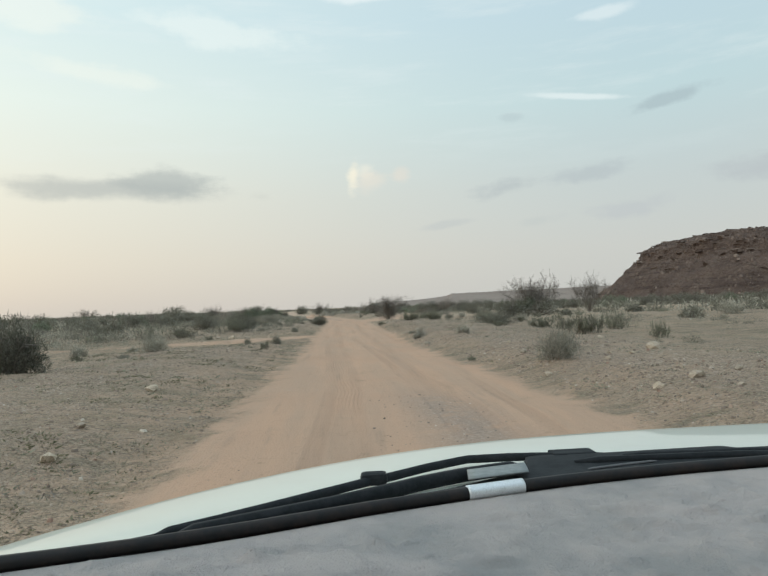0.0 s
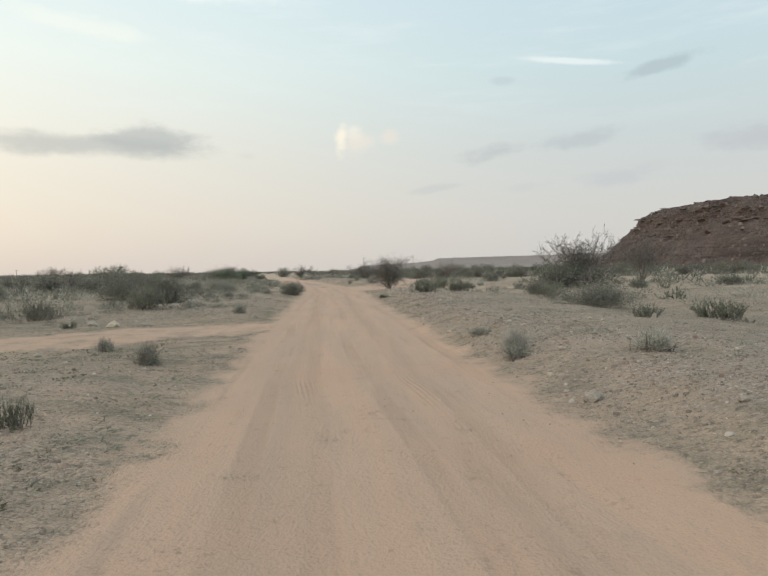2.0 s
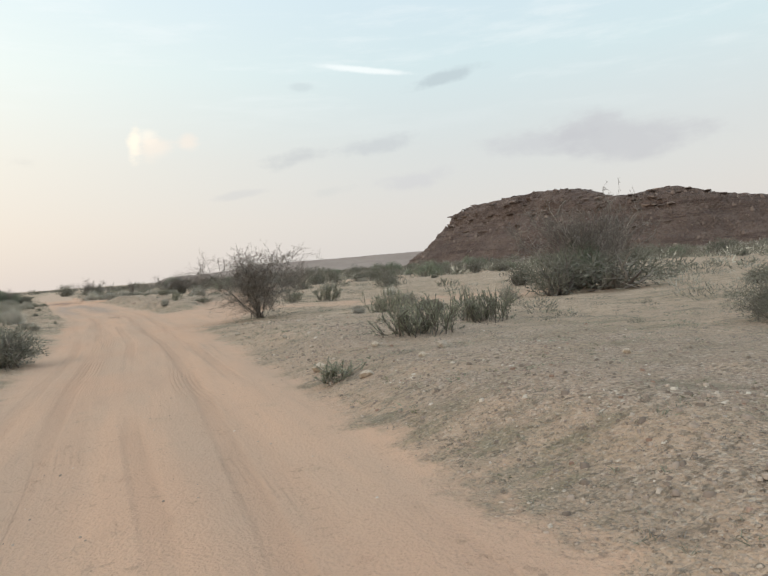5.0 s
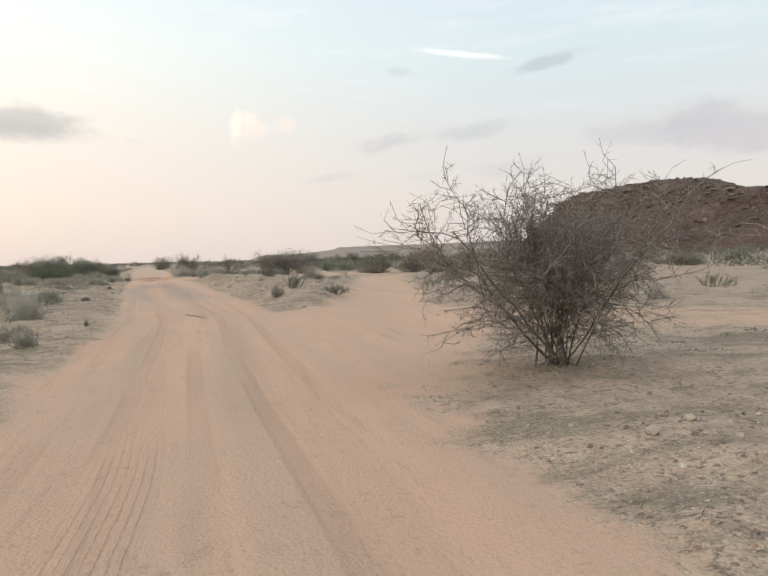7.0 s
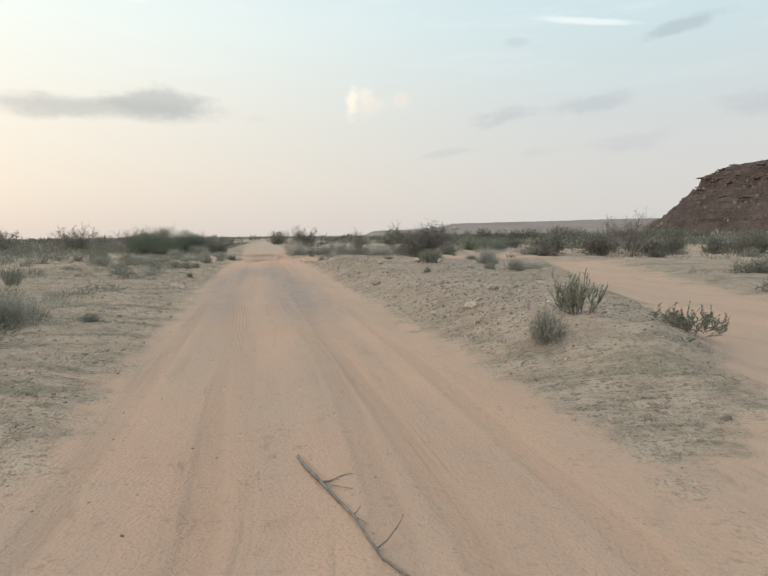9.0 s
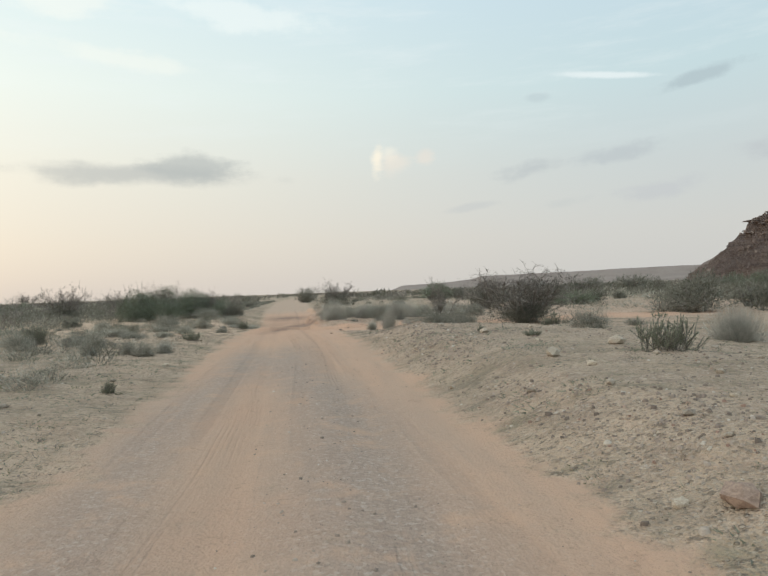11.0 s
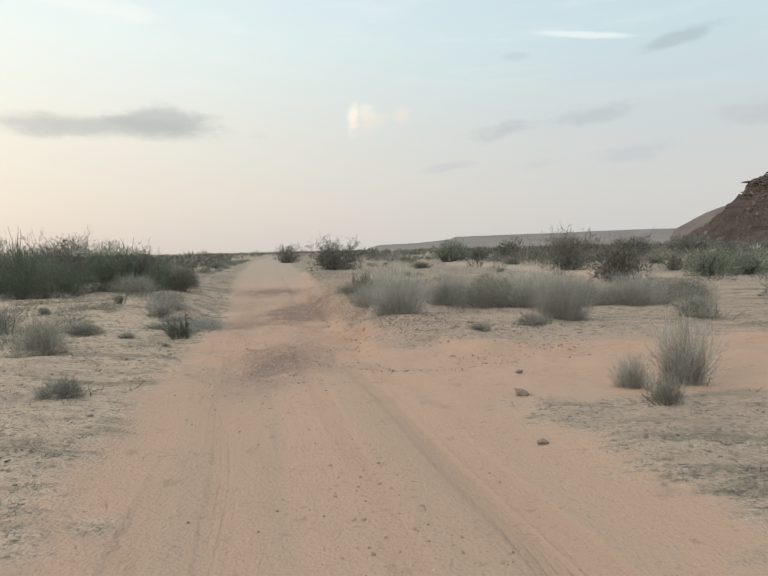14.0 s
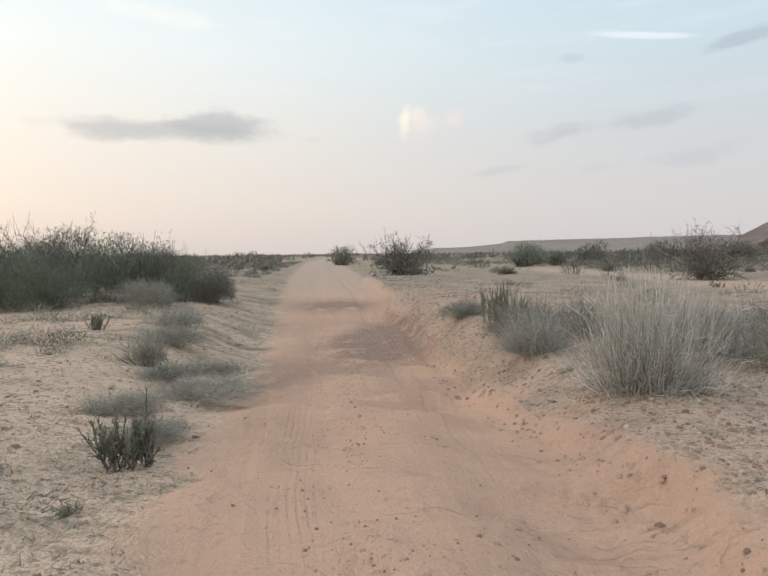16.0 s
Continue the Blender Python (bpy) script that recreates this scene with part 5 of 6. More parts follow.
plant("saltbush", "dark grey-green saltbush with upright fleshy shoots on the sandy plain", -3.24, 95.32, 0.96, 0.53)
plant("saltbush", "small dark grey-green saltbush with upright fleshy shoots on the gravel bank", -12.23, 95.74, 0.27, 0.26)
plant("saltbush", "small dark grey-green saltbush with upright fleshy shoots on the gravel bank", -4.69, 98.51, 0.45, 0.16)
plant("grass_clump", "bleached straw-coloured grass clump on the sandy plain", -0.51, 98.65, 1.18, 0.83)
plant("saltbush", "small dark grey-green saltbush with upright fleshy shoots on the gravel bank", -5.48, 100.76, 0.20, 0.20)
plant("dry_brush", "rounded grey dry brush of thin twigs on the sandy plain", -2.63, 101.69, 1.13, 0.58)
plant("dry_brush", "rounded grey dry brush of thin twigs on the gravel bank", -14.28, 101.90, 0.74, 0.46)
plant("dry_brush", "small rounded grey dry brush of thin twigs on the sandy plain", -15.90, 102.32, 0.51, 0.45)
plant("dry_brush", "small rounded grey dry brush of thin twigs on the gravel bank", -14.95, 102.51, 0.56, 0.45)
plant("dry_brush", "small rounded grey dry brush of thin twigs on the gravel bank", -14.11, 102.98, 0.59, 0.35)
plant("grass_clump", "small bleached straw-coloured grass clump on the gravel bank", -14.35, 103.66, 0.54, 0.39)
plant("dry_brush", "rounded grey dry brush of thin twigs on the sandy plain", -16.71, 104.00, 0.87, 0.61)
plant("dry_brush", "rounded grey dry brush of thin twigs on the sandy plain", -19.58, 105.14, 1.41, 0.74)
plant("saltbush", "small dark grey-green saltbush with upright fleshy shoots on the gravel bank", -14.63, 106.61, 0.63, 0.37)
plant("saltbush", "dark grey-green saltbush with upright fleshy shoots on the sandy plain", -2.29, 107.29, 0.98, 0.46)
plant("saltbush", "dark grey-green saltbush with upright fleshy shoots on the sandy plain", -20.83, 108.03, 0.91, 0.73)
plant("saltbush", "dark grey-green saltbush with upright fleshy shoots on the sandy plain", -21.87, 109.51, 1.31, 0.79)
plant("dry_brush", "rounded grey dry brush of thin twigs on the sandy plain", -5.09, 109.54, 1.38, 0.69)
plant("grass_clump", "small bleached straw-coloured grass clump on the gravel bank", -7.27, 111.06, 0.47, 0.50)
plant("dry_brush", "rounded grey dry brush of thin twigs on the gravel bank", -16.45, 111.22, 0.92, 0.39)
plant("dry_brush", "small rounded grey dry brush of thin twigs on the gravel bank", -8.74, 111.62, 0.43, 0.39)
plant("dry_brush", "small rounded grey dry brush of thin twigs on the gravel bank", -15.24, 112.28, 0.61, 0.32)
plant("grass_clump", "small bleached straw-coloured grass clump on the gravel bank", -8.78, 112.44, 0.49, 0.46)
plant("grass_clump", "bleached straw-coloured grass clump on the gravel bank", -8.09, 112.63, 0.78, 0.90)
plant("dry_brush", "rounded grey dry brush of thin twigs on the sandy plain", -5.49, 114.18, 0.90, 0.65)
plant("saltbush", "large dark grey-green saltbush with upright fleshy shoots on the sandy plain", -20.41, 114.57, 1.87, 0.52)
plant("saltbush", "small dark grey-green saltbush with upright fleshy shoots on the gravel bank", -15.93, 117.70, 0.18, 0.10)
plant("dry_brush", "small rounded grey dry brush of thin twigs on the gravel bank", -16.85, 118.08, 0.43, 0.20)
plant("dry_brush", "large rounded grey dry brush of thin twigs on the sandy plain", 6.31, 118.11, 3.50, 1.01)
plant("dry_brush", "rounded grey dry brush of thin twigs on the sandy plain", -19.98, 118.56, 1.59, 0.86)
plant("dry_brush", "rounded grey dry brush of thin twigs on the sandy plain", -4.58, 119.35, 1.18, 0.66)
plant("saltbush", "small dark grey-green saltbush with upright fleshy shoots on the gravel bank", -16.14, 119.68, 0.20, 0.10)
plant("dry_brush", "small rounded grey dry brush of thin twigs on the gravel bank", -17.01, 120.03, 0.45, 0.21)
plant("dark_shrub", "large dense dark olive desert shrub on the sandy plain", 11.58, 120.82, 3.50, 1.58)
plant("dark_shrub", "large dense dark olive desert shrub on the sandy plain", 0.30, 123.2, 2.5, 0.95)
plant("dry_brush", "small rounded grey dry brush of thin twigs on the sandy plain", -21.29, 123.30, 0.43, 0.28)
plant("saltbush", "small dark grey-green saltbush with upright fleshy shoots on the sandy plain", -20.30, 126.05, 0.49, 0.37)
plant("green_shrub", "dull-green low shrub on the sandy plain", 4.0, 135.6, 2.7, 1.5)
plant("green_shrub", "dull-green low shrub on the sandy plain", 6.6, 137.4, 3.1, 1.3)
plant("saltbush", "dark grey-green saltbush with upright fleshy shoots on the sandy plain", -1.40, 141.88, 0.83, 0.41)
plant("saltbush", "dark grey-green saltbush with upright fleshy shoots on the sandy plain", -3.57, 159.86, 1.78, 1.14)
plant("saltbush", "dark grey-green saltbush with upright fleshy shoots on the sandy plain", -8.69, 162.67, 1.48, 0.74)


# ---- scattered brush, grass and stones ----
def free(x, y, room):
    return all((x - a) ** 2 + (y - b) ** 2 > (room + 0.35 * w) ** 2 for a, b, w in TAKEN)


def fill_brush():
    rng = random.Random(77)
    made = 0
    while made < 380:
        y = rng.uniform(14, 235)
        left = rng.random() < 0.74
        u = -rng.uniform(5.5, 46) if left else rng.uniform(7, 60)
        x = u + float(track_centre(y))
        if float(sandiness(x, y)) > 0.1 or not free(x, y, 1.3 if left else 2.2):
            continue
        far = abs(u) > 18 or y > 150
        kind = rng.choice(["dry_brush", "dry_brush", "saltbush", "dark_shrub", "dark_shrub"] if far else ["dry_brush", "saltbush", "dry_brush"])
        w = rng.uniform(0.7, 2.2) if far else rng.uniform(0.4, 1.1)
        h = w * rng.uniform(0.38, 0.6)
        word = {"dry_brush": "grey dry brush of thin twigs on stony ground", "saltbush": "dark grey-green saltbush on stony ground", "dark_shrub": "dense dark olive shrub on the far plain"}[kind]
        plant(kind, word, x, y, w, h)
        made += 1
    # taller shrubs that break the skyline
    made = 0
    while made < 170:
        y = rng.uniform(48, 240)
        left = rng.random() < 0.72
        u = -rng.uniform(10, 95) if left else rng.uniform(30, 130)
        x = u + float(track_centre(y))
        if not left and y < 105 or not free(x, y, 2.0):
            continue
        w = rng.uniform(1.8, 4.0) if abs(u) > 16 else rng.uniform(1.0, 2.2)
        plant("dark_shrub" if rng.random() < 0.7 else "green_shrub", "tall dark shrub on the skyline of the plain" if w > 2.2 else "rounded olive shrub on the stony plain", x, y, w, w * rng.uniform(0.45, 0.64))
        made += 1


def sprays(name, spots, count, slim, mat, label, seed, reach=0.27):
    """Low scrub as upright sprays of narrow blades, in one mesh: spots (n, 4) of x, y, width, height."""
    rng = np.random.default_rng(seed)
    n, k = len(spots), count
    ang, rad = rng.uniform(0, 6.28, (n, k)), np.sqrt(rng.random((n, k))) * 0.5
    w, h = spots[:, 2][:, None], spots[:, 3][:, None]
    rise = rng.random((n, k)) * (1 - 2.2 * rad * rad)
    foot = np.stack([np.cos(ang) * rad * w, np.sin(ang) * rad * w, rise * 0.72 * h], -1)
    out = np.stack([np.cos(ang) * rad * w * 1.5 * reach, np.sin(ang) * rad * w * 1.5 * reach, h * reach + 0 * rad], -1)
    tip = foot + out * rng.uniform(0.5, 1.1, (n, k, 1)) + rng.normal(0, 0.45 * reach, (n, k, 3)) * h[..., None]
    wide = unit(np.cross(tip - foot, rng.normal(0, 1, (n, k, 3)))) * (slim * h)[..., None]
    at = np.stack([spots[:, 0], spots[:, 1], ground_z(spots[:, 0], spots[:, 1]) - 0.03], -1)[:, None, None]
    v = (np.stack([foot - wide, foot + wide, tip], 2) + at).reshape(-1, 3)
    tagged(new(name, mesh_of(name, v, np.arange(len(v)).reshape(-1, 3), mat)), label, "scrub", kind="stuff")


def far_scrub():
    """Scrub out to the skyline, and the grey carpet of low brush nearer by."""
    rng = np.random.default_rng(91)
    spots = []
    while len(spots) < 8200:
        r, a = 50 + 900 * rng.random() ** 2.3, np.radians(rng.uniform(-46, 64))
        x, y = np.sin(a) * r - 6, 20 + np.cos(a) * r
        c = float(track_centre(y))
        if near_line(x, y, 0, 0, -14, 114) < 34 or abs(x - c) < 9 or x > c and min(near_line(x, y, 0, 0, -14, 114), near_line(x, y, -14, 114, -24, 175)) < 62:
            continue
        keep = 0.6 + 0.5 * wave(np.array([x * 0.02]), np.array([y * 0.02]), 61)[0]
        if x > 60 and (x - 130) ** 2 + (y - 330) ** 2 < 150 ** 2:
            keep += 0.5
            if spine_height(np.array([x]), np.array([y]))[0][0] < 44:
                continue
        if rng.random() < keep:
            w = rng.uniform(1.2, 3.2) * (1.6 if rng.random() < 0.22 else 1)
            spots.append((x, y, w, min(w * rng.uniform(0.45, 0.7), 3.0)))
    # belts of denser scrub on both sides
    for count, lo, hi, ra, rb, size in ((3000, 4, 62, 115, 430, 2.6), (2300, -46, 0, 62, 300, 2.0)):
        a, r = np.radians(rng.uniform(lo, hi, count)), ra + (rb - ra) * rng.random(count) ** 1.3
        x, y = np.sin(a) * r - 8, 50 + np.cos(a) * r
        w = size * rng.uniform(0.6, 1.3, count)
        ok = (np.abs(x - track_centre(y)) > 16) & (spine_height(x, y)[0] > 44)
        spots.extend(zip(x[ok], y[ok], w[ok], np.minimum(w * rng.uniform(0.4, 0.68, count), 1.9)[ok]))
    spots = np.array(spots)
    near = np.hypot(spots[:, 0] + 14, spots[:, 1] - 100) < 125
    dark = rng.random(len(spots)) < 0.72
    sprays("mid_scrub", spots[near & dark], 110, 0.024, OLIVE, "dark olive scrub spread over the plain", 192, 0.15)
    sprays("mid_brush", spots[near & ~dark], 110, 0.024, TWIG, "grey dry scrub spread over the plain", 193, 0.15)
    sprays("far_scrub", spots[~near & dark], 30, 0.075, OLIVE, "dark olive scrub spread over the far plain", 92)
    sprays("far_brush", spots[~near & ~dark], 30, 0.075, TWIG, "grey dry scrub spread over the far plain", 93)
    n = 16500
    y = -14 + 254 * rng.random(n) ** 1.15
    left = rng.random(n) < 0.7
    u = np.where(left, -4.5 - 80 * rng.random(n) ** 1.5, rng.uniform(6, 85, n))
    x = u + track_centre(y)
    patch = wave(x * 0.12, y * 0.12, 63) + 0.6 * wave(x * 0.4, y * 0.4, 64)
    bare = np.where(left, -0.9 + 0.5 * step(-u, 30, 4), 0.25 - 0.5 * step(u, 40, 80))
    keep = (sandiness(x, y) < 0.05) & (patch > bare) & ~(left & (y < 37) & (u > -11)) & ((y > 16) | (np.abs(u) > 15))
    x, y = x[keep], y[keep]
    w = (0.45 + 1.25 * rng.random(len(x)) ** 1.7) * (1 + 0.6 * step(np.abs(x - track_centre(y)), 15, 50))
    spots = np.stack([x, y, w, w * rng.uniform(0.4, 0.66, len(x))], -1)
    grey = rng.random(len(spots)) < 0.45
    aside = np.abs(spots[:, 0] - track_centre(spots[:, 1]))
    close, mid = aside < 13, (aside >= 13) & (aside < 30)
    tight = spots * np.array([1, 1, 0.5, 0.62])
    sprays("grey_scrub", tight[grey & close], 170, 0.014, DRY, "low grey dry brush covering the stony plain", 94, 0.2)
    sprays("green_scrub", tight[~grey & close], 170, 0.015, OLIVE, "low grey-green brush covering the stony plain", 95, 0.2)
    sprays("mid_grey_scrub", spots[grey & mid], 90, 0.018, DRY, "grey dry brush on the plain beside the track", 194, 0.22)
    sprays("mid_green_scrub", spots[~grey & mid], 90, 0.019, OLIVE, "grey-green brush on the plain beside the track", 195, 0.22)
    sprays("far_grey_scrub", spots[grey & (aside >= 30)], 40, 0.055, DRY, "grey dry brush covering the plain far from the track", 97)
    sprays("far_green_scrub", spots[~grey & (aside >= 30)], 40, 0.055, OLIVE, "grey-green brush covering the plain far from the track", 98)
    # flat mats of herbs on the soil beside the track
    n = 15000
    y = rng.uniform(5, 150, n)
    u = np.sign(rng.random(n) - 0.55) * (2.0 + np.abs(rng.normal(0, 7, n)))
    x = u + track_centre(y)
    patch = wave(x * 0.3, y * 0.5, 66) + 0.7 * wave(x * 0.9, y * 1.6, 67)
    keep = (sandiness(x, y) < 0.12) & (patch > 0.12)
    x, y = x[keep], y[keep]
    w = 0.15 + 0.5 * rng.random(len(x)) ** 2
    spots = np.stack([x, y, w, 0.03 + 0.12 * w], -1)
    sprays("low_herbs", spots, 22, 0.1, SALT, "flat mats of grey-green herbs on sandy soil", 96)
    # dark low clumps on the bare soil beside the first stretch and beside the washed-out end
    for count, ya, yb, ua, ub, seed in ((5200, 3, 34, -2.6, -10, 166), (2600, 106, 132, -2.2, -12, 167), (2600, 56, 84, -3.2, -13, 168), (2600, 54, 82, 4.0, 15, 169), (1500, 86, 104, -3.0, -10, 170)):
        y, u = rng.uniform(ya, yb, count), ua + (ub - ua) * rng.random(count)
        x = u + track_centre(y)
        patch = wave(x * 0.5, y * 0.9, seed) + 0.8 * wave(x * 1.6, y * 2.6, seed + 20)
        keep = (sandiness(x, y) < 0.35) & (patch > 0.3)
        x, y = x[keep], y[keep]
        w = 0.08 + 0.26 * rng.random(len(x)) ** 2
        sprays("soil_clumps", np.stack([x, y, w, 0.025 + 0.16 * w], -1), 26, 0.2, OLIVE if seed % 2 else HERB, "low dark clumps of dry herbs on sandy soil", seed)
    # short yellow-green tufts in streaks near the track
    n = 26000
    y = 3 + 137 * rng.random(n) ** 1.1
    u = np.sign(rng.random(n) - 0.6) * (1.9 + np.abs(rng.normal(0, 4.5, n)))
    x = u + track_centre(y)
    patch = wave(x * 0.25, y * 0.7, 68) + 0.7 * wave(x * 0.8, y * 2.2, 69)
    keep = (sandiness(x, y) < 0.3) & (patch + rng.normal(0, 0.2, n) > 0.25)
    x, y = x[keep], y[keep]
    for cx, cy, rx, ry in ((0.8, 64.5, 1.3, 0.6), (-9.4, 120.8, 0.8, 0.5), (-9.2, 14.2, 0.9, 0.7), (-1.6, 111.6, 1.6, 0.7)):
        x, y = np.concatenate([x, rng.normal(cx, rx, 260)]), np.concatenate([y, rng.normal(cy, ry, 260)])
    w = 0.05 + 0.22 * rng.random(len(x)) ** 2
    sprays("herb_tufts", np.stack([x, y, w, 0.025 + 0.2 * w], -1), 16, 0.1, HERB, "short yellow-green tufts in streaks on the soil", 99)


def ground_litter():
    """Short dry grass, dead leaves and clods over the soil near the track."""
    rng = np.random.default_rng(17)
    n = 30000
    y = rng.uniform(3, 150, n)
    u = rng.normal(0, 1, n)
    u = np.sign(u) * (1.7 + np.abs(u) * 5.0)
    x = u + track_centre(y)
    patch = wave(x * 0.35, y * 0.35, 71) + 0.6 * wave(x * 1.2, y * 1.2, 72)
    keep = (sandiness(x, y) < 0.45) & (patch + rng.normal(0, 0.35, n) > 0.0)
    x, y = x[keep], y[keep]
    n, k = len(x), 9
    s = rng.uniform(0.03, 0.085, (n, 1, 1))
    foot = rng.normal(0, 0.55, (n, k, 3)) * s * np.array([1, 1, 0])
    tip = foot + (rng.normal(0, 0.6, (n, k, 3)) * np.array([1, 1, 0.3]) + np.array([0, 0, 0.55])) * s
    wide = unit(np.cross(tip - foot, rng.normal(0, 1, (n, k, 3)))) * s * 0.05
    at = np.stack([x, y, ground_z(x, y) - 0.004], -1)[:, None]
    v = np.stack([foot - wide, foot + wide, tip], 2) + at[:, :, None]
    m = len(v) // 2
    for name, vv, mat, label in (("dry_grass", v[:m], TWIG, "short dry grass and litter over stony soil"), ("green_sprouts", v[m:], SALT, "thin green sprouts over stony soil")):
        tagged(new(name, mesh_of(name, vv.reshape(-1, 3), np.arange(vv.size // 3).reshape(-1, 3), mat)), label, "grass", kind="stuff")


def scatter_stones():
    rng = np.random.default_rng(29)
    n = 210000
    y = -4 + 156 * rng.random(n) ** 1.2
    right = rng.random(n) < 0.68
    u = np.where(right, track_half(y) - 0.3 + np.abs(rng.normal(0, 2.6, n)), -(track_half(y) + np.abs(rng.normal(0, 3.2, n))))
    x = u + track_centre(y)
    r, l = banks(x, y)
    keep = rng.random(n) < np.clip((r * 2.4 + l * 4.0 + 1.3 * r * hump(y, 79, 107, 2) + 0.28 * hump(y, 116, 134, 2) * hump(u, 1.5, 4.2, 0.6)) * (1 - side_tracks(x, y)) + 0.06, 0, 1) * np.clip(0.75 + 0.9 * wave(x * 0.45, y * 0.45, 83), 0.1, 1) * (sandiness(x, y) < 0.5)
    x, y = x[keep], y[keep]
    s = 0.013 + 0.03 * rng.random(len(x)) ** 3 + 0.055 * rng.random(len(x)) ** 14
    # shingle in the middle of the track
    m = 3600
    y2 = np.concatenate([rng.uniform(4.5, 11, 500), rng.uniform(86, 104, 900), rng.normal(130.3, 2.4, m - 1400)])
    x2 = track_centre(y2) + np.where(y2 > 110, rng.normal(1.0, 1.0, m), rng.normal(0.3, 0.42, m))
    # clods and small litter on the track
    m3 = 15000
    y3 = rng.uniform(3, 138, m3)
    x3 = track_centre(y3) + rng.uniform(-2.4, 2.4, m3)
    lie = wave(x3 * 0.5, y3 * 0.25, 81) + 0.5 * wave(x3 * 2, y3 * 1.2, 82) > 0.25
    # broken crust along the middle of the washed-out track
    y4 = 114 + 14 * rng.random(2600) + rng.normal(0, 0.5, 2600)
    x4 = -14.06 - 0.152 * (y4 - 118.3) + rng.normal(0, 0.1, 2600) * np.where(rng.random(2600) < 0.35, 5, 1)
    x4 = np.where(wave(y4 * 1.1, y4 * 0, 84) > -0.25, x4, x4 + rng.normal(0, 0.6, 2600))
    # heaps of gravel washed out where the side track joins
    heap = np.array([(-11.8, 114.5), (-11.4, 114.3), (-11.0, 114.1), (-10.2, 114.6), (-9.9, 114.7), (-9.2, 115.4), (-8.7, 115.45), (-11.5, 115.9), (-11.7, 116.8), (-12.2, 116.2)])[rng.integers(0, 10, 1500)]
    bed = np.array([-13.2, 114.3]) + rng.normal(0, 1, (2400, 2)) * (0.5, 1.0)
    x5, y5 = heap[:, 0] + rng.normal(0, 0.3, 1500), heap[:, 1] + rng.normal(0, 0.2, 1500)
    x, y, s = np.concatenate([x, x5, bed[:, 0], x2, x3[lie], x4]), np.concatenate([y, y5, bed[:, 1], y2, y3[lie], y4]), np.concatenate([s, 0.007 + 0.032 * rng.random(1500) ** 4, 0.005 + 0.024 * rng.random(2400) ** 4, 0.008 + 0.034 * rng.random(m) ** 4, 0.004 + 0.022 * rng.random(lie.sum()) ** 5, 0.004 + 0.02 * rng.random(2600) ** 3])
    z = ground_z(x, y) + s * 0.1
    p = np.stack([x, y, z, s], -1)
    order = rng.permutation(len(p))
    order = order[np.argsort((p[order, 1] > 112) & (p[order, 1] < 137) & (np.abs(p[order, 0] - track_centre(p[order, 1])) < 4.8), kind="stable")]
    k = int(len(p) * 0.75)
    tagged(new("gravel", rocks_joined("gravel", p[order[:k]], GRAVEL, 1)), "loose pale gravel on the banks of the track", "gravel", kind="stuff")
    tagged(new("dark_gravel", rocks_joined("dark_gravel", p[order[k:]], RED_GRAVEL, 2)), "loose red-brown gravel on the banks of the track", "gravel", kind="stuff")


def soil_clods():
    """Crumbled soil along the cut bank of the wash and between the wheel ruts."""
    rng = np.random.default_rng(31)
    n = 2200
    y = rng.uniform(117.5, 136, n)
    edge = track_centre(y) + track_half(y) - 0.2 + 0.35 * wave(y * 0.5, y * 0, 37)
    x = edge + rng.normal(0, 0.28, n)
    y2 = rng.uniform(100, 133, 2200)
    x2 = track_centre(y2) + 0.15 + rng.normal(0, 0.3, 2200)
    ok = wave(x2 * 1.2, y2 * 0.6, 38) > 0.0
    x, y = np.concatenate([x, x2[ok]]), np.concatenate([y, y2[ok]])
    s = np.concatenate([0.012 + 0.06 * rng.random(n) ** 4, 0.008 + 0.035 * rng.random(ok.sum()) ** 3])
    tagged(new("soil_clods", rocks_joined("soil_clods", np.stack([x, y, ground_z(x, y), s], -1), CLOD, 5, 0.3)), "crumbled orange soil clods along the cut bank", "soil", kind="stuff")


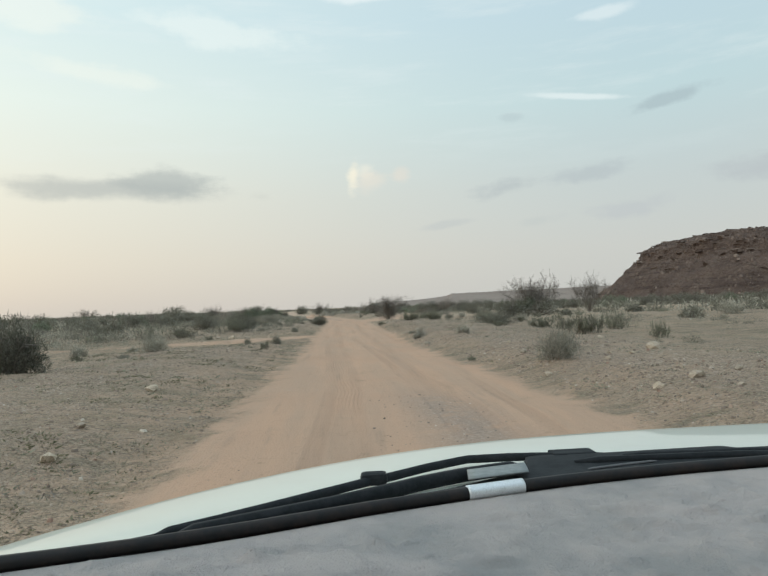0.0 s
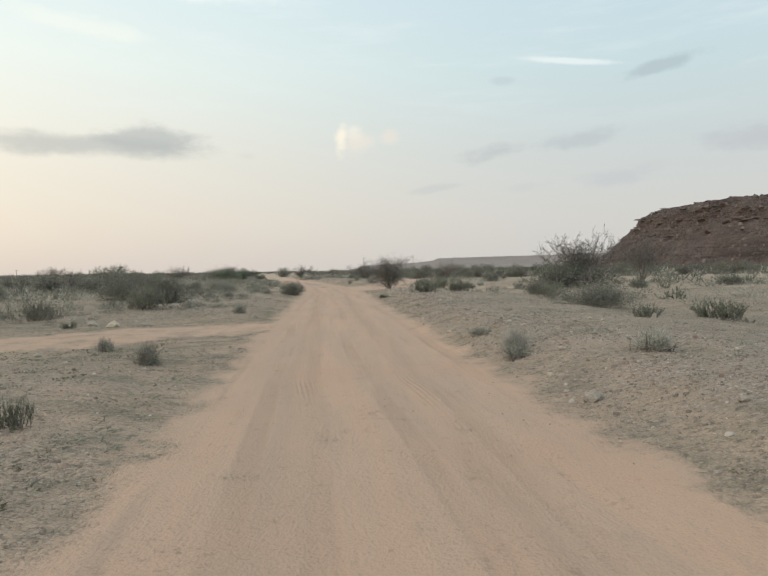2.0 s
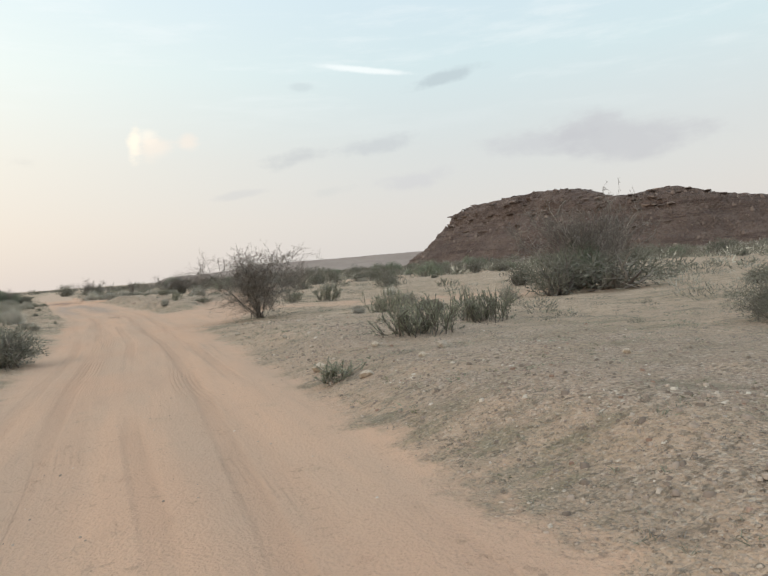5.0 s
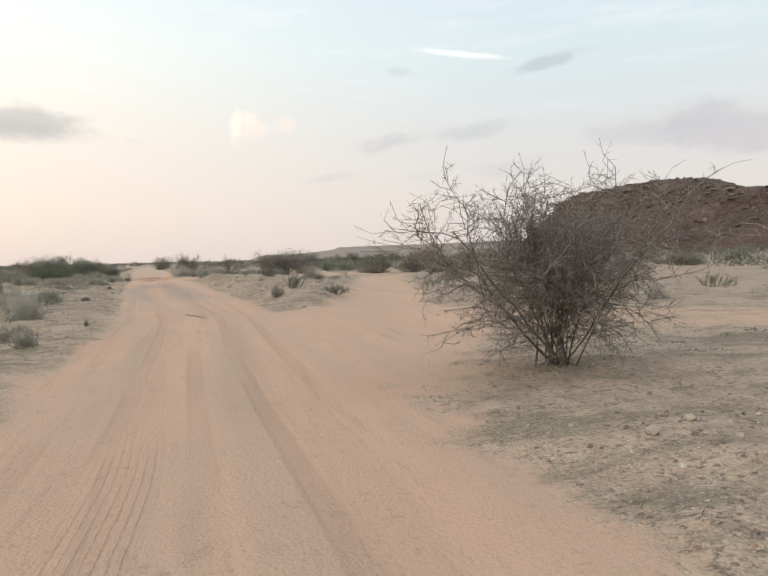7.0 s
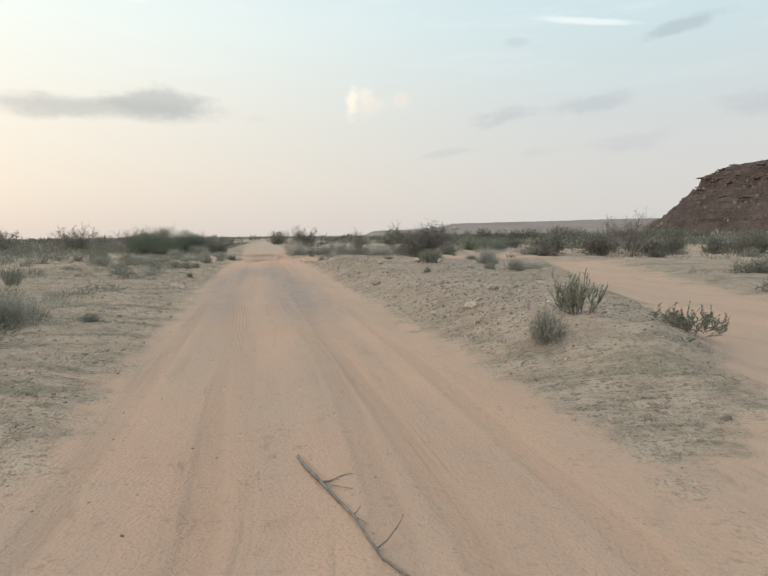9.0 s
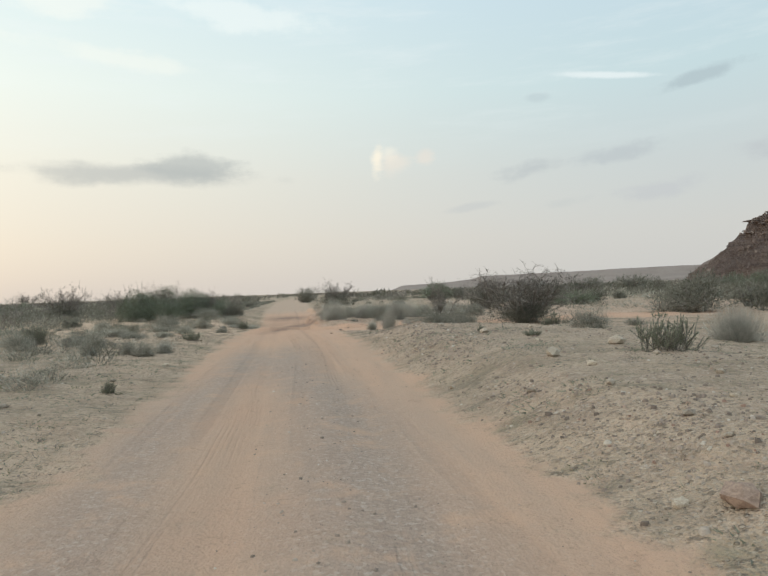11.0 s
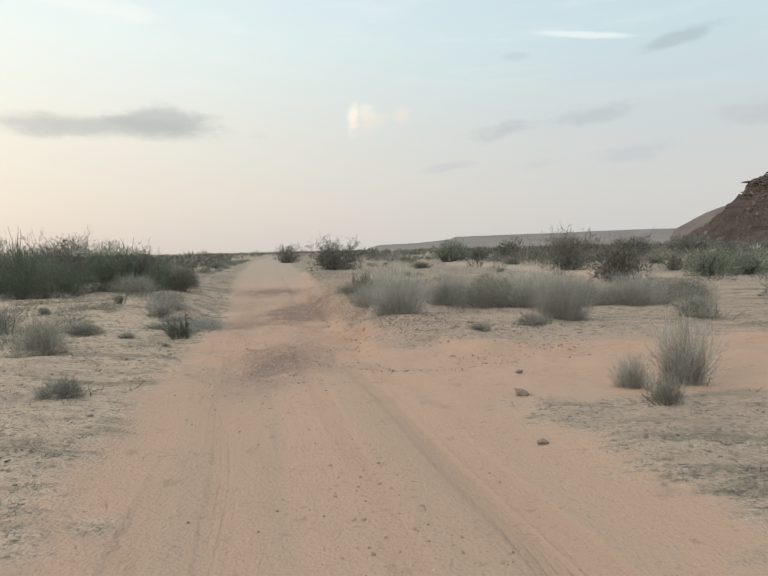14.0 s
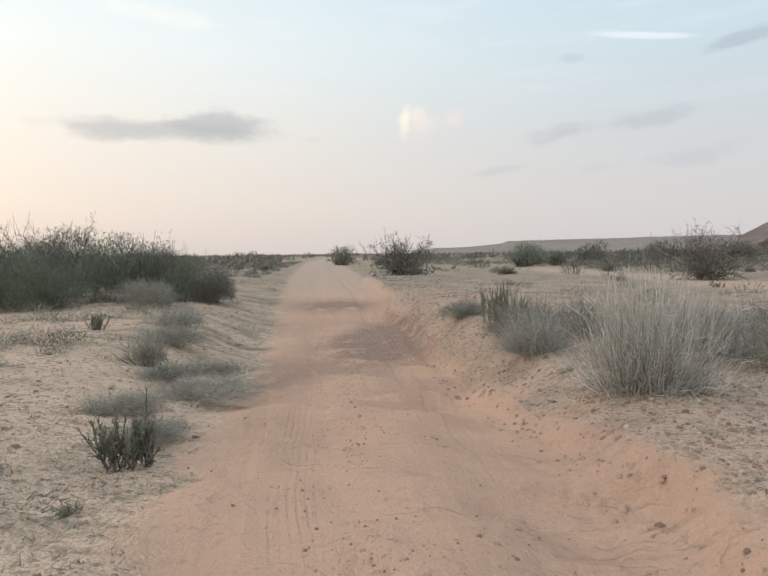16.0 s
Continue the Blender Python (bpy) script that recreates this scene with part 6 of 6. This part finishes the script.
def lone_stones():
    kinds = [rock_mesh("stone", 300 + i, ROCK) for i in range(6)]
    dark = [rock_mesh("stone", 320 + i, DARK_ROCK, 0.2, 0.6) for i in range(3)]

    def stone(x, y, size, label, me):
        ob = new("stone", me)
        ob.location = (x, y, float(ground_z(x, y)) + size * 0.12)
        ob.rotation_euler, ob.scale = (0.2 * math.sin(x * 7), 0.2 * math.sin(y * 5), x * 3.1 + y), (size, size * 0.8, size * 0.75)
        tagged(ob, label, "stone", "loose stones beside the track")

    pale, brown = "pale angular limestone lying on the gravel bank", "red-brown stone lying on the sandy track"
    for x, y, s in ((3.4, 15.7, 0.26), (3.2, 12.6, 0.22), (4.0, 9.4, 0.24), (4.6, 13.2, 0.2), (6.1, 14.6, 0.45), (-8.6, 35.9, 0.5), (-7.9, 36.6, 0.38), (-9.6, 36.8, 0.42), (-5.06, 95.0, 0.34), (-4.7, 94.2, 0.2), (-3.6, 96.6, 0.4), (-2.9, 95.9, 0.3), (4.9, 86.2, 0.36), (5.6, 86.7, 0.3), (6.2, 85.7, 0.42), (7.6, 86.1, 0.46), (5.3, 85.2, 0.26), (6.9, 85.0, 0.24)):
        stone(x, y, s, pale, kinds[int(x * 10) % 6])
    stone(-5.15, 89.4, 0.34, "dark red-brown stone lying on the gravel bank", dark[2])
    stone(-10.1, 112.1, 0.22, brown, dark[0])
    stone(-10.3, 110.4, 0.12, brown, dark[1])
    stone(-9.9, 113.2, 0.14, brown, dark[2])
    rng = random.Random(8)
    made = 0
    while made < 230:
        y = rng.choice([rng.uniform(4, 62), rng.uniform(4, 62), rng.uniform(80, 108), rng.uniform(60, 140)])
        u = rng.choice([rng.uniform(2.2, 6.5), rng.uniform(2.2, 9), -rng.uniform(2.6, 9)])
        x = u + float(track_centre(y))
        if float(sandiness(x, y)) < 0.3:
            stone(x, y, rng.uniform(0.09, 0.2) * (1.6 if rng.random() < 0.12 else 1), "small " + pale if u > 0 else "small pale angular stone on stony ground", kinds[made % 6])
            made += 1


def utility_poles():
    """Three wooden poles of a power line on the far skyline."""
    for x, y, tall in ((-339.4, 558.8, 7.4), (-308.3, 576.7, 6.4), (-256.6, 601.6, 5.9)):
        pole = new("utility_pole")
        pole.location = (x, y, float(ground_z(x, y)))
        tagged(pole, "thin dark wooden utility pole on the far skyline", "pole", "power line on the skyline")
        at = np.array([[(0, 0, -0.3), (0.02, 0, tall * 0.5), (0, 0, tall)]])
        part("post", mesh_of("post", *tubes(at, np.array([[0.2, 0.18, 0.15]]), 7), BARK), pole)
        arm = np.array([[(-1.1, -0.3, tall - 0.45), (0, 0, tall - 0.45), (1.1, 0.3, tall - 0.45)]])
        part("crossarm", mesh_of("crossarm", *tubes(arm, np.array([[0.09, 0.1, 0.09]]), 4), BARK), pole)
        for k in (-1.0, 0.0, 1.0):
            pin = np.array([[(k, k * 0.27, tall - 0.42), (k, k * 0.27, tall - 0.3), (k, k * 0.27, tall - 0.12)]])
            part("insulator", mesh_of("insulator", *tubes(pin, np.array([[0.04, 0.09, 0.05]]), 6), BARK), pole)


def fallen_branch():
    """A dead crooked branch that lies across the sandy track."""
    rng = np.random.default_rng(44)
    xs = np.linspace(0, 1, 9)
    x, y = -5.65 + 0.75 * xs + rng.normal(0, 0.02, 9), 76.2 - 1.7 * xs + rng.normal(0, 0.02, 9)
    main = np.stack([x, y, ground_z(x, y) + 0.008 + 0.008 * np.sin(xs * 7) ** 2], -1)[None]
    p, d = sprout(rng, main, 7, 0.15, 0.95, 0.7)
    side = grow(rng, p, d * np.array([1, 1, 0.25]), rng.uniform(0.12, 0.3, 7), 5, 0.25, 0.0)
    side[..., 2] = np.maximum(side[..., 2], ground_z(side[..., 0], side[..., 1]) + 0.008)
    ob = tagged(new("dead_branch"), "dead grey-brown branch lying on the sandy track", "branch")
    part("stem", mesh_of("stem", *tubes(main, taper(1, 9, 0.012, 0.006), 6), BARK, True), ob)
    part("twigs", mesh_of("twigs", *tubes(side, taper(7, 5, 0.005, 0.0025), 4), BARK, True), ob)


fallen_branch()
utility_poles()
fill_brush()
far_scrub()
ground_litter()
scatter_stones()
soil_clods()
lone_stones()


# ---- the car that the drive starts in, standing at its first place on the track ----
def car_materials():
    paint = material("white_car_paint", 0.3)
    paint.bsdf.inputs["Base Color"].default_value = (0.78, 0.80, 0.76, 1)
    paint.bsdf.inputs["Coat Weight"].default_value = 0.6
    dust = paint.span(paint.noise(paint.place, 5, 4), 0.4, 0.75)
    paint.put(paint.mix(paint.math("MULTIPLY", dust, 0.25), (0.6, 0.625, 0.56, 1), (0.5, 0.475, 0.41, 1)), paint.bsdf.inputs["Base Color"])
    cloth = material("grey_dash_carpet", 1.0)
    weave = cloth.noise(cloth.place, 420, 2, 0.7)
    lumps = cloth.noise(cloth.place, 26, 4, 0.6)
    stain = cloth.noise(cloth.place, 6, 4, 0.6)
    col = cloth.mix(cloth.span(stain, 0.35, 0.65), (0.43, 0.385, 0.37, 1), (0.3, 0.29, 0.285, 1))
    col = cloth.mix(cloth.math("MULTIPLY", cloth.span(weave, 0.35, 0.65), 0.35), col, (0.36, 0.33, 0.32, 1))
    cloth.put(col, cloth.bsdf.inputs["Base Color"])
    relief(cloth, cloth.math("ADD", cloth.math("MULTIPLY", lumps, 1.0), cloth.math("MULTIPLY", weave, 0.25)), 1.0, 0.014)
    tape = material("silver_mesh_tape", 0.35)
    cells = tape.voronoi(tape.scaled(tape.place, (330, 330, 330)), 1.0, "DISTANCE_TO_EDGE")
    tape.put(tape.mix(tape.span(cells, 0.02, 0.14), (0.5, 0.51, 0.52, 1), (0.72, 0.74, 0.76, 1)), tape.bsdf.inputs["Base Color"])
    tape.bsdf.inputs["Metallic"].default_value = 0.55
    return {
        "paint": paint.made,
        "cloth": cloth.made,
        "tape": tape.made,
        "black": plain("black_weathered_plastic", (0.01, 0.012, 0.014), (0.02, 0.022, 0.025), 30, 0.8, 0.3, 0.001, 0),
        "strip": plain("dark_brown_window_strip", (0.008, 0.008, 0.009), (0.02, 0.014, 0.012), 18, 0.55, 0.2, 0.001, 0),
        "dash": plain("grey_dashboard_plastic", (0.10, 0.10, 0.105), (0.13, 0.13, 0.135), 90, 0.6, 0.4, 0.0006, 0),
        # flat grey that imitates the tape mirrored in the windscreen
        "patch": plain("tape_reflection_grey", (0.2, 0.215, 0.215), (0.26, 0.275, 0.275), 60, 0.7, 0.2, 0.001, 0),
        "piping": plain("brown_corded_edging", (0.06, 0.038, 0.032), (0.12, 0.08, 0.068), 160, 0.95, 0.8, 0.002, 0),
        "rubber": plain("tyre_rubber", (0.018, 0.018, 0.018), (0.05, 0.044, 0.038), 12, 0.9, 0.4, 0.003, 0),
        "alloy": plain("silver_wheel_alloy", (0.42, 0.42, 0.43), (0.5, 0.5, 0.5), 20, 0.4, 0, 0, 0, 0.8),
        "seat": plain("grey_seat_cloth", (0.13, 0.125, 0.12), (0.18, 0.17, 0.165), 60, 0.95, 0.4, 0.002, 0),
        "lamp": plain("clear_lamp_cover", (0.5, 0.52, 0.53), (0.6, 0.62, 0.63), 30, 0.15, 0, 0, 0),
        "screen": plain("pale_radio_screen", (0.30, 0.34, 0.37), (0.34, 0.38, 0.41), 8, 0.25, 0, 0, 0),
    }


def sheet(name, xs, ys, height, mat, thick=0.02):
    """A curved panel over a grid, with thickness; height(x, y) may move x, y too."""
    X, Y = np.meshgrid(xs, ys)
    x, y, z = height(X, Y)
    top = np.stack([x, y, z], -1)
    low = top - np.array([0, 0, thick])
    n, m = X.shape
    v = np.concatenate([top.reshape(-1, 3), low.reshape(-1, 3)])
    i = np.arange(n * m).reshape(n, m)
    j = i + n * m
    f = [np.stack([i[:-1, :-1], i[:-1, 1:], i[1:, 1:], i[1:, :-1]], -1).reshape(-1, 4), np.stack([j[:-1, :-1], j[1:, :-1], j[1:, 1:], j[:-1, 1:]], -1).reshape(-1, 4)]
    rim = np.concatenate([i[0, :], i[1:, -1], i[-1, -2::-1], i[-2:0:-1, 0]])
    nxt = np.roll(rim, -1)
    f.append(np.stack([rim, rim + n * m, nxt + n * m, nxt], -1))
    return mesh_of(name, v, np.concatenate(f), mat, True)


def rod(name, points, radius, mat, sides=8, flat=1.0):
    """A bent rod through points, closed at its ends by taper."""
    p = np.array(points, float)
    t = np.linspace(0, len(p) - 1, len(p) * 5)
    path = np.stack([np.interp(t, np.arange(len(p)), p[:, k]) for k in range(3)], -1)
    r = np.full(len(path), radius)
    r[0] = r[-1] = radius * 0.35
    v, f = tubes(path[None], r[None], sides)
    mid = np.repeat(path, sides, 0)
    v[:, 2] = mid[:, 2] + (v[:, 2] - mid[:, 2]) * flat
    return mesh_of(name, v, f, mat, True)


def block(size, at, bevel=0.02, turn=0.0, shape=None):
    bm = bmesh.new()
    bmesh.ops.create_cube(bm, size=1.0)
    for v in bm.verts:
        v.co = Vector((v.co.x * size[0], v.co.y * size[1], v.co.z * size[2]))
        if shape:
            v.co = shape(v.co)
    bmesh.ops.bevel(bm, geom=bm.edges[:], offset=bevel, segments=2, affect="EDGES", profile=0.6)
    bmesh.ops.rotate(bm, verts=bm.verts, cent=(0, 0, 0), matrix=Matrix.Rotation(turn, 3, "X"))
    bmesh.ops.translate(bm, verts=bm.verts, vec=at)
    return bm


def build_car():
    m = car_materials()
    mid, half = 0.42, 1.0
    car = new("car")
    car.matrix_world = pose(0, 0, float(ground_z(0, 0)), 0, 0, 4.5)
    tagged(car, "dusty white off-road car with a grey carpeted dashboard", "car")

    def base_y(x):
        return 0.957 + np.where(x < 0.04, 0.185, 0.15) * np.tanh((x - 0.04) * 1.9)

    def side(x):
        return (x - mid) / half

    # bonnet: flat crown that rolls over at its nose and at the wing
    def bonnet(X, Y):
        crest = 1.826 - 0.665 * np.clip((1.05 - X) / 1.64, 0, 1.2) ** 2.75
        rear = base_y(X) + 0.06
        k, j = np.minimum(Y, 1), np.maximum(Y - 1, 0)
        y = rear + (crest - rear) * k + 0.26 * j
        z = 1.183 - 0.029 * k ** 2 - 0.16 * j
        return X - 0.05 * j * np.clip((0.2 - X) / 0.8, 0, 1), y, z

    xs = np.linspace(-0.6, 1.44, 61)
    part("bonnet", sheet("bonnet", xs, np.concatenate([np.linspace(0, 1, 22), np.linspace(1.05, 2, 14)]), bonnet, m["paint"]), car, "white curved bonnet")

    # cowl under the windscreen
    def cowl(X, Y):
        far = np.interp(X, [-0.6, -0.485, -0.307, -0.2, 0.0, 0.2, 0.37, 0.42, 0.56, 0.6, 0.88, 0.9, 1.4], [0.9, 0.957, 1.047, 1.1, 1.13, 1.2, 1.29, 1.415, 1.435, 1.41, 1.415, 1.39, 1.365])
        y = base_y(X) + 0.01 + (far - base_y(X) - 0.01) * Y
        return X, y, 1.207 - 0.012 * Y + 0.003 * np.sin(Y * 9)

    part("cowl", sheet("cowl", np.linspace(-0.6, 1.4, 121), np.linspace(0, 1, 13), cowl, m["black"], 0.012), car, "black plastic scuttle panel")
    strip = [(x, float(base_y(np.array(x))) + 0.012, 1.241) for x in np.linspace(-0.52, 1.36, 24)]
    part("window_strip", rod("window_strip", strip, 0.0108, m["strip"], 10), car, "dark lower windscreen strip")
    tape = [(x, float(base_y(np.array(x))) + 0.0115, 1.2415) for x in np.linspace(0.2, 0.303, 6)]
    part("tape_patch", rod("tape_patch", tape, 0.0128, m["tape"], 12), car, "silver mesh tape patch")
    wiper = part("wiper", rod("wiper", [(-0.29, 1.03, 1.2), (-0.2, 1.11, 1.194), (-0.12, 1.172, 1.192), (-0.04, 1.232, 1.191), (0.057, 1.3, 1.191), (0.11, 1.33, 1.191), (0.19, 1.385, 1.191), (0.288, 1.437, 1.191), (0.39, 1.437, 1.191), (0.49, 1.422, 1.191), (0.57, 1.44, 1.191)], 0.0095, m["black"], 8), car, "black wiper arm")
    part("blade", rod("blade", [(-0.26, 1.03, 1.197), (-0.11, 1.105, 1.196), (-0.013, 1.15, 1.196), (0.089, 1.207, 1.196), (0.16, 1.25, 1.196), (0.25, 1.292, 1.196), (0.385, 1.332, 1.196)], 0.0125, m["black"], 6, 1.2), wiper)
    part("pivot", (block((0.055, 0.035, 0.026), (0.07, 1.312, 1.194), 0.01), m["black"]), wiper)
    part("spindle_cap", (block((0.1, 0.05, 0.014), (0.53, 1.425, 1.194), 0.006), m["black"]), wiper)
    # added sheet: the tape's windscreen reflection made as a solid grey piece
    patch = sheet("cowl_patch", np.linspace(0.243, 0.37, 8), np.linspace(0, 1, 4), lambda X, Y: (X + 0.012 * Y, 1.2 + 0.24 * (X - 0.243) + 0.068 * Y, 1.213 + 0 * X), m["patch"], 0.003)
    part("cowl_patch", patch, car, "grey sheet in place of the tape's reflection in the windscreen")
    slit = rod("cowl_slot", [(0.492, 1.239, 1.2075), (0.57, 1.257, 1.2075), (0.651, 1.272, 1.2075)], 0.003, m["dash"], 6)
    part("cowl_slot", slit, car, "pale slot in the scuttle")
    wiper = part("wiper", rod("wiper", [(0.62, 1.36, 1.2), (0.9, 1.34, 1.2), (1.2, 1.28, 1.2)], 0.007, m["black"], 8), car, "black wiper arm")
    part("blade", rod("blade", [(0.5, 1.33, 1.2), (0.85, 1.31, 1.2), (1.25, 1.22, 1.2)], 0.008, m["black"], 6, 1.3), wiper)

    # dashboard with its carpet cover
    def mat_top(X, Y):
        y = 0.44 + (base_y(X) - 0.44) * Y
        hump_l = 0.045 * np.exp(-(((X + 0.12) / 0.24) ** 4)) * np.exp(-(((y - 0.62) / 0.17) ** 4))
        z = 1.222 + 0.012 * Y - 0.06 * np.clip((0.56 - y) / 0.12, 0, 1) ** 2 + hump_l
        loose = 1 - Y ** 8
        z = z + loose * (0.006 * wave(X * 9, y * 13, 81) + 0.019 * np.maximum(wave(X * 20, y * 30, 82) - 0.25, 0) + 0.01 * np.maximum(wave(X * 48, y * 68, 83) - 0.25, 0))
        return X, y, z

    cover = part("dash_cover", sheet("dash_cover", mid + 0.93 * np.linspace(-1, 1, 170), np.linspace(0, 1, 90), mat_top, m["cloth"], 0.008), car, "worn grey carpet dashboard cover")
    edge = [(x, 0.442, float(mat_top(np.array([x]), np.array([0.0]))[2][0])) for x in np.linspace(-0.45, 1.33, 30)]
    part("edging", rod("edging", edge, 0.009, m["piping"], 8), cover, "brown corded edging")
    dash = part("dashboard", (block((1.8, 0.42, 0.34), (mid, 0.62, 1.03), 0.05), m["dash"]), car, "grey plastic dashboard")
    part("instrument_hood", sheet("instrument_hood", np.linspace(-0.34, 0.1, 21), np.linspace(0, 1, 8), lambda X, Y: (X, 0.36 + 0.14 * Y, 1.235 - 0.06 * np.abs((X + 0.12) / 0.22) ** 2.5 - 0.02 * (1 - Y)), m["black"], 0.03), dash, "black curved instrument hood")
    part("radio_screen", (block((0.24, 0.02, 0.13), (0.44, 0.405, 1.06), 0.006), m["screen"]), dash, "pale radio screen")
    part("air_vent", (block((0.16, 0.02, 0.07), (0.72, 0.405, 1.1), 0.01), m["black"]), dash, "black air vent")
    # shell
    def flank(sign):
        prof = [(-2.35, 0.45), (-1.9, 0.42), (-1.72, 0.78), (-1.2, 0.82), (-0.95, 0.42), (0.95, 0.42), (1.1, 0.72), (1.45, 0.84), (1.8, 0.72), (1.92, 0.45), (2.12, 0.5), (2.1, 0.98), (1.3, 1.08), (0.9, 1.14), (-2.3, 1.12)]
        if sign < 0:
            prof = [(y, z - (0.1 if y > 0.85 and z > 0.9 else 0)) for y, z in prof]
        bm = bmesh.new()
        x = mid + sign * (half + 0.02)
        a = [bm.verts.new((x, y, z)) for y, z in prof]
        b = [bm.verts.new((x - sign * 0.07, y, z)) for y, z in prof]
        bm.faces.new(a), bm.faces.new(b[::-1])
        for k in range(len(prof)):
            bm.faces.new((a[k], b[k], b[(k + 1) % len(prof)], a[(k + 1) % len(prof)]))
        bmesh.ops.recalc_face_normals(bm, faces=bm.faces)
        return bm

    for sign in (-1, 1):
        wing = part("side_panel", (flank(sign), m["paint"]), car)
        part("door_handle", (block((0.03, 0.2, 0.03), (mid + sign * (half + 0.012), -0.35, 0.98), 0.01), m["black"]), wing)
        part("pillar", rod("pillar", [(mid + sign * 0.97, 0.74, 1.16), (mid + sign * 0.86, 0.36, 1.5), (mid + sign * 0.72, 0.05, 1.8)], 0.04, m["paint"], 8), car)
        part("pillar", rod("pillar", [(mid + sign * 0.92, -0.6, 1.1), (mid + sign * 0.74, -0.62, 1.8)], 0.045, m["black"], 8), car)
        part("pillar", rod("pillar", [(mid + sign * 0.92, -2.2, 1.1), (mid + sign * 0.74, -2.0, 1.8)], 0.06, m["paint"], 8), car)
        part("headlamp", (block((0.3, 0.06, 0.16), (mid + sign * 0.7, 2.06, 0.88), 0.03), m["lamp"]), car, "clear headlamp")
        part("wing_mirror", (block((0.2, 0.09, 0.2), (mid + sign * 1.14, 0.52, 1.22), 0.04), m["paint"]), car)
        for y in (1.45, -1.45):
            x = mid + sign * (half - 0.14)
            ring = bmesh.new()
            bmesh.ops.create_cone(ring, cap_ends=True, segments=32, radius1=0.38, radius2=0.38, depth=0.24)
            bmesh.ops.bevel(ring, geom=[e for e in ring.edges if len({round(v.co.z, 3) for v in e.verts}) == 1], offset=0.05, segments=3, affect="EDGES")
            bmesh.ops.rotate(ring, verts=ring.verts, cent=(0, 0, 0), matrix=Matrix.Rotation(radians(90), 3, "Y"))
            bmesh.ops.translate(ring, verts=ring.verts, vec=(x, y, 0.385))
            wheel = part("wheel", (ring, m["rubber"]), car, "dusty black tyre")
            hub = bmesh.new()
            bmesh.ops.create_cone(hub, cap_ends=True, segments=24, radius1=0.22, radius2=0.19, depth=0.03)
            bmesh.ops.rotate(hub, verts=hub.verts, cent=(0, 0, 0), matrix=Matrix.Rotation(radians(90 * sign), 3, "Y"))
            bmesh.ops.translate(hub, verts=hub.verts, vec=(x + sign * 0.125, y, 0.385))
            part("rim", (hub, m["alloy"]), wheel, "silver wheel rim")
    part("roof", sheet("roof", mid + 0.78 * np.linspace(-1, 1, 15), np.linspace(-2.1, 0.12, 15), lambda X, Y: (X, Y, 1.86 - 0.05 * ((X - mid) / 0.78) ** 4 - 0.04 * (np.abs(Y + 1.0) / 1.1) ** 4), m["paint"], 0.05), car)
    part("windscreen_header", rod("windscreen_header", [(mid - 0.76, 0.06, 1.79), (mid, 0.13, 1.81), (mid + 0.76, 0.06, 1.79)], 0.03, m["black"], 8), car, "black windscreen header")
    part("nose", (block((1.72, 0.1, 0.42), (mid, 2.06, 0.76), 0.04), m["paint"]), car)
    part("bumper", (block((1.86, 0.2, 0.2), (mid, 2.1, 0.5), 0.05), m["black"]), car)
    part("tailgate", (block((1.84, 0.08, 0.7), (mid, -2.3, 0.78), 0.03), m["paint"]), car)
    part("floor_pan", (block((1.76, 3.2, 0.06), (mid, -0.75, 0.46), 0.02), m["black"]), car)


build_car()
